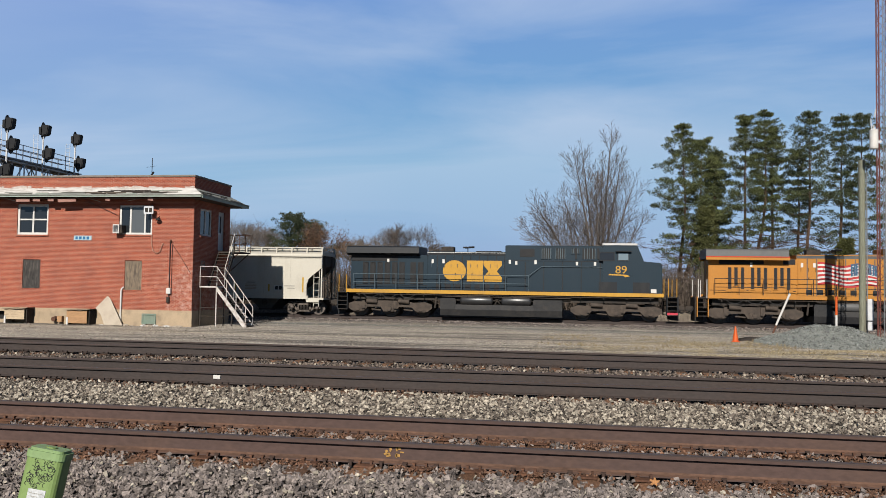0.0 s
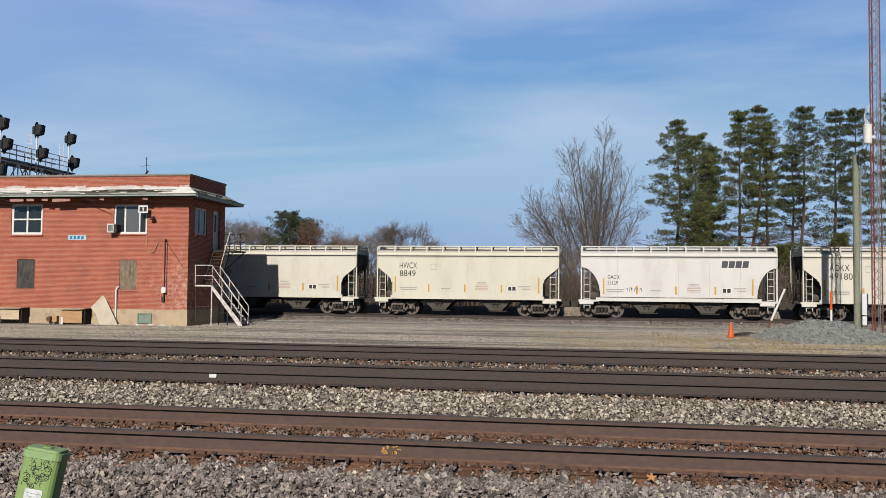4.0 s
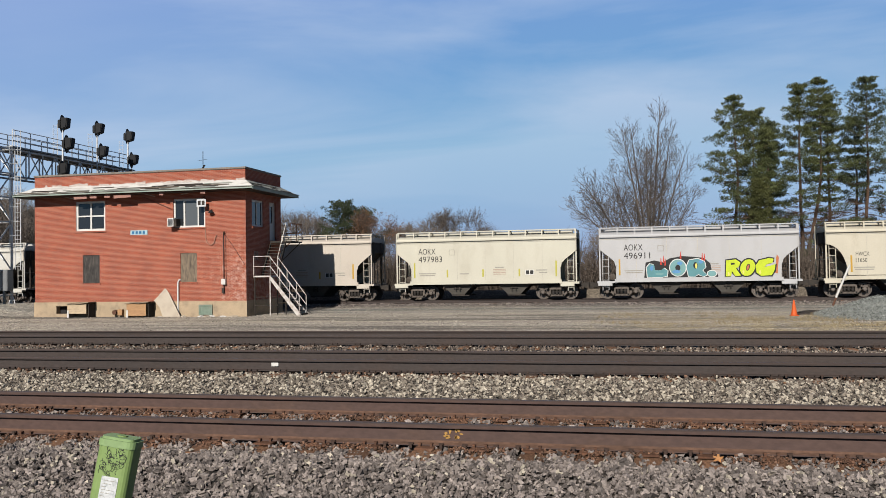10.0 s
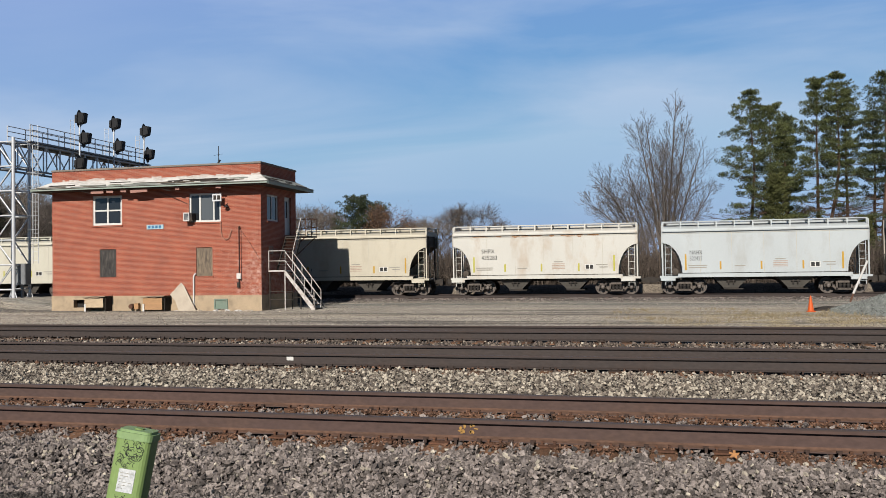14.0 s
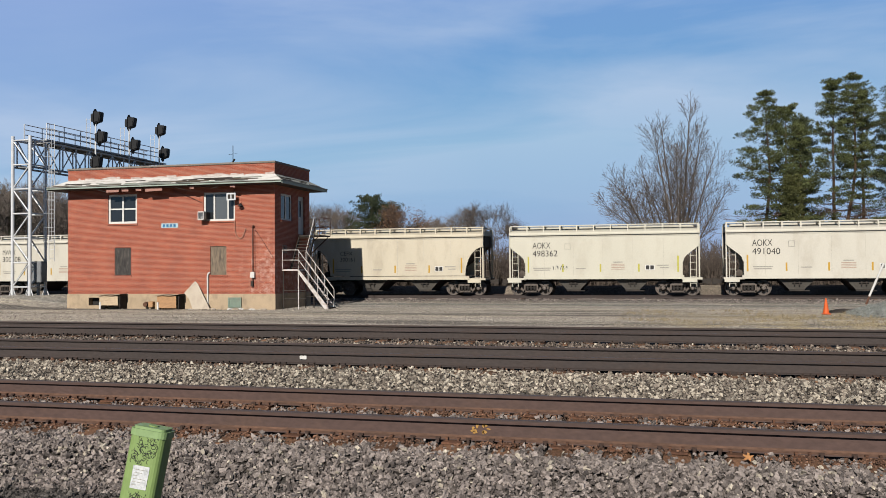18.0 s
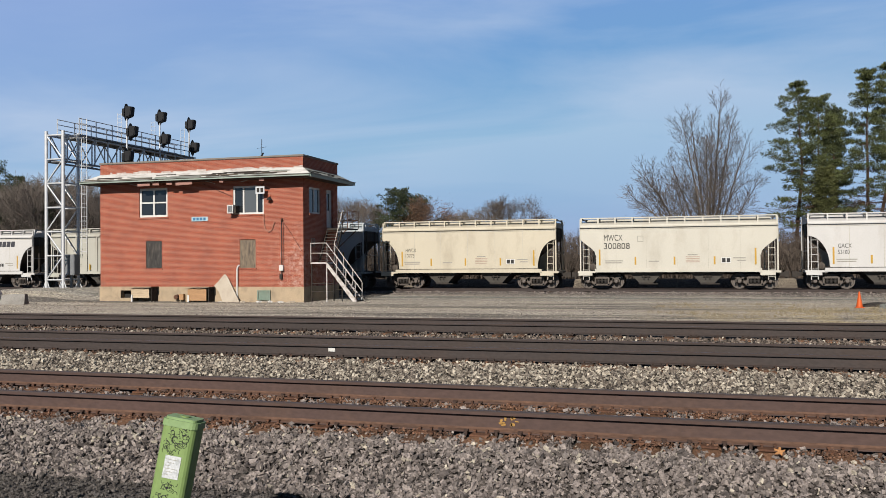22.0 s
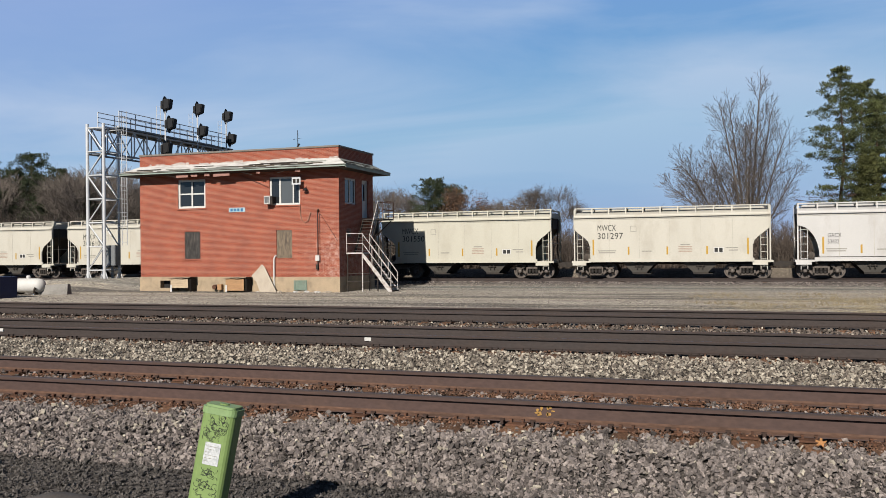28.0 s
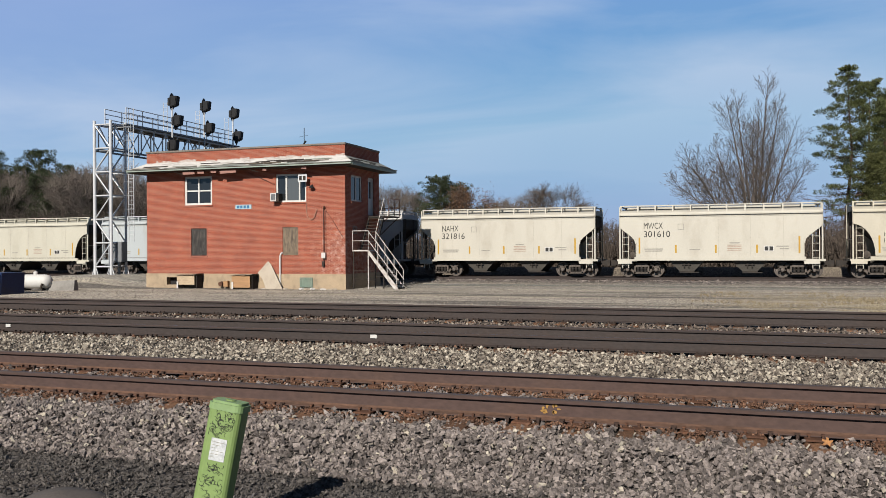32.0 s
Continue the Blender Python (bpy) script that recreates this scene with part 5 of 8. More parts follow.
def sideframe_mesh():
    """A cast truss frame: bowed top and bottom members, two columns, a pedestal over each axle end."""
    bm = bmesh.new()
    y0, y1 = -1.12, -0.98

    def bar(pts, w):
        for (xa, za), (xb, zb) in zip(pts, pts[1:]):
            dx, dz = xb - xa, zb - za
            ln = math.hypot(dx, dz)
            nx, nz, ex, ez = -dz / ln * w / 2, dx / ln * w / 2, dx / ln * w * 0.3, dz / ln * w * 0.3
            prism(bm, [(xa - ex + nx, za - ez + nz), (xb + ex + nx, zb + ez + nz), (xb + ex - nx, zb + ez - nz), (xa - ex - nx, za - ez - nz)], y0, y1)

    bar([(-1.08, 0.64), (-0.78, 0.68), (-0.44, 0.8), (0.44, 0.8), (0.78, 0.68), (1.08, 0.64)], 0.13)
    bar([(-0.76, 0.58), (-0.42, 0.25), (0.42, 0.25), (0.76, 0.58)], 0.12)
    for s in (-1, 1):
        bar([(s * 0.4, 0.25), (s * 0.4, 0.8)], 0.1)
        bar([(s * 1.06, 0.64), (s * 1.06, 0.42)], 0.1)
        bar([(s * 0.68, 0.62), (s * 0.68, 0.42)], 0.08)
        box(bm, s * 0.88 - 0.16, s * 0.88 + 0.16, -1.16, -0.98, 0.56, 0.66)
    box(bm, -0.36, 0.36, -1.2, -1.1, 0.2, 0.29)
    box(bm, -0.36, 0.36, -1.18, -1.1, 0.62, 0.74)
    return bm


def bogie(parent, x, prefix_r=0.457):
    b = part("bogie", shared("bolster", lambda: box(boxed(-0.2, 0.2, -1.0, 1.0, 0.48, 0.72), -0.5, 0.5, -0.3, 0.3, 0.66, 0.86), BOGIE), None, parent, "dusty cast-steel four-wheel bogie")
    b.location = (x, 0, 0)
    me = shared("side_frame", sideframe_mesh, BOGIE)
    part("side_frame", me, None, b)
    part("side_frame", me, None, b).rotation_euler = (0, 0, math.pi)
    for dx in (-0.22, 0.0, 0.22):
        part("spring", shared("spring", lambda: lathe(bmesh.new(), [(0.075, 0.3), (0.1, 0.33), (0.075, 0.37), (0.1, 0.41), (0.075, 0.45), (0.1, 0.49), (0.075, 0.53), (0.1, 0.57), (0.075, 0.62)], 10, "z"), SOOT_AND_SHADE), None, b).location = (dx, -1.08, 0)
    ws = []
    for dx in (-0.86, 0.86):
        w = part("wheelset", shared("wheelset", lambda: wheelset_mesh(0.457), WHEEL, False), None, b)
        w.location = (dx, 0, 0.457)
        ws.append(w)
    return ws


def arc_cut(s):
    return [(s * (5.75 - 1.2 * math.sin(k * math.pi / 16)), 1.28 + 1.85 * math.cos(k * math.pi / 16)) for k in range(0, 9)]


def hopper_outline(style):
    if style == "arc":
        left, right = arc_cut(-1), arc_cut(1)
    elif style == "rib":
        left, right = [(-5.9, 3.3), (-4.55, 2.2), (-4.55, 1.2)], [(5.9, 3.3), (4.55, 2.2), (4.55, 1.2)]
    else:
        left, right = [(-5.75, 3.1), (-5.0, 2.5), (-4.82, 2.3), (-4.75, 2.05), (-4.75, 1.2)], [(5.75, 3.1), (5.0, 2.5), (4.82, 2.3), (4.75, 2.05), (4.75, 1.2)]
    e = abs(left[0][0])
    return [(-e, 3.82), *left, *right[::-1], (e, 3.82)]


def ladder_mesh(z0, z1, w=0.36):
    bm = bmesh.new()
    for x in (-w / 2, w / 2):
        box(bm, x - 0.018, x + 0.018, -0.02, 0.02, z0, z1)
    z = z0 + 0.2
    while z < z1:
        box(bm, -w / 2, w / 2, -0.012, 0.012, z - 0.014, z + 0.014)
        z += 0.42
    return bm


WHEELSETS = []      # wheelset, radius, the car's first place
CARS = []           # car, first place


def hopper(x0, body, style, label, mark=(), mark_style="high", stripes=YELLOW, extra=None):
    car = thing("hopper_car", x0, TRAIN_Y, TRAIN_Z, label, "hopper car", "hopper cars of the freight train")
    e = 5.9 if style == "rib" else 5.75
    key = style + body.name
    for s in (-1, 1):
        p = part("side_sheet", shared("side_sheet_" + key, lambda: prism(bmesh.new(), hopper_outline(style), -1.58, -1.52), body), None, car)
        p.rotation_euler = (0, 0, 0 if s < 0 else math.pi)
        rim = [(q[0], q[1]) for q in hopper_outline(style)]
        for w in (-1, 1):
            c = part("end_frame", shared("end_rim_%d_%s" % (w, key), lambda: rim_mesh(rim, w), body), None, car)
            c.rotation_euler = (0, 0, 0 if s < 0 else math.pi)
    inner = [(-e + 0.05, 3.8), (-e + 0.05, 3.15), (-3.1, 1.15), (3.1, 1.15), (e - 0.05, 3.15), (e - 0.05, 3.8)]
    part("slope_sheet", shared("slope_sheet_" + style, lambda: prism(bmesh.new(), inner, -1.51, 1.51), END_GRIME_SHADE), None, car)
    roof = part("roof", shared("roof_" + key, lambda: prism(bmesh.new(), [(1.64 * math.cos(math.pi * k / 12), 3.83 + (0.34 * math.sin(math.pi * k / 12)) ** 1.0) for k in range(13)], -e, e, "x"), body), None, car)
    part("roof_lip", shared("roof_lip_" + key, lambda: boxed(-e, e, -1.69, -1.6, 3.76, 3.84), body), None, roof)
    part("hatch_trough", shared("hatch_" + key, lambda: boxed(-e + 0.3, e - 0.3, -0.32, 0.32, 4.12, 4.3, bevel=0.04), body), None, roof)
    for s in (-1, 1):
        part("running_board", shared("running_board_" + str(e), lambda: boxed(-e, e, -1.25, -0.6, 4.35, 4.38), GALV_DARK), None, car).rotation_euler = (0, 0, 0 if s < 0 else math.pi)
        part("edge_rail", shared("edge_rail_" + key, lambda: boxed(-e, e, -1.32, -1.27, 4.33, 4.39), body), None, car).rotation_euler = (0, 0, 0 if s < 0 else math.pi)
    for k in range(12):
        x = -e + 0.06 + k * (2 * e - 0.12) / 11
        part("roof_bracket", shared("roof_bracket_" + body.name, lambda: prism(bmesh.new(), [(-1.32, 4.34), (1.32, 4.34), (1.36, 4.0), (1.28, 4.0), (1.1, 4.28), (-1.1, 4.28), (-1.28, 4.0), (-1.36, 4.0)], -0.04, 0.04, "x"), body), None, car).location.x = x
    part("side_sill", shared("side_sill_" + key, lambda: box(boxed(-e + 0.9, e - 0.9, -1.62, -1.5, 1.02, 1.24), -e + 0.9, e - 0.9, 1.5, 1.62, 1.02, 1.24), body), None, car)
    part("centre_sill", shared("centre_sill_" + str(e), lambda: boxed(-e - 0.2, e + 0.2, -0.22, 0.22, 0.85, 1.15), SOOT_AND_SHADE), None, car)
    for s in (-1, 1):
        part("end_platform", shared("end_platform_" + key, lambda: box(boxed(-0.6, 0.6, -1.58, 1.58, 0.98, 1.1), -0.55, 0.3, -1.62, -1.5, 0.82, 0.98), body), None, car).location.x = s * (e - 0.45)
        part("coupler", shared("coupler", lambda: box(box(boxed(-0.35, 0.2, -0.1, 0.1, 0.74, 0.98), 0.15, 0.45, -0.16, 0.16, 0.68, 1.02), -0.5, -0.3, -0.3, 0.3, 0.7, 1.0), SOOT_AND_SHADE), None, car).matrix_basis = pose(s * (e + 0.27), 0, 0, 0, 0, 0 if s > 0 else 180)
        for y in (-1.5, 1.5):
            part("corner_post", shared("corner_post_" + body.name, lambda: boxed(-0.04, 0.04, -0.04, 0.04, 1.05, 4.3), body), None, car).location = (s * (e - 0.02), y, 0)
            lad = part("ladder", shared("ladder_" + body.name, lambda: ladder_mesh(0.55, 3.2), body), None, car)
            lad.location = (s * (e - 0.36), y, 0)
        for y in (-0.8, 0.8):
            part("end_post", shared("end_post_" + body.name, lambda: boxed(-0.05, 0.05, -0.05, 0.05, 1.1, 3.9), END_GRIME_SHADE), None, car).location = (s * (e - 0.06), y, 0)
        part("hand_hold", shared("hand_hold_" + body.name, lambda: boxed(-0.02, 0.02, -1.5, 1.5, 2.2, 2.24), body), None, car).location.x = s * (e + 0.02)
    tank = part("air_reservoir", shared("air_reservoir", lambda: lathe(bmesh.new(), [(0.05, -0.45), (0.2, -0.4), (0.22, -0.3), (0.22, 0.3), (0.2, 0.4), (0.05, 0.45)], 14), END_GRIME_SHADE), None, car)
    tank.location = (-e + 0.75, -0.9, 1.35)
    part("brake_wheel", shared("brake_wheel", lambda: lathe(bmesh.new(), [(0.26, -0.02), (0.29, -0.02), (0.29, 0.02), (0.26, 0.02)], 16, "x"), SOOT_AND_SHADE), None, car).location = (-e - 0.08, -0.7, 2.7)
    for s in (-1, 1):
        bay = part("hopper_bay", shared("hopper_bay", bay_mesh, UNDER), None, car)
        bay.location.x = s * 1.8
        part("outlet_gate", shared("outlet_gate", lambda: box(boxed(-0.42, 0.7, -1.16, 1.16, 0.27, 0.33), -0.44, 0.44, -1.14, 1.14, 0.33, 0.38), SOOT_AND_SHADE), None, bay, "black sliding outlet gate")
        for u in (-0.13, 0.13):
            part("gate_bracket", shared("gate_bracket", lambda: box(boxed(-0.03, 0.03, -1.33, -1.2, 0.62, 0.92), -0.13, 0.13, -1.32, -1.2, 0.74, 0.8), SOOT_AND_SHADE), None, bay).location.x = u
    tc = e - 1.28
    for s in (-1, 1):
        for w in bogie(car, s * tc):
            WHEELSETS.append((w, 0.457, x0))
    # weld seams between the side plates
    if style != "rib":
        for x in (-3.55, -1.75, 0.05, 1.85, 3.65):
            part("weld_seam", shared("weld_seam_" + style, lambda: boxed(-0.012, 0.012, -1.586, -1.579, 1.26, 3.72), SEAM), None, car).location.x = x
        part("roof_seam", shared("roof_seam_" + str(e), lambda: boxed(-e + 0.05, e - 0.05, -1.592, -1.579, 3.64, 3.665), SEAM), None, car)
    # markings
    Y = -1.584
    if style != "rib":
        for x, z0, z1 in ((-4.55, 1.45, 2.42), (-2.4, 1.47, 1.95), (-0.1, 1.47, 1.95), (2.2, 1.47, 1.95), (4.5, 1.45, 2.42)):
            if style == "arc" and abs(x) > 4:
                x *= 0.965
            part("reflector", shared("reflector_%d_%s" % (z1 > 2, stripes.name), lambda: boxed(-0.05, 0.05, -0.004, 0.0, z0, z1), stripes), None, car).location = (x, Y, 0)
    for x, z, w in ((-4.0, 1.72, 1.1), (-4.0, 1.6, 1.0), (3.3, 1.85, 0.7), (3.4, 1.7, 0.5), (-1.6, 1.68, 0.6)):
        part("stencil_line", shared("stencil_%g" % w, lambda: boxed(-w / 2, w / 2, -0.003, 0.0, -0.03, 0.03), FAINT), None, car).location = (x + 0.3, Y, z)
    for k in range(4):
        part("stencil_line", shared("stencil_red", lambda: boxed(-0.4, 0.4, -0.003, 0.0, -0.022, 0.022), FAINT_RED), None, car).location = (0.95, Y, 1.63 + k * 0.1)
    part("stencil_line", shared("stencil_head", lambda: boxed(-0.28, 0.28, -0.003, 0.0, -0.03, 0.03), INK if style == "arc" else FAINT), None, car).location = (0.95, Y, 2.06)
    if "high" in mark_style:
        part("stencil_mark", shared("stencil_frame", lambda: holed(bmesh.new(), -0.18, 0.18, -0.18, 0.18, [(-0.15, 0.15, -0.15, 0.15)], -0.003, 0.0), FAINT), None, car).location = (-2.1, Y, 3.05)
    pl = part("test_plate", shared("test_plate", lambda: boxed(-0.28, 0.28, -0.004, 0.0, -0.16, 0.16), WHITE), None, car)
    pl.location = (2.85 if style != "rib" else 3.0, Y, 1.72)
    for u in (-0.13, 0.13):
        part("stencil_block", shared("stencil_block", lambda: boxed(-0.1, 0.1, -0.008, -0.0045, -0.12, 0.12), INK), None, pl).location.x = u
    if mark:
        rows = {"high": (-4.28, 3.32, 0.38, 1.12, 1.55, 0.5), "small": (-4.15, 2.62, 0.24, 0.72, 0.72, 0.36), "mid": (-3.9, 2.9, 0.26, 0.85, 1.0, 0.4)}[mark_style.split()[0]]
        x, z, hgt, w1, w2, step = rows
        lettering("reporting_mark", mark[0], x, x + w1, z - hgt, z, Y - 0.002, INK, car, "black stencilled letters")
        if len(mark) > 1:
            lettering("car_number", mark[1], x, x + w2 * len(mark[1]) / 6, z - hgt - step, z - step, Y - 0.002, INK, car, "black stencilled digits")
    if extra:
        extra(car, Y - 0.004)
    CARS.append((car, x0))
    return car


def rim_mesh(rim, side):
    bm = bmesh.new()
    for a, b in zip(rim, rim[1:]):
        if abs(a[0]) > 4.4 and abs(b[0]) > 4.4 and a[0] * b[0] > 0 and a[0] * side > 0:
            beam(bm, (a[0], -1.59, a[1]), (b[0], -1.59, b[1]), 0.03, 0.09)
    return bm


def bay_mesh():
    bm = bmesh.new()
    top = [bm.verts.new(p) for p in ((-1.15, -1.35, 1.12), (1.15, -1.35, 1.12), (1.15, 1.35, 1.12), (-1.15, 1.35, 1.12))]
    low = [bm.verts.new(p) for p in ((-0.4, -1.12, 0.36), (0.4, -1.12, 0.36), (0.4, 1.12, 0.36), (-0.4, 1.12, 0.36))]
    fs = [bm.faces.new((top[i], top[(i + 1) % 4], low[(i + 1) % 4], low[i])) for i in range(4)] + [bm.faces.new(top), bm.faces.new(low)]
    bmesh.ops.recalc_face_normals(bm, faces=fs)
    return bm


# ---- graffiti and logos, as plain shapes ----
def colour(name, c):
    return surf(name, c, tuple(v * 0.85 for v in c), rough=0.5, bump=0, grain=0.08)


G_BLUE, G_YEL, G_BLK, G_RED, G_ORANGE, G_WHT = (colour("graffiti_" + n, c) for n, c in (("blue", (0.12, 0.31, 0.34)), ("lime", (0.62, 0.75, 0.03)), ("black", (0.02, 0.02, 0.02)),
                                                                                   ("red", (0.6, 0.05, 0.03)), ("orange", (0.55, 0.17, 0.08)), ("white", (0.75, 0.75, 0.73))))
G_TEAL, G_SKY, G_LEMON = colour("graffiti_teal", (0.2, 0.4, 0.4)), colour("graffiti_sky_blue", (0.12, 0.32, 0.6)), colour("graffiti_lemon", (0.85, 0.78, 0.2))
LOGO_GREY = colour("logo_dark_grey", (0.07, 0.07, 0.08))


def blob(cx, cz, w, h, seed, n=18, rough=0.22):
    r = random.Random(seed)
    k = [1 + r.uniform(-rough, rough) for _ in range(n)]
    return [(cx + w / 2 * k[i] * math.cos(2 * math.pi * i / n), cz + h / 2 * k[(i * 5) % n] * math.sin(2 * math.pi * i / n)) for i in range(n)]


def paint_shape(car, pts, y, m, label=""):
    part("graffiti_shape", sheet(bmesh.new(), pts, y), m, car, label)


def tag_two_words(car, y):
    """Teal bubble shapes on a black shadow with red drips, then three lime letters."""
    def ring(cx, cz, w, h, n=20, slant=0.0):
        return [(cx + w / 2 * math.cos(2 * math.pi * i / n) + slant * math.sin(2 * math.pi * i / n), cz + h / 2 * math.sin(2 * math.pi * i / n)) for i in range(n)]

    def bubble(pts, d, m, grow=0.0):
        cx, cz = sum(p[0] for p in pts) / len(pts), sum(p[1] for p in pts) / len(pts)
        out = []
        for x, z in pts:
            k = math.hypot(x - cx, z - cz) or 1.0
            out.append((x + (x - cx) / k * grow, max(1.27, z + (z - cz) / k * grow)))
        paint_shape(car, out, y - d, m)

    paint_shape(car, [(-3.1, 1.28), (-3.0, 2.2), (-2.5, 2.32), (-2.0, 2.2), (-1.6, 2.42), (-0.9, 2.55), (-0.2, 2.5), (0.4, 2.42), (0.75, 2.1), (0.85, 1.6), (1.15, 1.5), (1.2, 1.28)], y - 0.003, G_BLK)
    letters = [[(-2.9, 1.32), (-2.95, 1.9), (-2.75, 2.12), (-2.5, 2.05), (-2.45, 1.72), (-2.1, 1.72), (-1.95, 1.85), (-1.72, 1.7), (-1.75, 1.36), (-2.1, 1.3)],
               ring(-1.12, 1.86, 0.92, 0.98), [(-0.5, 1.32), (-0.62, 1.9), (-0.45, 2.3), (0.05, 2.38), (0.42, 2.2), (0.48, 1.85), (0.3, 1.68), (0.55, 1.4), (0.35, 1.3), (0.05, 1.45), (-0.15, 1.3)],
               ring(0.84, 1.48, 0.5, 0.34)]
    for i, pts in enumerate(letters):
        bubble(pts, 0.006 + i * 0.0004, G_WHT, 0.05)
        bubble(pts, 0.009 + i * 0.0004, G_BLUE if i % 2 == 0 else G_TEAL)
    for i, (cx, cz, w, h, m) in enumerate(((-1.12, 1.85, 0.3, 0.36, G_BLK), (-1.0, 2.12, 0.32, 0.22, G_SKY), (-1.2, 1.62, 0.5, 0.2, G_SKY), (-0.1, 1.98, 0.26, 0.4, G_BLK), (-0.06, 1.95, 0.12, 0.34, G_LEMON),
                                           (0.2, 2.18, 0.26, 0.2, G_SKY), (-2.65, 1.85, 0.2, 0.3, G_SKY), (-2.2, 1.5, 0.5, 0.14, G_TEAL))):
        paint_shape(car, ring(cx, cz, w, h, 12), y - 0.013 - i * 0.0003, m)
    for x, z in ((-2.1, 2.15), (-1.95, 2.25), (-0.95, 2.5), (0.3, 2.4), (0.42, 2.35), (-1.85, 2.1)):
        paint_shape(car, [(x - 0.05, z - 0.1), (x + 0.05, z - 0.1), (x + 0.02, z + 0.3), (x - 0.01, z + 0.34)], y - 0.018, G_RED)
    # lime letters: R, O, C with a black edge, leaning to the right
    glyphs = [[(1.62, 1.3), (1.66, 2.24), (2.2, 2.3), (2.46, 2.12), (2.38, 1.86), (2.2, 1.76), (2.48, 1.34), (2.16, 1.3), (1.98, 1.6), (1.92, 1.3)],
              ring(2.86, 1.8, 0.84, 0.98, 18, 0.08), [(3.36, 1.5), (3.3, 1.9), (3.52, 2.22), (4.05, 2.34), (4.32, 2.3), (4.26, 2.06), (3.95, 2.0), (3.78, 1.8), (4.42, 1.98), (4.36, 1.62), (4.2, 1.34), (3.6, 1.3)]]
    for i, pts in enumerate(glyphs):
        bubble(pts, 0.021 + i * 0.0004, G_BLK, 0.085)
    for i, pts in enumerate(glyphs):
        bubble(pts, 0.0235 + i * 0.0004, G_YEL)
    paint_shape(car, [(1.92, 1.98), (2.14, 2.0), (2.14, 2.1), (1.92, 2.1)], y - 0.026, G_BLK)
    paint_shape(car, ring(2.88, 1.82, 0.22, 0.42, 12, 0.05), y - 0.026, G_BLK)
    paint_shape(car, ring(2.88, 1.82, 0.14, 0.32, 12, 0.05), y - 0.0275, G_ORANGE)
    for x, z in ((1.78, 1.45), (2.62, 1.55), (3.55, 1.52)):
        paint_shape(car, ring(x, z, 0.12, 0.24, 8), y - 0.0285, G_LEMON)
    paint_shape(car, [(4.4, 1.45), (4.52, 1.45), (4.62, 2.4), (4.5, 2.55)], y - 0.004, G_ORANGE)


def tag_orange(car, y):
    """Tall salmon block shapes with dark edges across the side."""
    shapes = [[(-5.2, 3.0), (-4.4, 3.35), (-2.9, 3.3), (-2.35, 2.95), (-3.0, 2.55), (-2.9, 1.9), (-2.5, 1.4), (-4.6, 1.4), (-4.75, 2.2), (-5.3, 2.3)],
              [(-2.5, 3.2), (-1.6, 3.2), (-1.7, 2.8), (-0.95, 2.75), (-1.1, 2.3), (-1.7, 2.35), (-1.55, 1.4), (-2.3, 1.4), (-2.45, 2.3)],
              [(-0.95, 3.2), (0.75, 3.35), (0.85, 2.6), (0.6, 1.4), (-1.0, 1.4), (-1.3, 1.9), (-0.2, 2.0), (-0.9, 2.5)],
              [(0.95, 3.4), (1.35, 3.4), (1.45, 2.75), (2.3, 2.6), (2.2, 1.4), (1.75, 1.4), (1.6, 2.0), (1.35, 1.4), (0.8, 1.4)],
              [(2.5, 3.3), (3.9, 3.35), (4.1, 1.4), (3.6, 1.4), (3.4, 1.9), (3.0, 1.4), (2.35, 1.4)]]
    for i, pts in enumerate(shapes):
        cx, cz = sum(p[0] for p in pts) / len(pts), sum(p[1] for p in pts) / len(pts)
        paint_shape(car, [(cx + (x - cx) * 1.06, cz + (z - cz) * 1.06) for x, z in pts], y - 0.003 - i * 0.0005, G_EDGE)
        paint_shape(car, [(cx + (x - cx) * 0.97, cz + (z - cz) * 0.96) for x, z in pts], y - 0.008, surf_orange)
    for i, (x, z, w, h) in enumerate(((-3.6, 2.85, 0.5, 0.2), (-0.1, 2.75, 0.3, 0.4), (3.2, 2.6, 0.3, 0.3))):
        paint_shape(car, blob(x, z, w, h, i + 80, 9, 0.3), y - 0.011, G_EDGE)
    paint_shape(car, [(-4.6, 1.45), (-3.35, 1.45), (-3.35, 2.35), (-4.6, 2.35)], y - 0.013, G_WHT)
    for k in range(2):
        part("stencil_line", boxed(-4.5, -3.5, y - 0.019, y - 0.016, 1.95 + k * 0.2, 2.05 + k * 0.2), FAINT, car)


def tag_outline(car, y):
    """Dark angular shapes with thin pale edges."""
    shapes = [[(-0.8, 1.45), (-0.3, 1.45), (-0.1, 2.0), (0.1, 1.5), (0.4, 1.6), (0.1, 2.7), (-0.3, 2.8), (-0.7, 2.2)], [(0.5, 1.4), (1.3, 1.45), (1.2, 2.0), (1.5, 2.5), (0.9, 2.75), (0.45, 2.2)],
              [(1.5, 1.45), (2.1, 1.4), (2.5, 1.8), (2.3, 2.6), (1.8, 2.7), (1.75, 2.1)]]
    shapes = [[(0.9 + (x - 0.8) * 0.85, 1.5 + (z - 1.4) * 0.62) for x, z in pts] for pts in shapes]
    for i, pts in enumerate(shapes):
        cx, cz = sum(p[0] for p in pts) / len(pts), sum(p[1] for p in pts) / len(pts)
        paint_shape(car, [(cx + (x - cx) * 1.2, cz + (z - cz) * 1.16) for x, z in pts], y - 0.05 - i * 0.0005, G_WHT)
        paint_shape(car, pts, y - 0.055, LOGO_GREY)


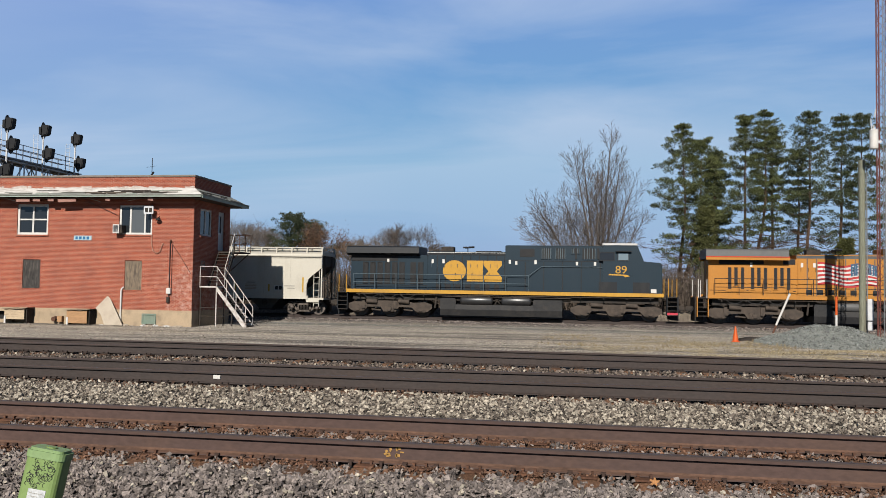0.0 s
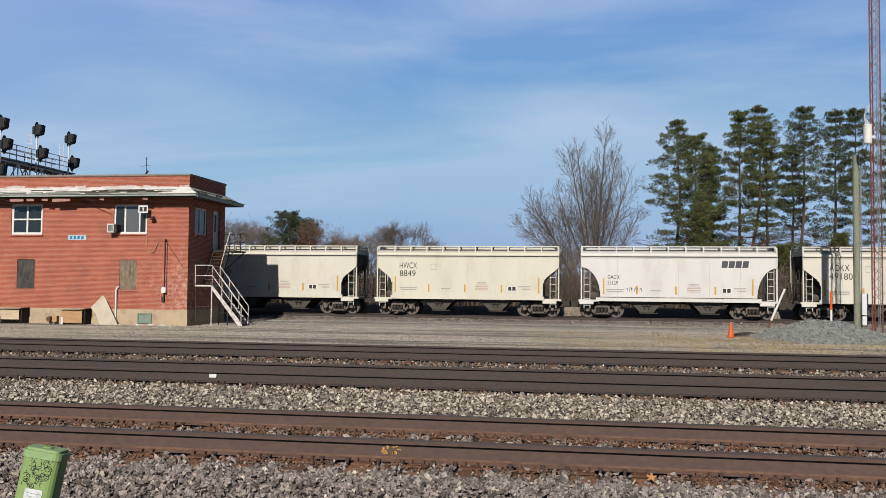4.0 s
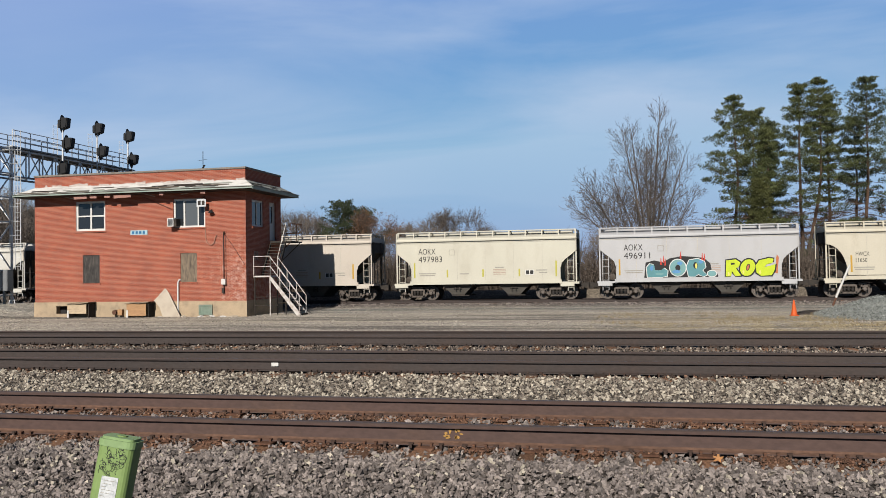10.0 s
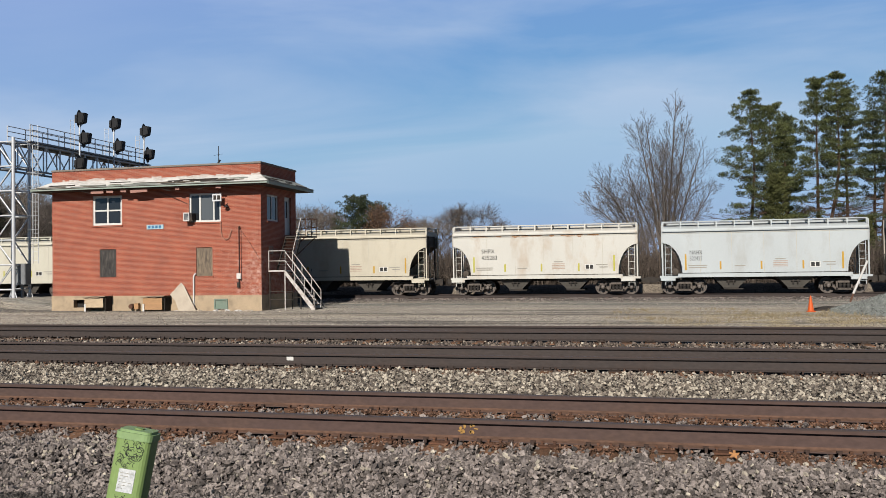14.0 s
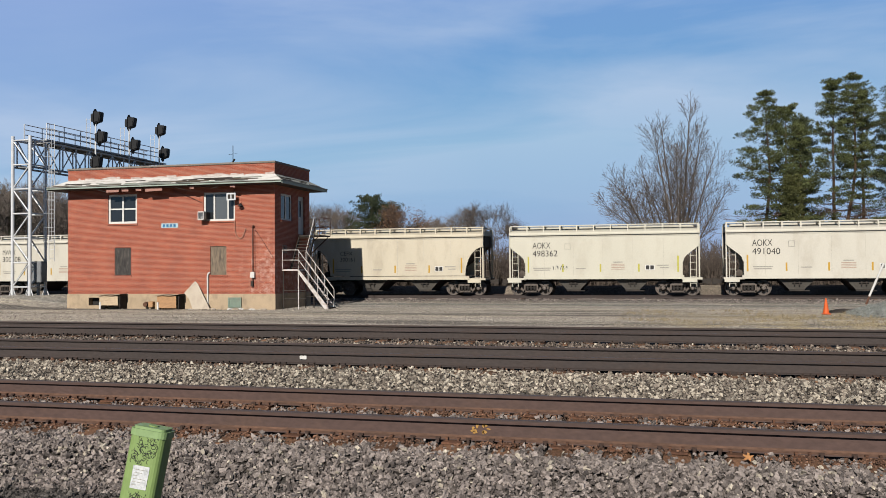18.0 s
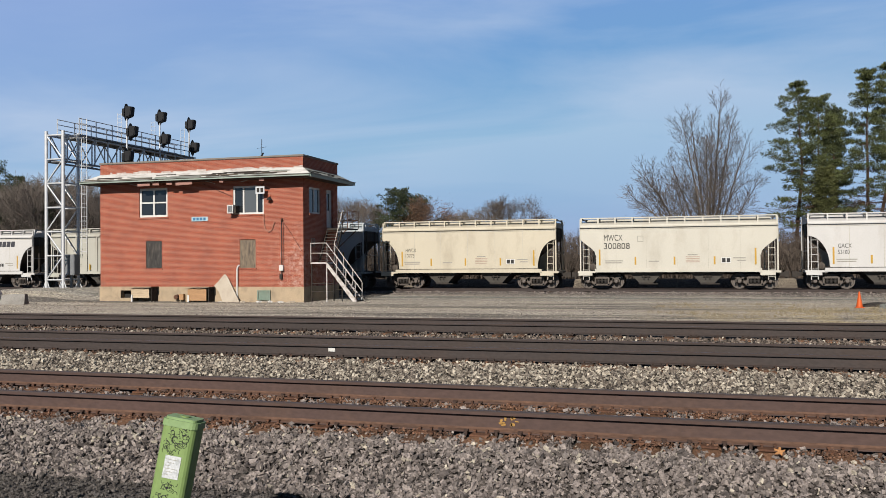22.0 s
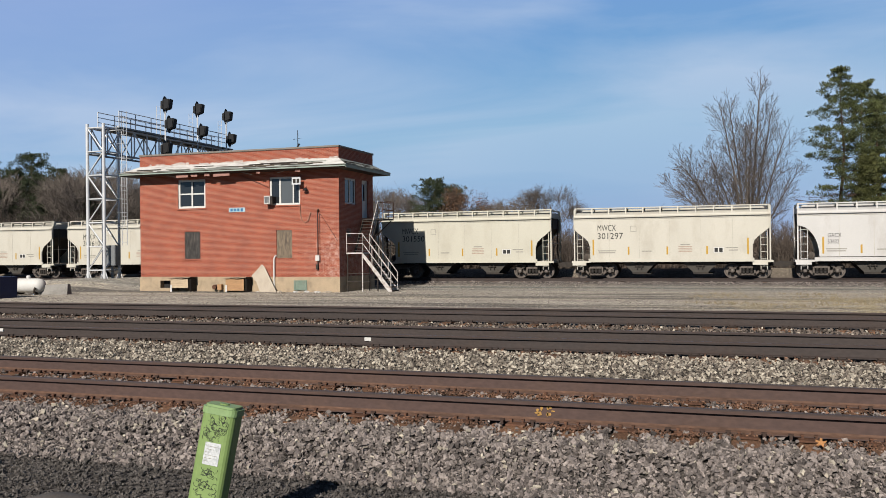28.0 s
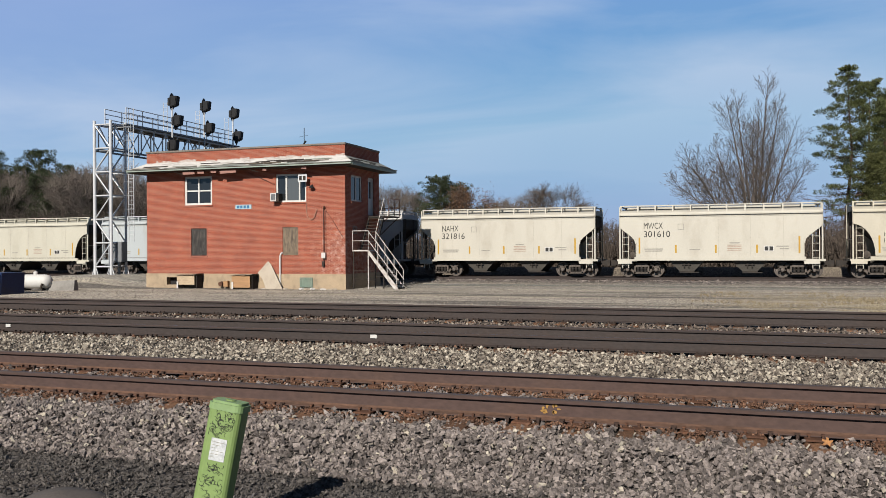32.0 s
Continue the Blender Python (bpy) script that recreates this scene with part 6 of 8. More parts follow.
def tag_scribble(car, y):
    r = random.Random(4)
    for i in range(7):
        x = -3.0 + i * 0.14
        paint_shape(car, [(x, 1.62), (x + 0.03, 1.62), (x + r.uniform(-0.1, 0.2), 1.62 + r.uniform(0.2, 0.4)), (x + 0.05, 1.8)], y - 0.003, LOGO_GREY)


def logo_block(car, y):
    """The lessor's logo as four plain slanted dark blocks."""
    for i in range(4):
        x = 2.55 + i * 0.4
        paint_shape(car, [(x, 3.1), (x + 0.34, 3.1), (x + 0.4, 3.5), (x + 0.06, 3.5)], y - 0.003, LOGO_GREY, "plain dark logo block")


def rust_streaks(car, y):
    r = random.Random(8)
    for i in range(9):
        x = -3.8 + i * 0.9 + r.uniform(-0.3, 0.3)
        paint_shape(car, blob(x, 3.68, r.uniform(0.3, 0.9), r.uniform(0.08, 0.2), i, 12, 0.3), y - 0.003, RUST_STREAK)


def ribs(car, y):
    for k in range(11):
        part("side_rib", shared("side_rib", lambda: boxed(-0.05, 0.05, -1.66, -1.582, 1.24, 3.8), DULL_GREY), None, car).location.x = -4.5 + k * 0.9
    for x in (-4.5, -2.4, -0.3, 1.6, 2.2, 3.7, 4.6):
        part("reflector", shared("reflector_rib", lambda: boxed(-0.05, 0.05, -1.672, -1.662, 1.3, 1.75), YELLOW), None, car).location.x = x
    part("patch", boxed(4.9, 5.4, -1.59, -1.584, 3.2, 3.55), WHITE, car)
    tag_outline(car, -1.62)


surf_orange = surf("graffiti_salmon", (0.6, 0.27, 0.17), (0.5, 0.2, 0.12), scale=0.7, rough=0.6, bump=0, grain=0.1)
G_EDGE = colour("graffiti_dark_edge", (0.09, 0.06, 0.045))
RUST_STREAK = colour("rust_streak", (0.42, 0.2, 0.08))
CREAM_LABEL = "cream covered hopper car with yellow reflectors and black stencils"
ORDER = [
    (-22.55, CREAM, "diag", ("AOKX", "491808"), "high", YELLOW, None, CREAM_LABEL),
    (-35.5, CAR_WHITE, "arc", ("GACX", "53129"), "small", YELLOW, lambda c, y: (logo_block(c, y), tag_scribble(c, y)), "white covered hopper car with dark logo blocks and scribbles"),
    (-48.35, CREAM_GRN, "diag", ("HWCX", "8849"), "high", YELLOW, None, CREAM_LABEL),
    (-61.2, CREAM, "diag", ("AOKX", "490940"), "high", YELLOW, None, CREAM_LABEL),
    (-74.2, CREAM, "diag", ("AOKX", "482581"), "high", YELLOW, None, CREAM_LABEL),
    (-87.35, CREAM_YEL, "arc", ("HWCX", "11650"), "small", YELLOW, None, "dusty yellowish covered hopper car with rounded ends"),
    (-100.3, GREY_WHITE, "diag", ("AOKX", "496911"), "high", YELLOW, tag_two_words, "greyish white hopper car with teal and lime graffiti along the sill"),
    (-113.2, CREAM_GRN, "diag", ("AOKX", "497983"), "high", LIME, None, "pale greenish cream covered hopper car with lime reflectors"),
    (-126.4, PINKISH, "diag", ("AOKX", "499034"), "high", YELLOW, tag_scribble, "pinkish cream covered hopper car with small scribbles"),
    (-139.4, PALE_GREY, "arc", ("NAHX", "322422"), "small", YELLOW, None, "pale blue-grey covered hopper car with rounded ends"),
    (-152.35, RUST_WHITE, "arc", ("SHPX", "435283"), "mid", LIME, rust_streaks, "white hopper car with rust streaks below the roof"),
    (-165.6, CREAM_YEL, "arc", ("TILX", "32050"), "small", YELLOW, tag_scribble, "yellowish covered hopper car with rounded ends and scribbles"),
    (-178.6, CREAM, "diag", ("AOKX", "491040"), "high", YELLOW, None, CREAM_LABEL),
    (-191.6, CREAM_GRN, "diag", ("AOKX", "498362"), "high", LIME, tag_scribble, "cream covered hopper car with lime reflectors and a scribble"),
    (-204.8, TAN, "arc", ("CEFX", "300161"), "mid", YELLOW, None, "tan covered hopper car with faded red stencils"),
    (-217.9, CAR_WHITE, "arc", ("GACX", "53100"), "small", YELLOW, logo_block, "white covered hopper car with dark logo blocks"),
    (-231, CREAM, "diag", ("MWCX", "300808"), "high", YELLOW, None, CREAM_LABEL),
    (-244, TAN, "arc", ("HWCX", "13773"), "small", YELLOW, None, "tan covered hopper car with rounded ends"),
    (-256.9, PALE_GREY, "arc", ("NAHX", "322454"), "small", YELLOW, None, "pale blue-grey covered hopper car with rounded ends"),
    (-270.2, DULL_GREY, "rib", ("GCCX", "73213"), "mid", YELLOW, ribs, "dull grey ribbed hopper car with white-outlined graffiti"),
    (-283.5, CAR_WHITE, "arc", ("GACX", "53432"), "small", YELLOW, logo_block, "white covered hopper car with dark logo blocks"),
    (-296.45, CREAM, "diag", ("MWCX", "301297"), "high", YELLOW, None, CREAM_LABEL),
    (-309.4, CREAM_GRN, "diag", ("MWCX", "301550"), "high", YELLOW, None, CREAM_LABEL),
    (-322.45, CREAM_YEL, "arc", ("HWCX", "12483"), "small", YELLOW, None, "dusty yellowish covered hopper car with rounded ends"),
    (-335.5, CREAM, "diag", ("MWCX", "301610"), "high", YELLOW, None, CREAM_LABEL),
    (-348.5, CREAM, "diag", ("NAHX", "321816"), "high", YELLOW, None, "dusty cream covered hopper car with faded sides"),
    (-361.4, CAR_WHITE, "diag", (), "high", YELLOW, tag_orange, "white hopper car covered with large orange graffiti"),
    (-374.4, PALE_GREY, "arc", (), "small", YELLOW, None, "pale grey covered hopper car with rounded ends"),
    (-387.3, CREAM_GRN, "arc", (), "small", YELLOW, None, "greenish cream covered hopper car with rounded ends"),
    (-400.2, CREAM, "diag", (), "high", YELLOW, None, CREAM_LABEL),
]
for x0, body, style, mark, ms, stripes, extra, lab in ORDER:
    hopper(x0, body, style, lab, mark, ms, stripes, extra)


# ---- the two diesel locomotives ----
NAVY = paint("navy_loco_paint", (0.0075, 0.026, 0.043), (0.035, 0.04, 0.045), amount=0.18, rough=0.45)
LOCO_YEL = paint("loco_yellow", (0.62, 0.33, 0.04), (0.25, 0.16, 0.08), amount=0.4)
ARMOUR = paint("orange_yellow_loco_paint", (0.56, 0.235, 0.035), (0.3, 0.17, 0.08), amount=0.3)
LOCO_GREY = paint("loco_roof_grey", (0.13, 0.13, 0.13), (0.07, 0.065, 0.06), amount=0.5)
NAVY_ROOF = paint("sooty_navy", (0.01, 0.013, 0.017), (0.05, 0.045, 0.04), amount=0.4)
NAVY_RAIL = colour("navy_rail_paint", (0.1, 0.14, 0.165))
RED_LINE = colour("red_stripe", (0.6, 0.06, 0.02))
TANK = surf("dusty_black_tank", (0.03, 0.03, 0.032), (0.05, 0.048, 0.046), scale=2, fine=25, rough=0.75, bump=0.05, dirt=(0.1, 0.085, 0.07))
RESERVOIR = surf("glossy_black_reservoir", (0.03, 0.03, 0.032), (0.05, 0.048, 0.046), scale=2, fine=25, spec=0.5, rough=0.35, bump=0.03)
DUSTY_TRUCK = surf("dusty_loco_truck", (0.11, 0.084, 0.066), (0.045, 0.037, 0.031), scale=4, fine=35, bump=0.25, dirt=(0.03, 0.027, 0.025), dirt_scale=2.5, dirt_amount=0.8)
CAB_GLASS = glass_dark("cab_glass", (0.1, 0.13, 0.15))


def loco_truck_mesh():
    bm = bmesh.new()
    o = [(-2.75, 0.55), (-2.75, 0.8), (-2.3, 0.95), (-1.5, 0.9), (-1.1, 1.02), (1.1, 1.02), (1.5, 0.9), (2.3, 0.95), (2.75, 0.8), (2.75, 0.55), (2.45, 0.35), (1.7, 0.35), (1.45, 0.6), (0.6, 0.62), (0.4, 0.32),
         (-0.4, 0.32), (-0.6, 0.62), (-1.45, 0.6), (-1.7, 0.35), (-2.45, 0.35)]
    prism(bm, o, -1.25, -1.08)
    for x in (-2.05, 0, 2.05):
        box(bm, x - 0.32, x + 0.32, -1.36, -1.25, 0.3, 0.72, bevel=0.04)
        rod(bm, (x, -1.42, 0.52), (x, -1.3, 0.52), 0.16, n=14)
    for x in (-1.05, 1.05):
        rod(bm, (x - 0.45, -1.34, 0.98), (x + 0.25, -1.34, 0.95), 0.13, n=10)
        box(bm, x - 0.75, x - 0.55, -1.38, -1.2, 0.5, 1.0)
        rod(bm, (x - 0.1, -1.32, 0.45), (x + 0.5, -1.32, 0.4), 0.05)
    return bm


def loco_truck(parent, x, x0):
    t = part("loco_bogie", shared("loco_bolster", lambda: boxed(-1.2, 1.2, -1.0, 1.0, 0.6, 1.05), SOOT_AND_SHADE), None, parent, "dusty six-wheel locomotive bogie")
    t.location = (x, 0, 0)
    me = shared("loco_side_frame", loco_truck_mesh, DUSTY_TRUCK)
    part("side_frame", me, None, t)
    part("side_frame", me, None, t).rotation_euler = (0, 0, math.pi)
    for dx in (-2.05, 0, 2.05):
        w = part("wheelset", shared("loco_wheelset", lambda: wheelset_mesh(0.533), WHEEL), None, t)
        w.location = (dx, 0, 0.533)
        WHEELSETS.append((w, 0.533, x0))


def panel(parent, name, x0, x1, z0, z1, y, m, d=0.02, label=""):
    return part(name, boxed(x0, x1, y - d, y, z0, z1, bevel=min(0.008, d * 0.4)), m, parent, label)


def grille(parent, x0, x1, z0, z1, y, frame_m, slat_m, n=6, vertical=True):
    g = part("grille", holed(bmesh.new(), x0, x1, z0, z1, [(x0 + 0.05, x1 - 0.05, z0 + 0.05, z1 - 0.05)], y - 0.04, y), frame_m, parent)
    part("mesh_screen", boxed(x0 + 0.04, x1 - 0.04, y - 0.012, y - 0.002, z0 + 0.04, z1 - 0.04), BLACK, g)
    for k in range(n):
        t = (k + 0.5) / n
        if vertical:
            x = x0 + (x1 - x0) * t
            part("slat", boxed(x - 0.02, x + 0.02, y - 0.03, y - 0.014, z0 + 0.05, z1 - 0.05), slat_m, g)
        else:
            z = z0 + (z1 - z0) * t
            part("slat", boxed(x0 + 0.05, x1 - 0.05, y - 0.03, y - 0.014, z - 0.012, z + 0.012), slat_m, g)
    return g


def locomotive(x0, kind):
    navy = kind == "navy"
    body, roofm, trim = (NAVY, NAVY_ROOF, LOCO_YEL) if navy else (ARMOUR, LOCO_GREY, ARMOUR)
    lo = thing("locomotive", x0, TRAIN_Y, TRAIN_Z, "dark navy diesel locomotive with yellow sill and number 89" if navy else "orange-yellow diesel locomotive with grey roof and painted flag", "locomotive", "locomotives of the train")
    part("deck", boxed(-10.0, 9.75, -1.56, 1.56, 1.5, 1.62), SOOT_AND_SHADE, lo)
    part("underframe", boxed(-9.7, 9.5, -1.2, 1.2, 1.1, 1.5), SOOT_AND_SHADE, lo)
    for s in (-1, 1):
        part("sill_stripe", boxed(-10.02, 9.77, s * 1.6 - 0.03, s * 1.6 + 0.03, 1.52, 1.74), trim, lo, "yellow painted side sill")
    gapm = BLACK if navy else LOCO_GREY
    hood = part("engine_hood", boxed(-4.85, 0.12, -1.05, 1.05, 1.62, 4.2, bevel=0.06), body, lo)
    rear = part("radiator_cab", boxed(-9.9, -4.85, -1.05, 1.05, 1.62, 3.95, bevel=0.04), body, lo)
    part("radiator_wing", prism(bmesh.new(), [(-1.55, 4.05), (-1.5, 4.42), (-1.3, 4.5), (1.3, 4.5), (1.5, 4.42), (1.55, 4.05), (1.1, 3.92), (-1.1, 3.92)], -10.1, -5.35, "x"), roofm, rear, "dark overhanging radiator wing")
    aux = part("auxiliary_cab", boxed(0.12, 6.15, -1.3, 1.3, 1.62, 4.62, bevel=0.05), body, lo)
    cab = part("cab", prism(bmesh.new(), [(6.15, 1.62), (6.15, 4.66), (8.2, 4.66), (8.6, 3.68), (9.6, 3.6), (9.68, 3.4), (9.68, 1.62)], -1.5, 1.5), body, lo)
    part("cab_roof", boxed(6.1, 8.22, -1.52, 1.52, 4.66, 4.78, bevel=0.03), WHITE if navy else LOCO_GREY, cab, "pale cab roof" if navy else "")
    for x0w, x1w in ((5.9, 6.85), (7.02, 7.72)):
        w = part("window", holed(bmesh.new(), x0w, x1w, 3.7, 4.25, [(x0w + 0.05, x1w - 0.05, 3.75, 4.2)], -1.53, -1.5), NAVY_ROOF if navy else SOOT_AND_SHADE, cab)
        part("pane", boxed(x0w + 0.04, x1w - 0.04, -1.512, -1.502, 3.74, 4.21), CAB_GLASS if x0w > 7 else GLASS, w)
    for y in (-1.1, 0.15):
        b = bmesh.new()
        vs = [b.verts.new(p) for p in ((8.27, y, 4.5), (8.27, y + 0.95, 4.5), (8.58, y + 0.95, 3.78), (8.58, y, 3.78))]
        b.faces.new(vs)
        bmesh.ops.translate(b, verts=b.verts, vec=(0.02, 0, 0.01))
        part("windscreen", b, GLASS, cab)
    part("headlight", rods(((9.66, -0.2, 3.2), (9.74, -0.2, 3.2), 0.12), ((9.66, 0.2, 3.2), (9.74, 0.2, 3.2), 0.12), n=12), GALV, cab)
    part("sun_visor", boxed(6.9, 7.85, -1.72, -1.51, 4.27, 4.31), NAVY_ROOF if navy else LOCO_GREY, cab)
    for k, x in enumerate((5.9, 8.0)):
        panel(cab, "nose_locker", x if k == 0 else 7.95, x + 1.1 if k == 0 else 8.95, 1.7, 2.4, -1.5, NAVY_ROOF if navy else body, 0.015)
    # rear radiator doors and screens
    railm0 = NAVY_RAIL if navy else SOOT_AND_SHADE
    Y = -1.055
    if navy:
        for k in range(8):
            x = -9.1 + k * 0.48 + (0.25 if k > 5 else 0)
            grille(rear, x, x + 0.36, 2.1, 3.5, Y, gapm, BLACK, 2)
        panel(rear, "intake_screen", -9.85, -6.8, 3.55, 3.92, Y, BLACK)
    else:
        for k in range(3):
            gx = -8.9 + k * 1.32
            grp = panel(rear, "radiator_door", gx, gx + 1.2, 1.95, 3.55, Y, body, 0.015)
            for u, z0 in ((0.08, 2.05), (0.44, 2.25), (0.82, 2.05)):
                grille(grp, gx + u, gx + u + 0.3, z0, 3.45, Y - 0.015, body, SOOT_AND_SHADE, 2)
        panel(rear, "intake_screen", -9.3, -6.7, 3.6, 3.94, Y, BLACK)
        panel(rear, "intake_screen", -5.6, -4.9, 3.6, 3.94, Y, BLACK)
        for s in (-1, 1):
            part("roof_stripe", boxed(-10.12, -5.3, s * 1.53 - 0.03, s * 1.53 + 0.03, 4.0, 4.06), RED_LINE, rear)
            part("wing_side", boxed(-10.1, -5.3, s * 1.5 - 0.05, s * 1.5 + 0.05, 3.84, 3.99), ARMOUR, rear)
    for k in range(9):
        x = -4.75 + k * 0.54
        panel(hood, "door_gap", x + 0.49, x + 0.54, 1.75, 3.95, Y, gapm, 0.012)
        panel(hood, "engine_door", x, x + 0.485, 1.75, 3.95, Y, body, 0.03)
        part("door_hinge", boxed(x + 0.46, x + 0.51, Y - 0.05, Y - 0.03, 2.1, 2.2), gapm, hood)
        if k % 2:
            part("door_latch", boxed(x + 0.04, x + 0.09, Y - 0.045, Y - 0.018, 2.7, 2.85), SOOT_AND_SHADE, hood)
    for x in (-7.5, -4.6, -3.9, 0.35, 1.95):
        panel(lo, "warning_decal", x, x + 0.14, 3.45, 3.7, -1.337 if x > 0.2 else Y - 0.032, WHITE, 0.006)
    # sooty upper band, long shut line and grab irons along the hood; pipes and cables hang under the sill
    part("hood_top_band", boxed(-4.83, 0.1, -1.066, -1.052, 3.98, 4.14), NAVY_ROOF if navy else LOCO_GREY, hood)
    part("shut_line", boxed(-9.85, -4.87, -1.062, -1.052, 2.0, 2.03), BLACK, rear)
    part("shut_line", boxed(0.16, 6.1, -1.311, -1.302, 3.64, 3.67), BLACK, aux)
    for k in range(12):
        x = -4.6 + k * 0.42
        part("grab_iron", rods(((x, -1.12, 3.2), (x, -1.12, 3.42), 0.012), n=5), railm0, hood)
    for k in range(7):
        x = -4.3 + k * 0.62
        part("louvre", boxed(x, x + 0.34, -1.096, -1.084, 1.82, 2.12), BLACK, hood)
    part("sill_pipe", rods(((-9.4, -1.5, 1.44), (9.2, -1.5, 1.44), 0.03)), DUSTY_TRUCK, lo)
    part("sill_pipe", rods(((-3.8, -1.46, 1.36), (4.2, -1.46, 1.34), 0.022)), DUSTY_TRUCK, lo)
    for k in range(14):
        x = -9.2 + k * 1.4
        part("sill_bracket", boxed(x - 0.03, x + 0.03, -1.54, -1.4, 1.32, 1.5), SOOT_AND_SHADE, lo)
    for x in (4.45, 4.9, 5.35, 5.8):
        part("cooling_fin", boxed(x, x + 0.12, -1.36, -1.304, 3.8, 4.46), BLACK, aux)
    part("exhaust_stack", boxed(-4.1, -3.3, -0.4, 0.4, 4.2, 4.55, bevel=0.03), SOOT_AND_SHADE, hood)
    part("air_horn", rods(((-2.7, -0.3, 4.5), (-2.1, -0.3, 4.52), 0.05), ((-2.6, 0, 4.5), (-2.0, 0, 4.55), 0.06), ((-2.4, -0.15, 4.2), (-2.4, -0.15, 4.5), 0.03)), BLACK, hood)
    part("roof_hatch", boxed(-1.8, -0.2, -0.7, 0.7, 4.18, 4.27, bevel=0.02), roofm, hood)
    part("rail_line", boxed(-4.9, 0.1, -1.09, -1.06, 4.12, 4.15), WHITE if navy else roofm, hood)
    YA = -1.305
    panel(aux, "louvre", 1.05, 1.95, 3.9, 4.4, YA, BLACK)
    for xa, xb in ((2.35, 3.0), (3.2, 3.9), (4.2, 4.75), (4.95, 5.75)):
        grille(aux, xa, xb, 3.75 if xb - xa > 0.6 else 4.1, 4.5, YA, body, NAVY_RAIL if navy else SOOT_AND_SHADE, 5)
    for k in range(5):
        x = 0.3 + k * 1.15
        panel(aux, "door_gap", x + 1.06, x + 1.11, 1.75, 3.6, YA, gapm, 0.012)
        panel(aux, "equipment_door", x, x + 1.05, 1.75, 3.6, YA, body, 0.03)
    for k, x in enumerate((0.75, 4.5, 5.6)):
        panel(aux, "warning_decal", x, x + 0.14, 3.4, 3.62, YA - 0.032, WHITE, 0.006)
    # walkway rails
    posts = [-9.6, -8.2, -6.8, -5.4, -4.0, -2.6, -1.2, 0.2, 1.6]
    railm = NAVY_RAIL if navy else SOOT_AND_SHADE
    for s in (-1, 1):
        for x in posts:
            part("rail_post", rods(((x, s * 1.55, 1.62), (x, s * 1.55, 2.72), 0.02), n=6), railm, lo)
        for z in (2.2, 2.72):
            part("handrail", rods(((-9.6, s * 1.55, z), (1.6, s * 1.55, z), 0.02), n=6), railm, lo)
        part("handrail", rods(((1.6, s * 1.55, 2.72), (2.4, s * 1.38, 3.3), 0.02), n=6), railm, lo)
        part("handrail", rods(((2.4, s * 1.38, 3.3), (6.1, s * 1.38, 3.3), 0.02), n=6), railm, lo)
        for xe in (-1, 1):
            for dx in (10.05, 10.55):
                part("end_rail", rods(((xe * dx, s * 1.5, 1.5), (xe * dx, s * 1.5, 2.65), 0.024), n=6), LOCO_YEL if navy else WHITE, lo)
            for k in range(5):
                part("step", boxed(xe * 10.0, xe * 10.6, s * 1.55, s * 1.15, 0.42 + k * 0.27, 0.46 + k * 0.27), SOOT_AND_SHADE, lo)
            part("step_side", boxed(xe * 10.58, xe * 10.64, s * 1.55, s * 1.1, 0.4, 1.6), NAVY_ROOF if navy else ARMOUR, lo)
            part("step_side", boxed(xe * 9.95, xe * 10.0, s * 1.55, s * 1.1, 0.4, 1.6), NAVY_ROOF if navy else ARMOUR, lo)
    for xe in (-1, 1):
        part("end_platform", boxed(xe * 9.75, xe * 10.7, -1.1, 1.1, 1.45, 1.56), SOOT_AND_SHADE, lo)
        part("pilot", prism(bmesh.new(), [(xe * 10.2, 0.15), (xe * 10.7, 0.1), (xe * 10.7, 1.45), (xe * 10.2, 1.45)], -1.05, 1.05), NAVY_ROOF if navy else SOOT_AND_SHADE, lo)
        part("coupler", boxed(xe * 10.5, xe * 11.15, -0.15, 0.15, 0.7, 1.0, bevel=0.03), SOOT_AND_SHADE, lo)
        for y in (-0.6, -0.4, 0.5):
            part("air_hose", tube(bmesh.new(), [(xe * 10.72, y, 0.9), (xe * 10.9, y, 0.55), (xe * 11.05, y, 0.6)], 0.03), BLACK, lo)
    part("reflector", boxed(9.98, 10.6, -1.57, -1.555, 0.46, 0.6), colour("red_reflector", (0.6, 0.05, 0.08)), lo)
    # fuel tank, reservoirs and bogies
    tank = part("fuel_tank", prism(bmesh.new(), [(-1.5, 0.55), (-1.35, 0.16), (1.35, 0.16), (1.5, 0.55), (1.4, 0.85), (0.8, 0.9), (0.8, 1.25), (-0.8, 1.25), (-0.8, 0.9), (-1.4, 0.85)], -3.95, 3.7, "x"), TANK, lo, "dusty black fuel tank")
    part("tank_end", boxed(-3.95, -2.95, -1.5, 1.5, 0.5, 1.25, bevel=0.05), TANK, tank)
    part("tank_end", boxed(1.9, 3.7, -1.5, 1.5, 0.5, 1.22, bevel=0.05), TANK, tank)
    for xa, xb in ((-2.7, -0.6), (-0.1, 1.8)):
        b = lathe(bmesh.new(), [(0.05, xa), (0.24, xa + 0.05), (0.3, xa + 0.15), (0.3, xb - 0.15), (0.24, xb - 0.05), (0.05, xb)], 16, "x")
        bmesh.ops.translate(b, verts=b.verts, vec=(0, -1.25, 1.12))
        part("air_tank", b, RESERVOIR if navy else LOCO_GREY, lo, smooth=True)
    part("pipework", rods(((-0.5, -1.2, 0.9), (-0.25, -1.3, 1.3), 0.04), ((-0.5, -1.3, 1.3), (-0.2, -1.2, 0.95), 0.04), ((-4.2, -1.3, 1.4), (-4.3, -1.3, 0.6), 0.06)), SOOT_AND_SHADE, lo)
    for k in range(3):
        x = -9.0 + k * 1.2
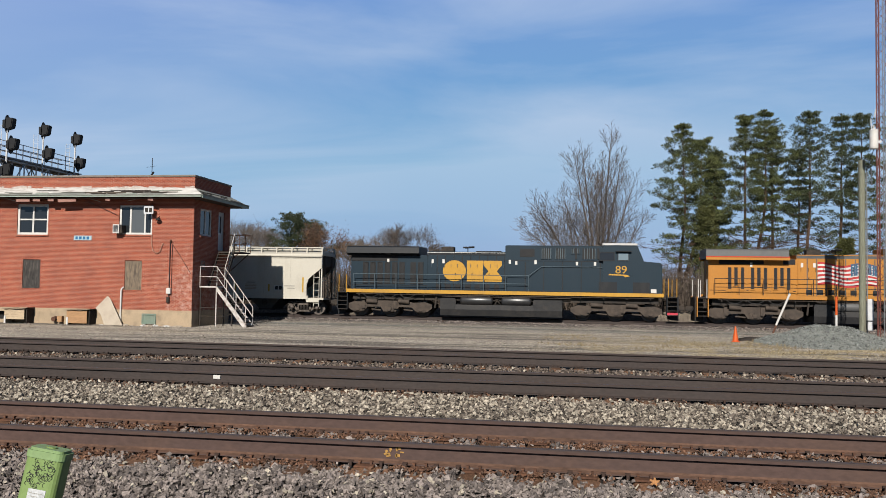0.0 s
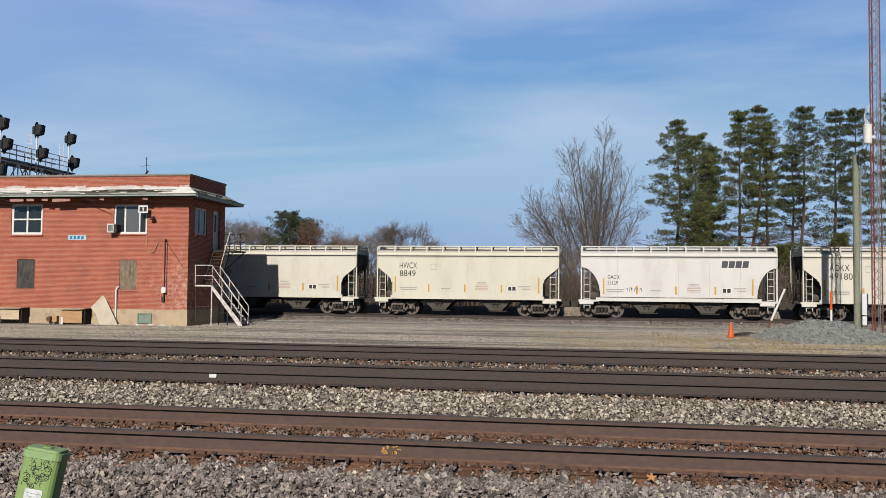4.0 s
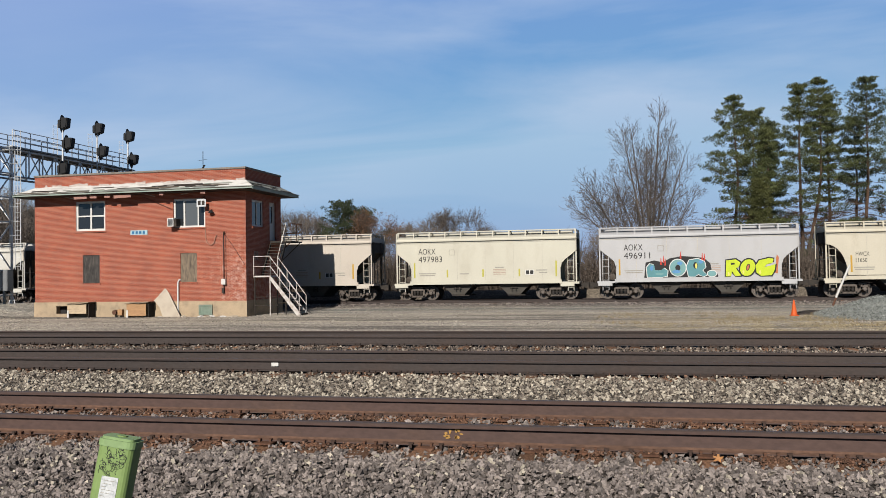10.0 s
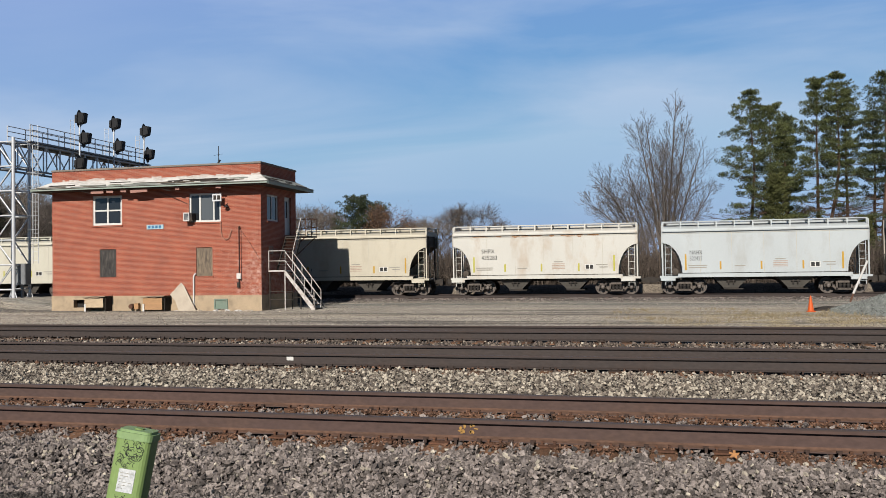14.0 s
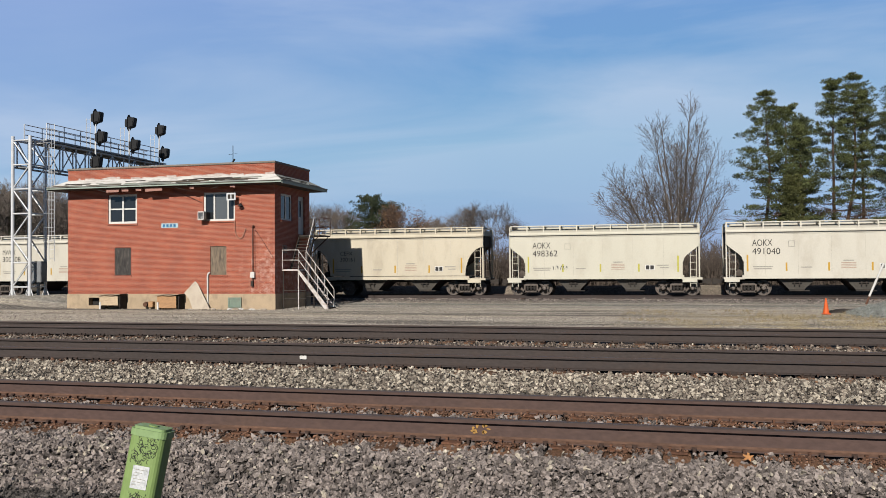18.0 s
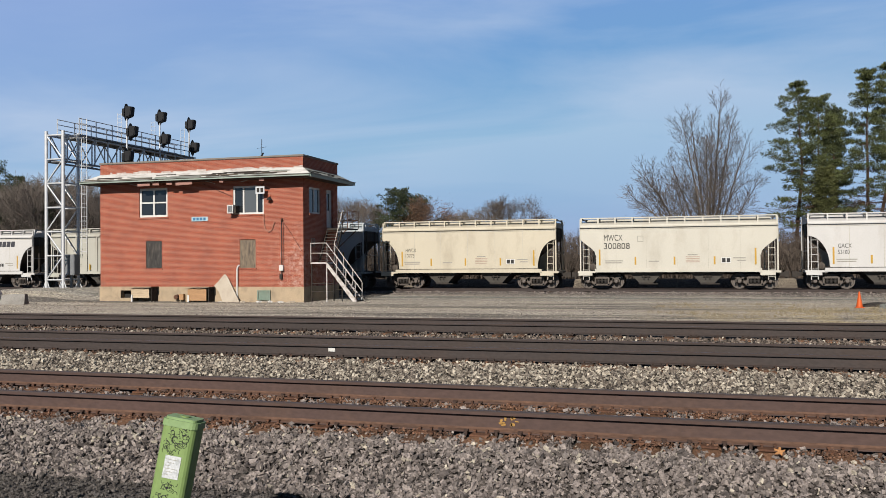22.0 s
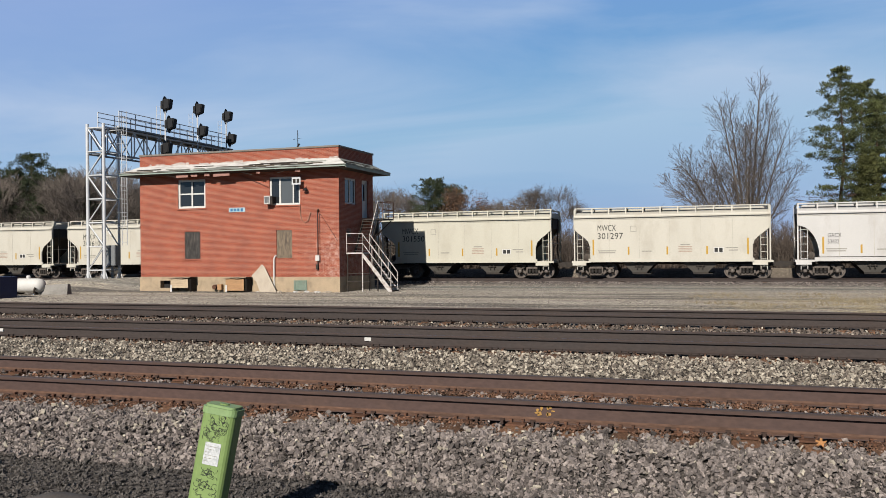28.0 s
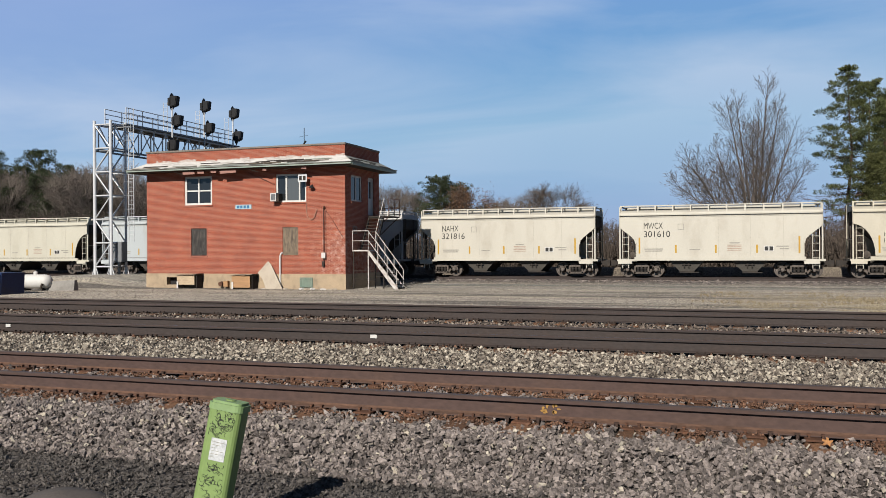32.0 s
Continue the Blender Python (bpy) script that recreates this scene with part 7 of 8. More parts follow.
        part("brake_hose", tube(bmesh.new(), [(x, -1.5, 1.48), (x + 0.3, -1.52, 1.25), (x + 0.7, -1.52, 1.22), (x + 1.1, -1.5, 1.45)], 0.025), TANK, lo)
    loco_truck(lo, -7.25, x0)
    loco_truck(lo, 6.95, x0)
    if navy:
        lettering("unit_number", "89", 6.9, 7.58, 2.93, 3.4, -1.506, LOCO_YEL, cab, "yellow painted 89")
        for pts in ([(6.5, 2.9), (7.6, 2.86), (7.75, 2.78), (8.0, 2.84), (7.5, 2.7), (7.35, 2.8), (6.5, 2.82)],):
            part("lightning_stripe", sheet(bmesh.new(), pts, -1.506), LOCO_YEL, cab)
        # the railway's emblem as three plain yellow blocks
        Yl = Y - 0.034
        disc = [(-3.12 + 0.74 * math.cos(k * math.pi / 12), 2.98 + 0.67 * math.sin(k * math.pi / 12)) for k in range(24)]
        part("emblem_block", sheet(bmesh.new(), disc, Yl), LOCO_YEL, hood, "yellow plain emblem block")
        part("emblem_block", sheet(bmesh.new(), [(-2.32, 2.32), (-1.3, 2.32), (-1.3, 3.64), (-2.32, 3.64)], Yl), LOCO_YEL, hood, "yellow plain emblem block")
        part("emblem_block", sheet(bmesh.new(), [(-1.27, 2.32), (-0.1, 2.32), (-0.1, 2.6), (-0.42, 2.98), (-0.1, 3.36), (-0.1, 3.64), (-1.27, 3.64), (-1.27, 3.36), (-0.95, 2.98), (-1.27, 2.6)], Yl), LOCO_YEL, hood, "yellow plain emblem block")
        part("emblem_block", sheet(bmesh.new(), [(9.02, 1.78), (9.35, 1.78), (9.35, 2.0), (9.02, 2.0)], -1.506), WHITE, cab)
        part("emblem_block", sheet(bmesh.new(), [(8.3, 1.78), (8.6, 1.78), (8.6, 1.95), (8.3, 1.88)], -1.506), WHITE, cab)
    else:
        # a large painted flag waving along the hood
        white, red, blue = colour("flag_white", (0.75, 0.7, 0.66)), colour("flag_red", (0.55, 0.05, 0.05)), colour("flag_blue", (0.05, 0.13, 0.22))
        Yf = Y - 0.034
        def wave(u, v):
            x = -3.65 + 3.3 * u
            return (x, 2.4 + 1.3 * v + 0.09 * math.sin(u * 9 + v) - 0.1 * u)
        for k in range(11):
            bm = bmesh.new()
            for i in range(24):
                a, b, c, d = i / 24, (i + 1) / 24, k / 11, (k + 1) / 11
                sheet(bm, [wave(a, c), wave(b, c), wave(b, d), wave(a, d)], Yf)
            part("flag_stripe", bm, red if k % 2 == 0 else white, hood)
        bm = bmesh.new()
        for i in range(10):
            a, b = 0.56 + i * 0.044, 0.6 + i * 0.044
            sheet(bm, [wave(a, 0.5), wave(b, 0.5), wave(b, 1.02), wave(a, 1.02)], Yf - 0.004)
        part("flag_field", bm, blue, hood)
        for i in range(5):
            for j in range(4):
                p = wave(0.6 + i * 0.08, 0.56 + j * 0.12)
                part("flag_star", sheet(bmesh.new(), [(p[0] + 0.045 * math.cos(t), p[1] + 0.045 * math.sin(t)) for t in (0, 1.57, 3.14, 4.71)], Yf - 0.008), white, hood)
    CARS.append((lo, x0))
    return lo


locomotive(-5.1, "navy")
locomotive(17.25, "orange")
SPEED = 10.45


# ---- trees and brush ----
PINE_BARK = surf("pine_bark", (0.13, 0.075, 0.047), (0.07, 0.047, 0.036), scale=3, fine=18, bump=0.5, stretch=(1, 1, 0.3))
BARE_BARK = surf("bare_tree_bark", (0.2, 0.165, 0.14), (0.13, 0.108, 0.094), scale=3, fine=18, bump=0.4, stretch=(1, 1, 0.3))
NEEDLES = surf("pine_needles", (0.125, 0.14, 0.047), (0.06, 0.078, 0.033), scale=0.6, fine=6, rough=0.7, bump=0, grain=0.3, vary=0.35, island=True)
NEEDLES_BLUE = surf("bluish_pine_needles", (0.095, 0.115, 0.05), (0.047, 0.062, 0.034), scale=0.6, fine=6, rough=0.7, bump=0, grain=0.3, vary=0.35, island=True)
NEEDLES_YOUNG = surf("yellow_green_needles", (0.125, 0.13, 0.042), (0.08, 0.088, 0.03), scale=0.8, fine=6, rough=0.7, bump=0, grain=0.3, vary=0.35, island=True)
CONIFER = surf("dull_green_needles", (0.07, 0.086, 0.04), (0.036, 0.048, 0.025), scale=0.6, fine=6, rough=0.8, bump=0, grain=0.3, vary=0.35, island=True)
CEDAR = surf("dark_cedar_needles", (0.06, 0.078, 0.035), (0.04, 0.052, 0.027), scale=0.6, fine=6, rough=0.8, bump=0, grain=0.3, vary=0.35, island=True)
OAK_LEAF = surf("brown_oak_leaves", (0.25, 0.135, 0.075), (0.16, 0.092, 0.055), scale=0.8, fine=6, rough=0.8, bump=0, grain=0.3, vary=0.4, island=True)
BRUSH = surf("brown_brush_twigs", (0.16, 0.125, 0.1), (0.1, 0.08, 0.066), scale=0.5, fine=8, bump=0, grain=0.3, vary=0.3, island=True)


class Sticks:
    """Collects tapered four-sided twigs and pointed leaves for one mesh."""

    def __init__(self, thin=0.0):
        self.v, self.f, self.thin = [], [], thin
        self.fine = Sticks() if thin else None

    def stick(self, p, q, r0, r1, n=4):
        if r0 < self.thin:
            self.fine.stick(p, q, r0, r1, n)
            return
        p, q = Vector(p), Vector(q)
        d = q - p
        if d.length < 1e-4:
            return
        a = d.orthogonal().normalized()
        b = d.normalized().cross(a)
        k = len(self.v)
        for c, r in ((p, r0), (q, r1)):
            for i in range(n):
                w = 2 * math.pi * i / n
                self.v.append(tuple(c + a * (r * math.cos(w)) + b * (r * math.sin(w))))
        for i in range(n):
            j = (i + 1) % n
            self.f.append((k + i, k + j, k + n + j, k + n + i))

    def leaf(self, p, d, ln, w, r):
        d = d.normalized()
        s = d.cross(Vector((r.uniform(-1, 1), r.uniform(-1, 1), r.uniform(-1, 1))))
        if s.length < 1e-3:
            s = d.orthogonal()
        s = s.normalized() * w
        k = len(self.v)
        self.v += [tuple(p - s), tuple(p + s), tuple(p + d * ln)]
        self.f.append((k, k + 1, k + 2))

    def mesh(self, name, m):
        me = bpy.data.meshes.new(name)
        me.from_pydata(self.v, [], self.f)
        me.materials.append(m)
        return me


def spray(st, p, size, r, n, ln=0.17, w=0.03):
    """A compact flattened clump of needle sprays that point outwards and up."""
    for _ in range(n):
        u = Vector((r.gauss(0, 1), r.gauss(0, 1), r.gauss(0, 1))).normalized()
        q = p + Vector((u.x, u.y, u.z * 0.55)) * (size * r.random() ** 0.45)
        st.leaf(q, u + Vector((0, 0, 0.6)), ln * r.uniform(0.6, 1.3), w, r)


def pine(seed, height, spread, bare=0.4, m=None, leaders=((0.0, 0.0, 1.0),), needles=85, taper=0.72, sparse=0.0, round_top=False):
    """An old open-grown pine: dead twiggy limbs below, flat clumps of needles on whorls of limbs above."""
    r = random.Random(seed)
    wood, crown = Sticks(0.05), Sticks()
    for tx, ty, part_of in leaders:
        hh = height * part_of
        pts, n = [], 14
        for k in range(n + 1):
            t = k / n
            pts.append(Vector((tx * smooth(0.0, 0.6, t) + 0.16 * noise.noise(Vector((seed, t * 4, tx))), ty * t + 0.16 * noise.noise(Vector((seed, t * 4, 9))), hh * t)))
        for k in range(n):
            wood.stick(pts[k], pts[k + 1], 0.2 * (1 - 0.93 * k / n), 0.2 * (1 - 0.93 * (k + 1) / n), 7)
        z = hh * 0.12
        while z < hh * 0.985:
            t = z / hh
            base = pts[min(n - 1, int(t * n))].lerp(pts[min(n, int(t * n) + 1)], t * n - int(t * n))
            live = (t - bare) / (1 - bare)
            turn = r.uniform(0, 6.28)
            count = r.choice((3, 4, 4)) if live < 0 else r.choice((4, 5, 5))
            for i in range(count):
                a = turn + i * 6.28 / count + r.uniform(-0.35, 0.35)
                if live < 0:
                    ln = spread * r.uniform(0.3, 0.95)
                elif round_top:
                    ln = spread * math.sqrt(max(0.03, 1 - live ** 2.2)) * r.uniform(0.65, 1.08)
                else:
                    ln = spread * (0.05 + 0.97 * (1 - live) ** taper * min(1, 0.5 + live * 2)) * r.choice((r.uniform(0.4, 0.8), r.uniform(0.75, 1.12)))
                gap = noise.noise(Vector((math.cos(a) * 1.1 + seed, math.sin(a) * 1.1, z * 0.55)))
                if live >= 0 and gap < -0.1 - 0.2 * live + sparse:
                    ln *= 0.5
                ln = max(0.35, ln)
                rise = -0.08 + 0.75 * max(0, live) ** 1.3 + r.uniform(-0.1, 0.15)
                tip = base + Vector((math.cos(a) * ln, math.sin(a) * ln, ln * rise))
                mid = base.lerp(tip, 0.5) - Vector((0, 0, ln * 0.07))
                rb = 0.042 * (1.15 - t)
                wood.stick(base, mid, rb, rb * 0.7)
                wood.stick(mid, tip, rb * 0.7, rb * 0.3)
                green = live > 0.0 or (live > -0.6 and r.random() < 0.4)
                for k in range(max(3, int(ln * (2.3 if green else 3.4)))):
                    u = 0.3 + 0.72 * (k + r.random()) / max(3, int(ln * (2.3 if green else 3.4)))
                    p = (base.lerp(mid, u * 2) if u < 0.5 else mid.lerp(tip, u * 2 - 1))
                    b = a + r.choice((-1, 1)) * r.uniform(0.3, 1.1)
                    sl = ln * 0.24 * r.uniform(0.4, 1.2) * (1.25 - 0.6 * u) + 0.12
                    q = p + Vector((math.cos(b) * sl, math.sin(b) * sl, sl * r.uniform(0.0, 0.5)))
                    wood.stick(p, q, rb * 0.34, rb * 0.14, 3)
                    if green and not (live < 0.18 and r.random() < 0.35):
                        spray(crown, q + Vector((0, 0, 0.08)), r.uniform(0.28, 0.5) * (0.7 + 0.3 * min(1, ln / 2)), r, int(needles * r.uniform(0.6, 1.2)))
                    elif not green:
                        for _ in range(7):
                            c = p.lerp(q, r.uniform(0.3, 1.0))
                            wood.stick(c, c + Vector((r.gauss(0, 0.3), r.gauss(0, 0.3), r.gauss(-0.05, 0.15))), 0.009, 0.005, 3)
            z += hh * (r.uniform(0.036, 0.06) if live > 0 else r.uniform(0.022, 0.034)) * (1.0 - 0.35 * max(0, live))
        spray(crown, pts[-1] - Vector((0, 0, 0.2)), 0.2, r, needles // 2)
    return wood, crown, m


def vase_tree(seed, leaders, twig=0.011):
    """A leafless tree: each leader (x, y, height, low, droop) rises and leans out, with ascending branches that end in fine twigs."""
    r = random.Random(seed)
    wood = Sticks(0.05)

    def side(d, a, wide):
        u = d.orthogonal().normalized()
        u = (u * math.cos(a) + d.cross(u) * math.sin(a)).normalized()
        return (d + u * wide).normalized()

    def shoot(p, d, ln, rad, level):
        n = 6 if level == 2 else 4 if level == 1 else 2
        a = r.uniform(0, 6.3)
        for i in range(n):
            d = (d + Vector((r.uniform(-0.08, 0.08), r.uniform(-0.08, 0.08), 0.06 if level else 0.02))).normalized()
            q = p + d * (ln / n)
            wood.stick(p, q, max(twig, rad * (1 - 0.75 * i / n)), max(twig * 0.75, rad * (1 - 0.75 * (i + 1) / n)), 4 if level == 2 else 3)
            p = q
            if level:
                for _ in range(1 + i % 2 if level == 2 else 1):
                    a += 2.4 + r.uniform(-0.4, 0.4)
                    shoot(p, side(d, a, r.uniform(0.45, 0.95)), ln * (0.55 - 0.4 * i / n) * r.uniform(0.6, 1.2) + 0.15, max(twig, rad * 0.42), level - 1)

    for x, y, hh, low, droop in leaders:
        n, p, a = 18, Vector((x * 0.03, y * 0.03, -0.05)), r.uniform(0, 6.3)
        reach = math.hypot(x, y)
        bend = Vector((0, 0, 0))
        for k in range(n):
            t = (k + 1) / n
            bend += Vector((r.uniform(-0.05, 0.05), r.uniform(-0.05, 0.05), 0)) * hh / 17
            q = Vector((x * t ** (1.25 - 0.4 * droop), y * t, hh * (t - droop * t * t) / (1 - droop))) + bend * (0.5 + t)
            rad = 0.0105 * (hh + reach) * (1 - 0.9 * (t - 1 / n))
            wood.stick(p, q, rad, 0.0105 * (hh + reach) * (1 - 0.9 * t), 6)
            d = (q - p).normalized()
            if t > low:
                for _ in range(1 + k % 2):
                    a += 2.4 + r.uniform(-0.4, 0.4)
                    ln = (hh + reach) * (0.05 + 0.22 * (1 - t) ** 0.7) * r.uniform(0.6, 1.2)
                    shoot(q, side(d, a, r.uniform(0.45, 0.85)), ln, max(twig, rad * 0.4), 2 if ln > 1.2 else 1)
            p = q
    return wood, None


def bare_tree(seed, height, spread, stems=4, flare=0.35, twig=0.012, depth=6, leaves=None, rise=0.06, leaf=0.17):
    """A leafless tree: several stems that fork into ever finer twigs in a domed crown."""
    r = random.Random(seed)
    wood, crown = Sticks(0.05), Sticks()

    def grow(p, d, ln, rad, k):
        q = p
        for _ in range(2 if k > 1 else 1):
            d = (d + Vector((r.uniform(-0.14, 0.14), r.uniform(-0.14, 0.14), rise))).normalized()
            n = q + d * ln / (2 if k > 1 else 1)
            wood.stick(q, n, rad, rad * 0.82, 5 if rad > 0.04 else 3)
            q, rad = n, rad * 0.82
            if k <= 2:
                for _ in range(2):
                    u = Vector((r.gauss(0, 1), r.gauss(0, 1), r.gauss(0.3, 0.6))).normalized()
                    wood.stick(q, q + (d * 0.7 + u * 0.8) * ln * r.uniform(0.5, 1.1), max(twig * 0.8, rad * 0.5), twig * 0.5, 3)
        if leaves and k <= 3:
            for _ in range(leaves):
                u = Vector((r.gauss(0, 1), r.gauss(0, 1), r.gauss(0, 1)))
                crown.leaf(q + u * 0.32, u, leaf, leaf * 0.42, r)
        if k == 0:
            return
        for i in range(r.choice((2, 2, 3)) if k > 1 else 3):
            out = Vector((r.gauss(0, 1), r.gauss(0, 1), r.gauss(0, 0.5)))
            grow(q, (d + out * spread * (0.5 if i == 0 else 1)).normalized(), ln * r.uniform(0.66, 0.86), max(twig, rad * (0.8 if i == 0 else 0.62)), k - 1)

    for s in range(stems):
        a = 2 * math.pi * s / stems + r.uniform(-0.4, 0.4)
        f = flare * r.uniform(0.4, 1.1)
        d = Vector((math.cos(a) * f, math.sin(a) * f, 1)).normalized()
        grow(Vector((math.cos(a) * 0.12, math.sin(a) * 0.12, -0.05)), d, height * r.uniform(0.2, 0.25), 0.011 * height * r.uniform(0.7, 1.0), depth)
    k = height / max(v[2] for v in wood.fine.v)
    for st in (wood, wood.fine, crown):
        st.v = [(x * k, y * k, z * k) for x, y, z in st.v]
    return wood, crown


def plant(name, x, y, wood, crown, needle, bark, label, category, group, rz=0):
    t = thing(name, x, y, ground_z(x, y) - 0.05, label, category, group, rz=rz)
    part("trunk", wood.mesh("trunk", bark), None, t)
    part("branchwork", wood.fine.mesh("branchwork", bark), None, t)
    if crown and crown.v:
        part("crown", crown.mesh("crown", needle), None, t)
    return t


ONE = ((0.0, 0.0, 1.0),)
TALL = "tall dark green pine with bare reddish lower trunk"
for seed, x, y, hgt, spread, bare, m, leaders, sparse, lab in (
        (11, 7.6, 75.0, 16.3, 3.9, 0.4, NEEDLES, ((0.5, 0.0, 1.0), (1.9, 0.3, 0.93)), 0.05, "tall dark green pine with two tops and wide lower limbs"),
        (17, 11.0, 78.0, 14.3, 2.3, 0.42, NEEDLES_BLUE, ONE, 0.3, "thin sparse pine with many dead grey limbs"),
        (12, 13.2, 75.5, 17.6, 3.4, 0.44, NEEDLES, ((-0.1, 0.0, 0.97), (1.5, 0.2, 1.0)), 0.05, "tall dark green pine with two tops and twin trunks"),
        (18, 15.6, 77.0, 16.2, 2.8, 0.45, NEEDLES_BLUE, ONE, 0.1, TALL),
        (13, 17.7, 75.0, 17.3, 3.3, 0.42, NEEDLES_BLUE, ((0.4, 0.0, 1.0),), 0.1, TALL),
        (14, 20.8, 77.0, 17.6, 3.0, 0.4, NEEDLES_BLUE, ((0.4, 0.0, 1.0),), 0.1, TALL),
        (24, 22.4, 76.0, 17.4, 3.1, 0.38, NEEDLES_BLUE, ONE, 0.05, TALL),
        (15, 24.8, 74.0, 18.6, 3.3, 0.4, NEEDLES, ONE, 0.0, TALL),
        (19, 11.6, 81.0, 14.6, 2.6, 0.5, NEEDLES_BLUE, ONE, 0.35, "thin sparse pine with many dead grey limbs"),
        (20, 18.6, 81.0, 15.2, 2.6, 0.5, NEEDLES_BLUE, ONE, 0.35, "thin sparse pine with many dead grey limbs"),
        (16, 27.8, 77.0, 18.6, 3.3, 0.4, NEEDLES, ONE, 0.05, TALL)):
    w, c, nm = pine(seed, hgt, spread, bare, m, leaders, sparse=sparse)
    plant("pine_tree", x, y, w, c, nm, PINE_BARK, lab, "pine tree", "pines behind the train")
for seed, x, y, hgt, spread in ((21, 9.6, 72.5, 9.0, 2.1), (22, 20.2, 72.5, 6.4, 1.7), (23, 16.0, 73.0, 5.6, 1.6)):
    w, c, nm = pine(seed, hgt, spread, 0.04, NEEDLES_YOUNG, ONE, taper=0.9)
    plant("pine_tree", x, y, w, c, nm, PINE_BARK, "young bushy yellow-green pine among tall ones", "pine tree", "pines behind the train")
w, c = vase_tree(31, ((1.2, 0.2, 15.9, 0.28, 0.0), (-1.9, 0.3, 14.2, 0.28, 0.0), (-0.2, -0.8, 12.8, 0.28, 0.0), (-1.2, 0.9, 14.6, 0.3, 0.0), (2.1, 0.3, 13.6, 0.3, 0.0), (2.9, -0.5, 11.8, 0.28, 0.0), (0.2, 1.4, 13.0, 0.28, 0.0), (-3.2, 0.6, 10.6, 0.28, 0.05), (4.0, 0.6, 8.6, 0.28, 0.1)))
plant("bare_tree", 1.0, 75.0, w, c, None, BARE_BARK, "tall leafless grey tree with many upright stems", "tree", "bare trees")
w, c = vase_tree(32, ((-5.0, 0.4, 9.6, 0.3, 0.3), (-3.8, -0.9, 8.8, 0.3, 0.2), (-2.2, 0.8, 9.4, 0.3, 0.1), (-5.6, -0.4, 7.4, 0.3, 0.4)))
plant("bare_tree", 0.2, 74.0, w, c, None, BARE_BARK, "low spreading leafless tree with drooping limbs", "tree", "bare trees")
w, c, nm = pine(41, 9.6, 3.3, 0.3, CONIFER, ((0.3, 0.0, 1.0), (1.5, 0.2, 0.93)), needles=70, sparse=0.12, round_top=True)
plant("pine_tree", -31.2, 89.0, w, c, nm, PINE_BARK, "broad dark green conifer beside a brown oak", "pine tree", "far trees")
w, c = bare_tree(42, 9.5, 0.24, stems=3, flare=0.2, depth=5, leaves=9, leaf=0.13)
plant("oak_tree", -27.7, 87.6, w, c, OAK_LEAF, BARE_BARK, "oak tree with dry brown leaves still on", "oak tree", "far trees")

# far bare trees and the wood beyond the signal bridge: a few grown, then copied
MODELS = []
for seed, x, y, hgt, spread, stems, flare in ((51, -38.6, 96, 10.8, 0.4, 3, 0.42), (52, -25.0, 112, 11.2, 0.45, 4, 0.5), (53, -42.5, 99, 10.4, 0.38, 2, 0.3), (54, -30.5, 114, 9.6, 0.46, 5, 0.6)):
    w, c = bare_tree(seed, hgt, spread, stems, flare, twig=0.013, depth=6 if seed == 52 else 5)
    MODELS.append(plant("bare_tree", x, y, w, c, None, BARE_BARK, "leafless brown tree in the far tree line", "tree", "far trees"))
w, c, nm = pine(61, 12.5, 3.1, 0.06, CEDAR, ((0.0, 0.0, 1.0), (1.6, 0.5, 0.85)), needles=70, round_top=True)
CEDAR_MODEL = plant("cedar_tree", -86.0, 90.0, w, c, nm, PINE_BARK, "dark green cedar in the wood's edge", "cedar tree", "wood edge")


def copies():
    r = random.Random(77)
    for x, y, k in ((-29.0, 113, 0.85), (-33.2, 112, 0.82), (-22.0, 118, 0.8)):
        copy_thing(MODELS[1], pose(x, y, 0, 0, 0, r.uniform(0, 360))).scale = (k, k, k)
    for x in np.arange(-48, -38, 2.6):
        copy_thing(r.choice(MODELS), pose(float(x) + r.uniform(-1, 1), 100 + r.uniform(-5, 5), 0, 0, 0, r.uniform(0, 360))).scale = (1, 1, r.uniform(0.9, 1.15))
    for x in np.arange(-20, 0, 3.4):
        copy_thing(r.choice(MODELS), pose(float(x) + r.uniform(-1, 1), 150 + r.uniform(-10, 10), -1.0, 0, 0, r.uniform(0, 360))).scale = (1, 1, r.uniform(0.7, 0.95))
    for k in range(52):
        x, y = -106 + k * 0.98 + r.uniform(-1, 1), 84 + r.uniform(-6, 14)
        c = copy_thing(r.choice(MODELS), pose(x, y, 0, 0, 0, r.uniform(0, 360)))
        s = r.uniform(1.0, 1.3) * (0.82 if x > -72 else 1.0)
        c.scale = (s, s, s)
    for x, y, s in ((-88.5, 84, 1.08), (-83.0, 86, 1.1), (-80.5, 83, 0.85), (-92.5, 86, 1.1), (-76.8, 88, 0.8), (-98, 84, 1.0), (-72.5, 92, 0.7), (-86, 81, 0.95), (-90.5, 80, 0.9), (-95, 82, 1.0), (-78.5, 86, 0.95), (-69, 90, 0.75), (-74.5, 86, 0.85), (-82, 80, 0.72), (-87.5, 78, 0.78), (-93, 78, 0.85), (-100, 80, 0.95), (-77, 80, 0.62)):
        c = copy_thing(CEDAR_MODEL, pose(x, y, 0, 0, 0, r.uniform(0, 360)))
        c.scale = (1.15 * s, 1.15 * s, 1.06 * s)


copies()


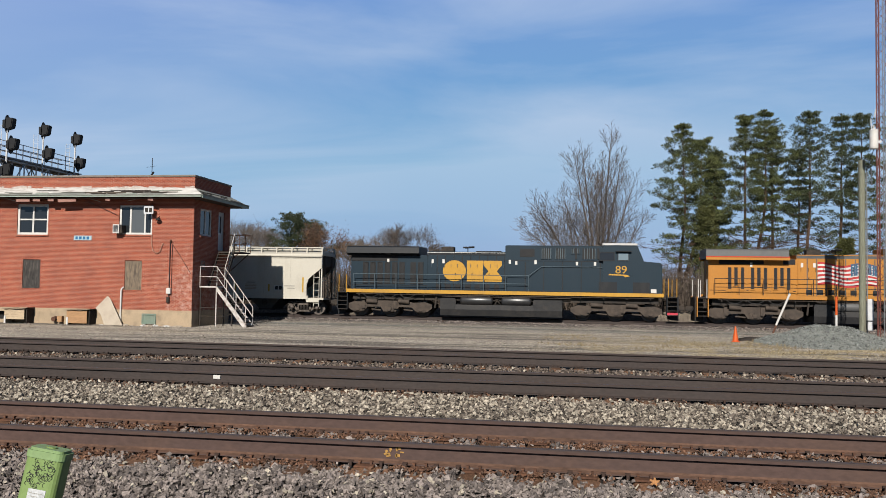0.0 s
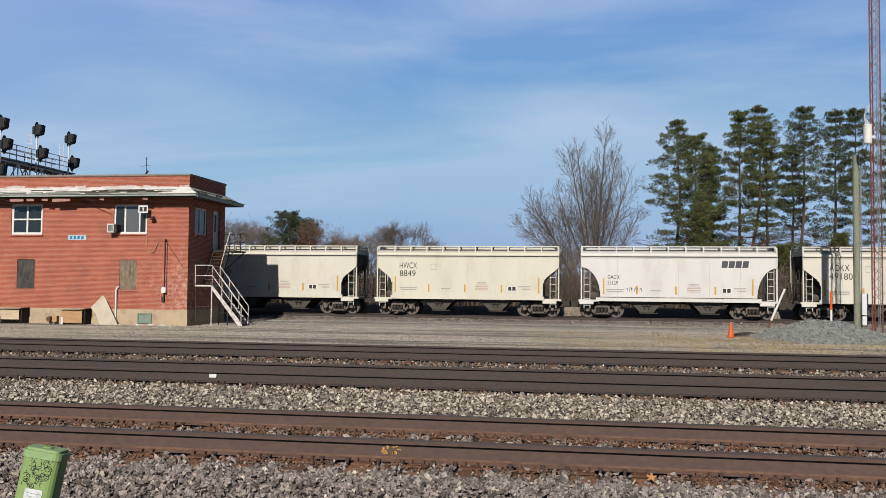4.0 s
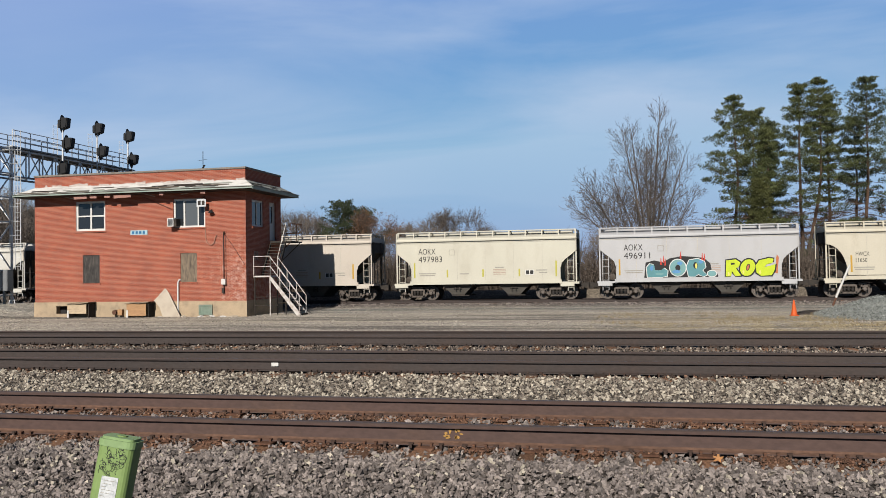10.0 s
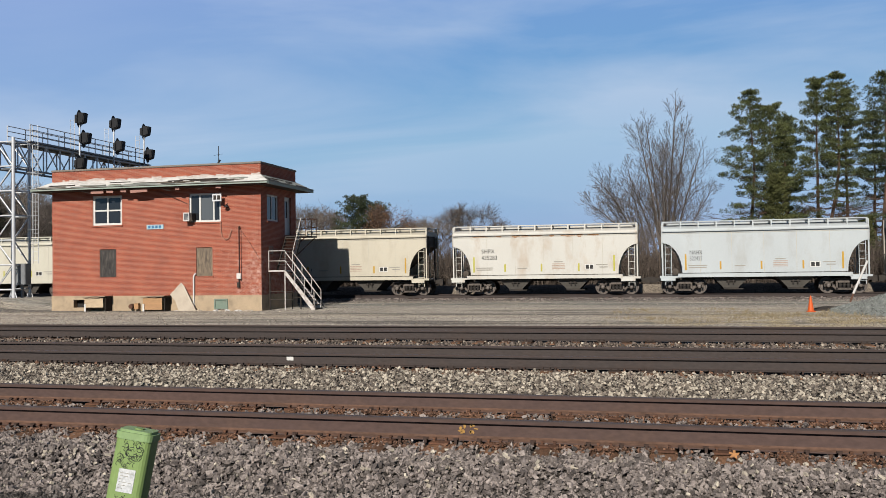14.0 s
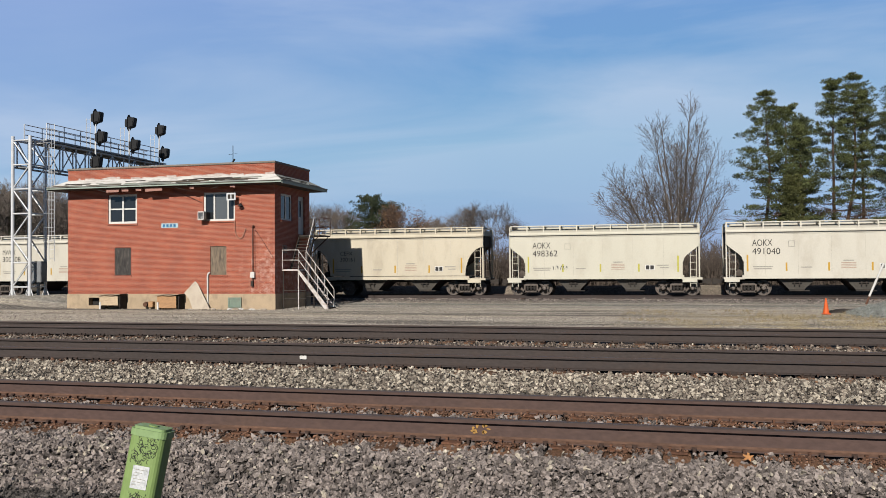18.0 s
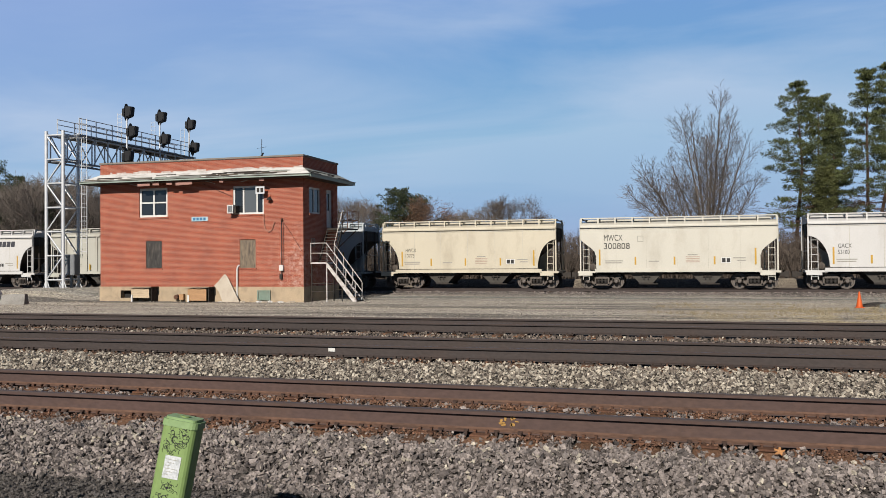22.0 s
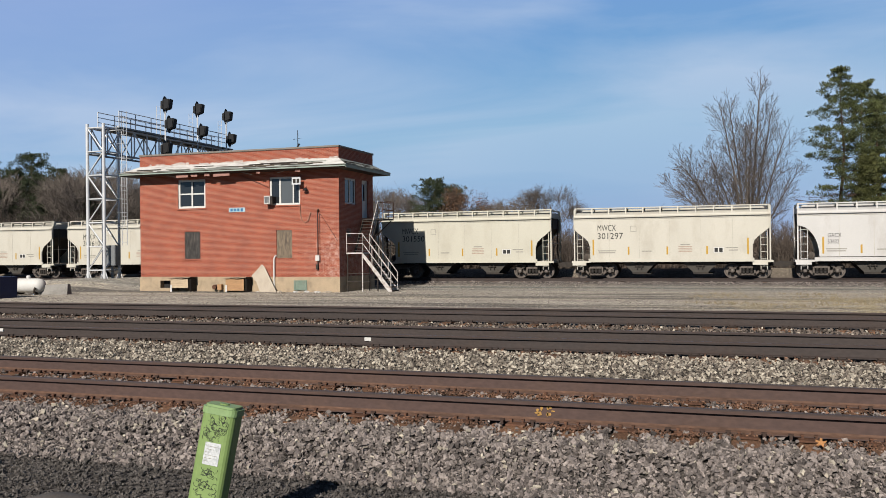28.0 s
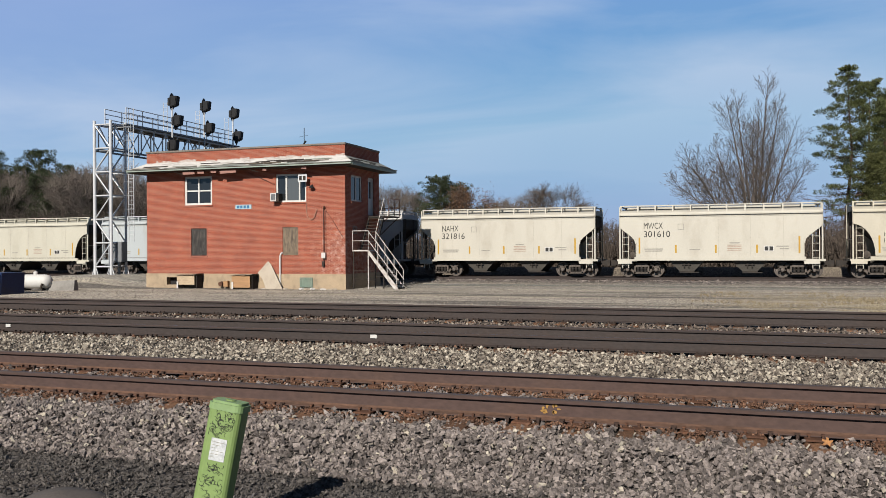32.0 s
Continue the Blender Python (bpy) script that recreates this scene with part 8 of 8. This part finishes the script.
def build_brush():
    r = random.Random(5)
    st = Sticks()
    for _ in range(6400):
        x, y = r.uniform(-112, 34), r.uniform(64, 76)
        z = ground_z(x, y)
        h = r.uniform(2.4, 4.6) * (1.6 if x < -60 else 1.0)
        p = Vector((x, y, z))
        for _ in range(3):
            q = p + Vector((r.gauss(0, 0.5), r.gauss(0, 0.3), h * r.uniform(0.6, 1.0)))
            st.stick(p, q, 0.026, 0.012, 3)
            for _ in range(5):
                u = r.uniform(0.3, 1)
                a = p.lerp(q, u)
                st.stick(a, a + Vector((r.gauss(0, 0.4), r.gauss(0, 0.3), r.uniform(0.1, 0.7))), 0.016, 0.007, 3)
    tagged(part("brush", st.mesh("brush", BRUSH), None), "tangled brown leafless brush behind the train", "bushes", kind="stuff")
    st = Sticks()
    for _ in range(4200):
        x, y = r.uniform(-2, 20), r.uniform(34, 44)
        if noise.noise(Vector((x * 0.35, y * 0.35, 3))) < 0.02:
            continue
        p = Vector((x, y, ground_z(x, y)))
        for _ in range(3):
            st.leaf(p, Vector((r.gauss(0, 0.5), r.gauss(0, 0.5), 1)), r.uniform(0.06, 0.2), 0.008, r)
    tagged(part("dry_grass", st.mesh("dry_grass", surf("straw_grass", (0.36, 0.28, 0.16), (0.26, 0.2, 0.11), fine=5, bump=0, vary=0.3, island=True)), None), "short straw-coloured dry grass tufts", "grass", kind="stuff")
    # a far low belt of woods closes the view
    st = Sticks()
    for _ in range(5200):
        x = r.uniform(-420, 330)
        y = 230 + r.uniform(-25, 25)
        p = Vector((x, y, -0.2))
        h = r.uniform(4, 8.5) * (0.8 + 0.35 * noise.noise(Vector((x * 0.02, 0, 0))))
        for _ in range(3):
            st.stick(p, p + Vector((r.gauss(0, 1.6), r.gauss(0, 1), h * r.uniform(0.6, 1))), 0.13, 0.03, 3)
    tagged(part("far_woods", st.mesh("far_woods", BRUSH), None), "low brown belt of bare woods far off", "woods", kind="stuff")


build_brush()


# ---- things beside the tracks ----
def build_clutter():
    POLE_WOOD = surf("grey_green_pole_wood", (0.26, 0.27, 0.2), (0.2, 0.19, 0.14), scale=2, fine=14, bump=0.5, stretch=(3, 3, 0.25), grain=0.25, dirt=(0.12, 0.1, 0.08))
    pole = thing("utility_pole", 13.95, 47.2, 0.0, "short grey-green weathered wooden utility pole", "utility pole")
    part("pole", rods(((0, 0, -0.3), (0, 0, 9.17), 0.165), n=14), POLE_WOOD, pole)
    part("conduit", tube(bmesh.new(), [(0.2, -0.1, 0), (0.2, -0.1, 8.7), (0.3, -0.1, 8.85), (0.42, -0.1, 8.7), (0.44, -0.1, 7.9)], 0.035, 8), GALV_DARK, pole)
    part("meter_box", boxed(0.13, 0.42, -0.4, -0.16, 0.95, 2.05, bevel=0.02), GALV, pole, "grey steel meter box")
    part("lower_box", boxed(0.15, 0.4, -0.36, -0.16, 0.45, 0.9, bevel=0.02), GALV, pole)
    # lattice radio mast
    RED = surf("faded_red_mast_paint", (0.2, 0.06, 0.045), (0.12, 0.045, 0.036), fine=20, rough=0.6, bump=0.1, dirt=(0.3, 0.26, 0.23), dirt_amount=0.3)
    mast = thing("lattice_mast", 14.55, 46.0, 0.0, "slender dark red lattice radio mast with grey cables", "radio mast")
    legs = [(-0.24, 0), (0.24, 0), (0, 0.4)]
    H = 22.0
    for x, y in legs:
        part("leg", rods(((x, y, -0.1), (x, y, H), 0.035), n=8), RED, mast)
    for k in range(48):
        z = 0.3 + k * 0.45
        for (xa, ya), (xb, yb) in zip(legs, legs[1:] + legs[:1]):
            p, q = ((xa, ya), (xb, yb)) if k % 2 else ((xb, yb), (xa, ya))
            part("lattice_bar", rods(((*p, z), (*q, z + 0.45), 0.014), n=5), RED, mast)
    for dx in (0.05, 0.13):
        part("feed_cable", rods(((dx, -0.03, 0), (dx, -0.03, H - 1), 0.02), n=6), GALV_DARK, mast)
    part("footing", boxed(-0.45, 0.45, -0.3, 0.7, -0.2, 0.12, bevel=0.03), CONC_GREY, mast)
    can = thing("pole_transformer", 14.1, 45.75, 9.5, "white cylindrical transformer can on the mast", "transformer")
    part("can", lathe(bmesh.new(), [(0.16, 0), (0.19, 0.03), (0.2, 0.1), (0.2, 0.92), (0.21, 0.95), (0.12, 1.0)], 18, "z"), WHITE, can, smooth=False)
    part("bushing", rods(((0.0, 0, 1.0), (-0.02, 0, 1.2), 0.04)), WHITE, can)
    part("bushing", rods(((-0.1, 0, 1.0), (-0.14, 0, 1.5), 0.025)), GALV, can)
    part("fuse_holder", rods(((0.02, 0, 1.6), (0.1, 0, 2.0), 0.03)), WHITE, can)
    part("hanger", boxed(0.19, 0.34, -0.06, 0.06, 0.3, 0.42), GALV, can)
    wire = thing("service_drop_wire", 14.1, 45.75, 8.0, "thin black drop wire from the transformer", "cable")
    part("cable", tube(bmesh.new(), [(0.0, 0, 1.5), (-0.1, 0.5, 0.9), (0.0, 1.2, 0.6), (0.25, 1.35, 0.8)], 0.015), BLACK, wire)
    ORANGE = surf("safety_orange", (0.75, 0.13, 0.02), (0.62, 0.1, 0.02), rough=0.5, bump=0.03, grain=0.1)
    mk = thing("marker_post", 12.1, 45.0, 0.35, "white marker post with an orange top", "marker post")
    part("post", rods(((0, 0, -0.3), (0, 0, 0.9), 0.055), n=10), WHITE, mk)
    part("top", rods(((0, 0, 0.9), (0, 0, 1.8), 0.058), n=10), ORANGE, mk, "orange upper tube")
    lp = thing("leaning_post", 9.55, 46.0, 0.35, "white post leaning sharply over in the stones", "post")
    part("post", rods(((-0.05, 0, 0.3), (0.62, 0, 1.9), 0.055), n=10), WHITE, lp)
    part("stub", rods(((-0.2, 0, -0.1), (-0.02, 0, 0.36), 0.05), n=8), RUSTY, lp)
    cone = thing("traffic_cone", 6.82, 41.6, 0.0, "orange plastic traffic cone on the gravel", "traffic cone")
    part("base", boxed(-0.18, 0.18, -0.18, 0.18, 0.0, 0.04, bevel=0.01), ORANGE, cone)
    part("cone", lathe(bmesh.new(), [(0.14, 0.04), (0.13, 0.1), (0.03, 0.7), (0.02, 0.72)], 16, "z"), ORANGE, cone)
    # heap of blue-grey crushed stone
    def heap(x, y):
        d = math.hypot((x - 10.8) / 3.3, (y - 41.6) / 4.2)
        return ground_z(x, y) - 0.06 + max(0, 0.95 * (1 - d ** 1.3)) * (1 + 0.25 * noise.noise(Vector((x * 0.8, y * 0.8, 2)))) if d < 1.05 else ground_z(x, y) - 0.1
    bm = bmesh.new()
    n = 40
    g = [[bm.verts.new((7.2 + 7.4 * i / n, 37.2 + 8.8 * j / n, heap(7.2 + 7.4 * i / n, 37.2 + 8.8 * j / n))) for i in range(n + 1)] for j in range(n + 1)]
    for j in range(n):
        for i in range(n):
            bm.faces.new((g[j][i], g[j][i + 1], g[j + 1][i + 1], g[j + 1][i]))
    hp = part("gravel_mound", bm, BLUE_GRAVEL, smooth=True)
    tagged(hp, "low heap of blue-grey crushed stone", "stone heap")
    s = stones("heap_stones", 7.6, 14.0, 37.6, 45.6, 9000, 0.02, 0.06, BLUE_GRAVEL, "loose blue-grey crushed stone on the heap", 21, heap,
               lambda x, y: np.hypot((x - 10.8) / 3.2, (y - 41.6) / 4.1) < 0.98 + 0.0 * x)
    stones("yard_stones", -36, 14, 24, 52, 9000, 0.01, 0.028, STONE_DIM, "loose stones scattered over the yard", 22, ground_z)
    stones("yard_stones", -36, 14, 24, 52, 7000, 0.012, 0.035, STONE_WHITE, "pale loose stones scattered over the yard", 23, ground_z)
    stones("train_ballast", -48, 18, 51.9, 54.5, 9000, 0.025, 0.06, STONE, "grey ballast along the train's track", 24, ground_z)
    r = random.Random(3)
    for x, y, w in ((7.9, 43.5, 0.7), (8.6, 44.2, 0.5), (9.1, 44.9, 0.6), (7.4, 42.6, 0.4)):
        d = thing("asphalt_chunk", x, y, ground_z(x, y), "broken dark asphalt slab on the gravel", "rubble", "asphalt chunks")
        bm = bmesh.new()
        bmesh.ops.create_icosphere(bm, subdivisions=2, radius=w)
        for v in bm.verts:
            v.co = Vector((v.co.x, v.co.y * 0.6, v.co.z * 0.25)) * (1 + 0.35 * noise.noise(v.co * 3 + Vector((x, 0, 0))))
        part("slab", bm, SOOT_AND_SHADE, d)
    # yellow-white tie-end plates painted on the second track's rail
    for x in (-5.74, -13.41):
        p = thing("rail_tag", x, TRACKS[1] - GAUGE - 0.018, 0.79, "small white tag clipped to the rail web", "tag", "rail tags")
        part("tag", boxed(-0.06, 0.06, -0.012, 0, -0.03, 0.03, bevel=0.004), WHITE, p)
    sp = thing("paint_mark", -1.65, TRACKS[0] - GAUGE - 0.0135, 0.79, "flaking yellow paint mark on the rail web", "paint mark")
    OCHRE = surf("ochre_paint", (0.5, 0.28, 0.08), fine=60, bump=0)
    for i in range(9):
        x, z = r.uniform(-0.12, 0.12), r.uniform(-0.035, 0.04)
        part("paint_flake", sheet(bmesh.new(), blob(x, z, r.uniform(0.015, 0.05), r.uniform(0.012, 0.04), i, 8, 0.4), -0.001), OCHRE, sp)
    lf = thing("dry_leaf", 0.6, 7.3, 0.7, "dry orange-brown leaf on the ballast", "leaf")
    bm = bmesh.new()
    pts = [(0.035 * (1 + 0.5 * math.sin(k * 2.2)) * math.cos(k * 0.42), 0.03 * (1 + 0.5 * math.sin(k * 2.2)) * math.sin(k * 0.42)) for k in range(15)]
    c = bm.verts.new((0, 0, 0.012))
    ring = [bm.verts.new((x, y * 0.6, 0.02 + y * 0.8)) for x, y in pts]
    for a, b in zip(ring, ring[1:] + ring[:1]):
        bm.faces.new((c, a, b))
    part("blade", bm, surf("dry_leaf", (0.5, 0.24, 0.09), (0.4, 0.18, 0.07), fine=40, bump=0.1), lf)
    # green cable pedestal leaning by the camera
    GREEN = surf("faded_green_plastic", (0.27, 0.38, 0.13), (0.22, 0.33, 0.11), scale=4, fine=30, rough=0.5, bump=0.05, grain=0.06)
    GREEN_LID = surf("faded_green_lid", (0.25, 0.38, 0.15), (0.3, 0.42, 0.2), scale=4, fine=30, rough=0.5, bump=0.05, grain=0.08)
    STICKER = surf("worn_white_sticker", (0.75, 0.76, 0.76), (0.55, 0.57, 0.58), scale=12, fine=90, rough=0.5, bump=0.05, grain=0.15, dirt=(0.3, 0.33, 0.32), dirt_scale=30, dirt_amount=0.8)
    ped = thing("cable_pedestal", -3.15, 4.55, 0.39, "leaning green plastic cable pedestal with marker scribbles", "cable pedestal")
    ped.matrix_basis = Matrix.Translation((-3.15, 4.55, 0.39)) @ Matrix.Rotation(radians(10.5), 4, Vector((-0.56, 0.83, 0))) @ Matrix.Rotation(radians(10), 4, "Z")
    body = bmesh.new()
    hw, hd, ch = 0.107, 0.083, 0.042
    o = [(sx * (hw - ch) + ch * math.cos(w0 + k * math.pi / 8), sy * (hd - ch) + ch * math.sin(w0 + k * math.pi / 8))
         for sx, sy, w0 in ((1, 1, 0.0), (-1, 1, math.pi / 2), (-1, -1, math.pi), (1, -1, 1.5 * math.pi)) for k in range(5)]
    prism(body, o, -0.15, 0.87, "z")
    part("body", body, GREEN, ped)
    lid = prism(bmesh.new(), [(x * 1.06, y * 1.06) for x, y in o], 0.87, 0.925, "z")
    bmesh.ops.bevel(lid, geom=[e for e in lid.edges if all(v.co.z > 0.9 for v in e.verts)], offset=0.015, segments=2, affect="EDGES")
    part("lid", lid, GREEN_LID, ped, "green cap with a shallow rim")
    part("lock", rods(((0, 0, 0.92), (0, 0, 0.932), 0.03), n=12), GREEN, ped)
    part("sticker", boxed(-0.045, 0.055, -hd - 0.003, -hd - 0.001, 0.565, 0.7), STICKER, ped, "white worn sticker")
    for k in range(6):
        part("print_bar", boxed(-0.035, -0.01 + 0.025 * (k % 3), -hd - 0.004, -hd - 0.0032, 0.585 + k * 0.018, 0.588 + k * 0.018), FAINT, ped)
    marks = bmesh.new()
    for k in range(130):
        z = r.choice((r.uniform(0.3, 0.55), r.uniform(0.71, 0.86)))
        x = r.uniform(-0.062, 0.062)
        a0, a1, s = r.uniform(0, 6), r.uniform(1.5, 4.5), r.uniform(0.006, 0.02)
        tube(marks, [(x + s * math.cos(a0 + a1 * i / 6) * r.uniform(0.8, 1.2), -hd - 0.001, z + s * math.sin(a0 + a1 * i / 6)) for i in range(7)], 0.0014, 3)
    tagged(part("marker_scribble", marks, BLACK, ped, "black marker scribbles all over the front"), kind="stuff")
    # rounded hump of unclear kind, modelled as a smooth boulder
    hump = thing("smooth_rock", -4.6, 4.98, 0.33, "smooth dull grey-brown rock by the gravel", "rock")
    bm = bmesh.new()
    bmesh.ops.create_uvsphere(bm, u_segments=28, v_segments=14, radius=1.0)
    for v in bm.verts:
        v.co = Vector((v.co.x * 0.42, v.co.y * 0.3, v.co.z * 0.2)) * (1 + 0.06 * noise.noise(v.co * 2))
    part("stone", bm, surf("dull_hump", (0.12, 0.105, 0.095), (0.09, 0.08, 0.075), fine=60, bump=0.15, grain=0.2), hump, smooth=True)
    # left of the building: skip, tank and barrier blocks
    BLUE = surf("navy_skip_paint", (0.015, 0.035, 0.11), (0.02, 0.045, 0.13), scale=2, fine=20, rough=0.5, bump=0.08, dirt=(0.06, 0.06, 0.07))
    sk = thing("blue_dumpster", -36.35, 34.9, 0.0, "dark blue steel dumpster with a pale emblem", "dumpster")
    part("body", prism(bmesh.new(), [(-1.0, 0.0), (0.95, 0.0), (1.0, 1.05), (-1.1, 1.05)], -0.75, 0.75), BLUE, sk)
    part("lid", boxed(-1.12, 1.03, -0.78, 0.78, 1.05, 1.1, bevel=0.01), BLUE, sk)
    for x in (-0.55, 0.0, 0.92):
        part("rib", boxed(x - 0.04, x + 0.04, -0.8, -0.752, 0.05, 1.0), BLUE, sk)
    part("emblem", sheet(bmesh.new(), blob(0.45, 0.62, 0.2, 0.35, 5, 12, 0.2), -0.754), GALV_DARK, sk, "pale worn emblem")
    part("base_rail", boxed(-0.98, 0.93, -0.7, 0.7, -0.06, 0.0), RUSTY, sk)
    tk = thing("propane_tank", -37.3, 38.4, 0.0, "white horizontal propane tank on a frame", "gas tank")
    b = lathe(bmesh.new(), [(0.05, -1.05), (0.25, -1.0), (0.37, -0.85), (0.4, -0.65), (0.4, 0.65), (0.37, 0.85), (0.25, 1.0), (0.05, 1.05)], 24, "x")
    bmesh.ops.translate(b, verts=b.verts, vec=(0, 0, 0.5))
    part("tank", b, WHITE, tk, smooth=True)
    part("valve_cover", lathe(bmesh.new(), [(0.11, 0.85), (0.12, 1.0), (0.08, 1.06), (0.02, 1.07)], 14, "z"), WHITE, tk)
    for x in (-0.65, 0.65):
        part("foot", boxed(x - 0.06, x + 0.06, -0.3, 0.3, -0.05, 0.2), SOOT_AND_SHADE, tk)
    part("regulator", rods(((0.75, -0.42, 0.15), (0.85, -0.42, 0.4), 0.06)), SOOT_AND_SHADE, tk)
    for i, (x, w) in enumerate(((-38.95, 0.35), (-35.75, 1.75))):
        bl = thing("concrete_barrier", x, 38.7, 0.0, "low grey concrete barrier block", "concrete barrier", "barrier blocks")
        bm = prism(bmesh.new(), [(-0.22, -0.1), (0.22, -0.1), (0.12, 0.5), (-0.12, 0.5)], -w / 2, w / 2, "x")
        part("block", bm, CONC_GREY, bl)
        bl.matrix_basis = pose(x, 38.7, 0.05, 0, -2, 8)


build_clutter()


# seconds and metres rolled
ROLL = [(0, 0.0), (4, 41.26), (8, 82.86), (12, 124.72), (16, 166.71), (20, 208.8), (24, 250.82), (28, 292.66), (32, 334.14)]


def motions():
    """The train rolls by at an even pace; each wheelset turns while its car is near."""
    for car, x0 in CARS:
        walk(car, [(t, pose(x0 + d, TRAIN_Y, TRAIN_Z)) for t, d in ROLL])
    for w, r, x0 in WHEELSETS:
        x, y, z = w.location
        first, last = max(0, math.ceil((-64 - x0) / SPEED * FPS)), min(32 * FPS, int((28 - x0) / SPEED * FPS))
        rows = [(k / FPS, pose(x, y, z, 0, math.degrees(k / FPS * SPEED / r) % 360, 0)) for k in range(first, last + 1, 2)]
        rows = rows or [(0, pose(x, y, z))]
        if rows[0][0] > 0.05:
            rows.insert(0, (0, rows[0][1]))
        if rows[-1][0] < 31.95:
            rows.append((32, rows[-1][1]))
        walk(w, rows)


motions()
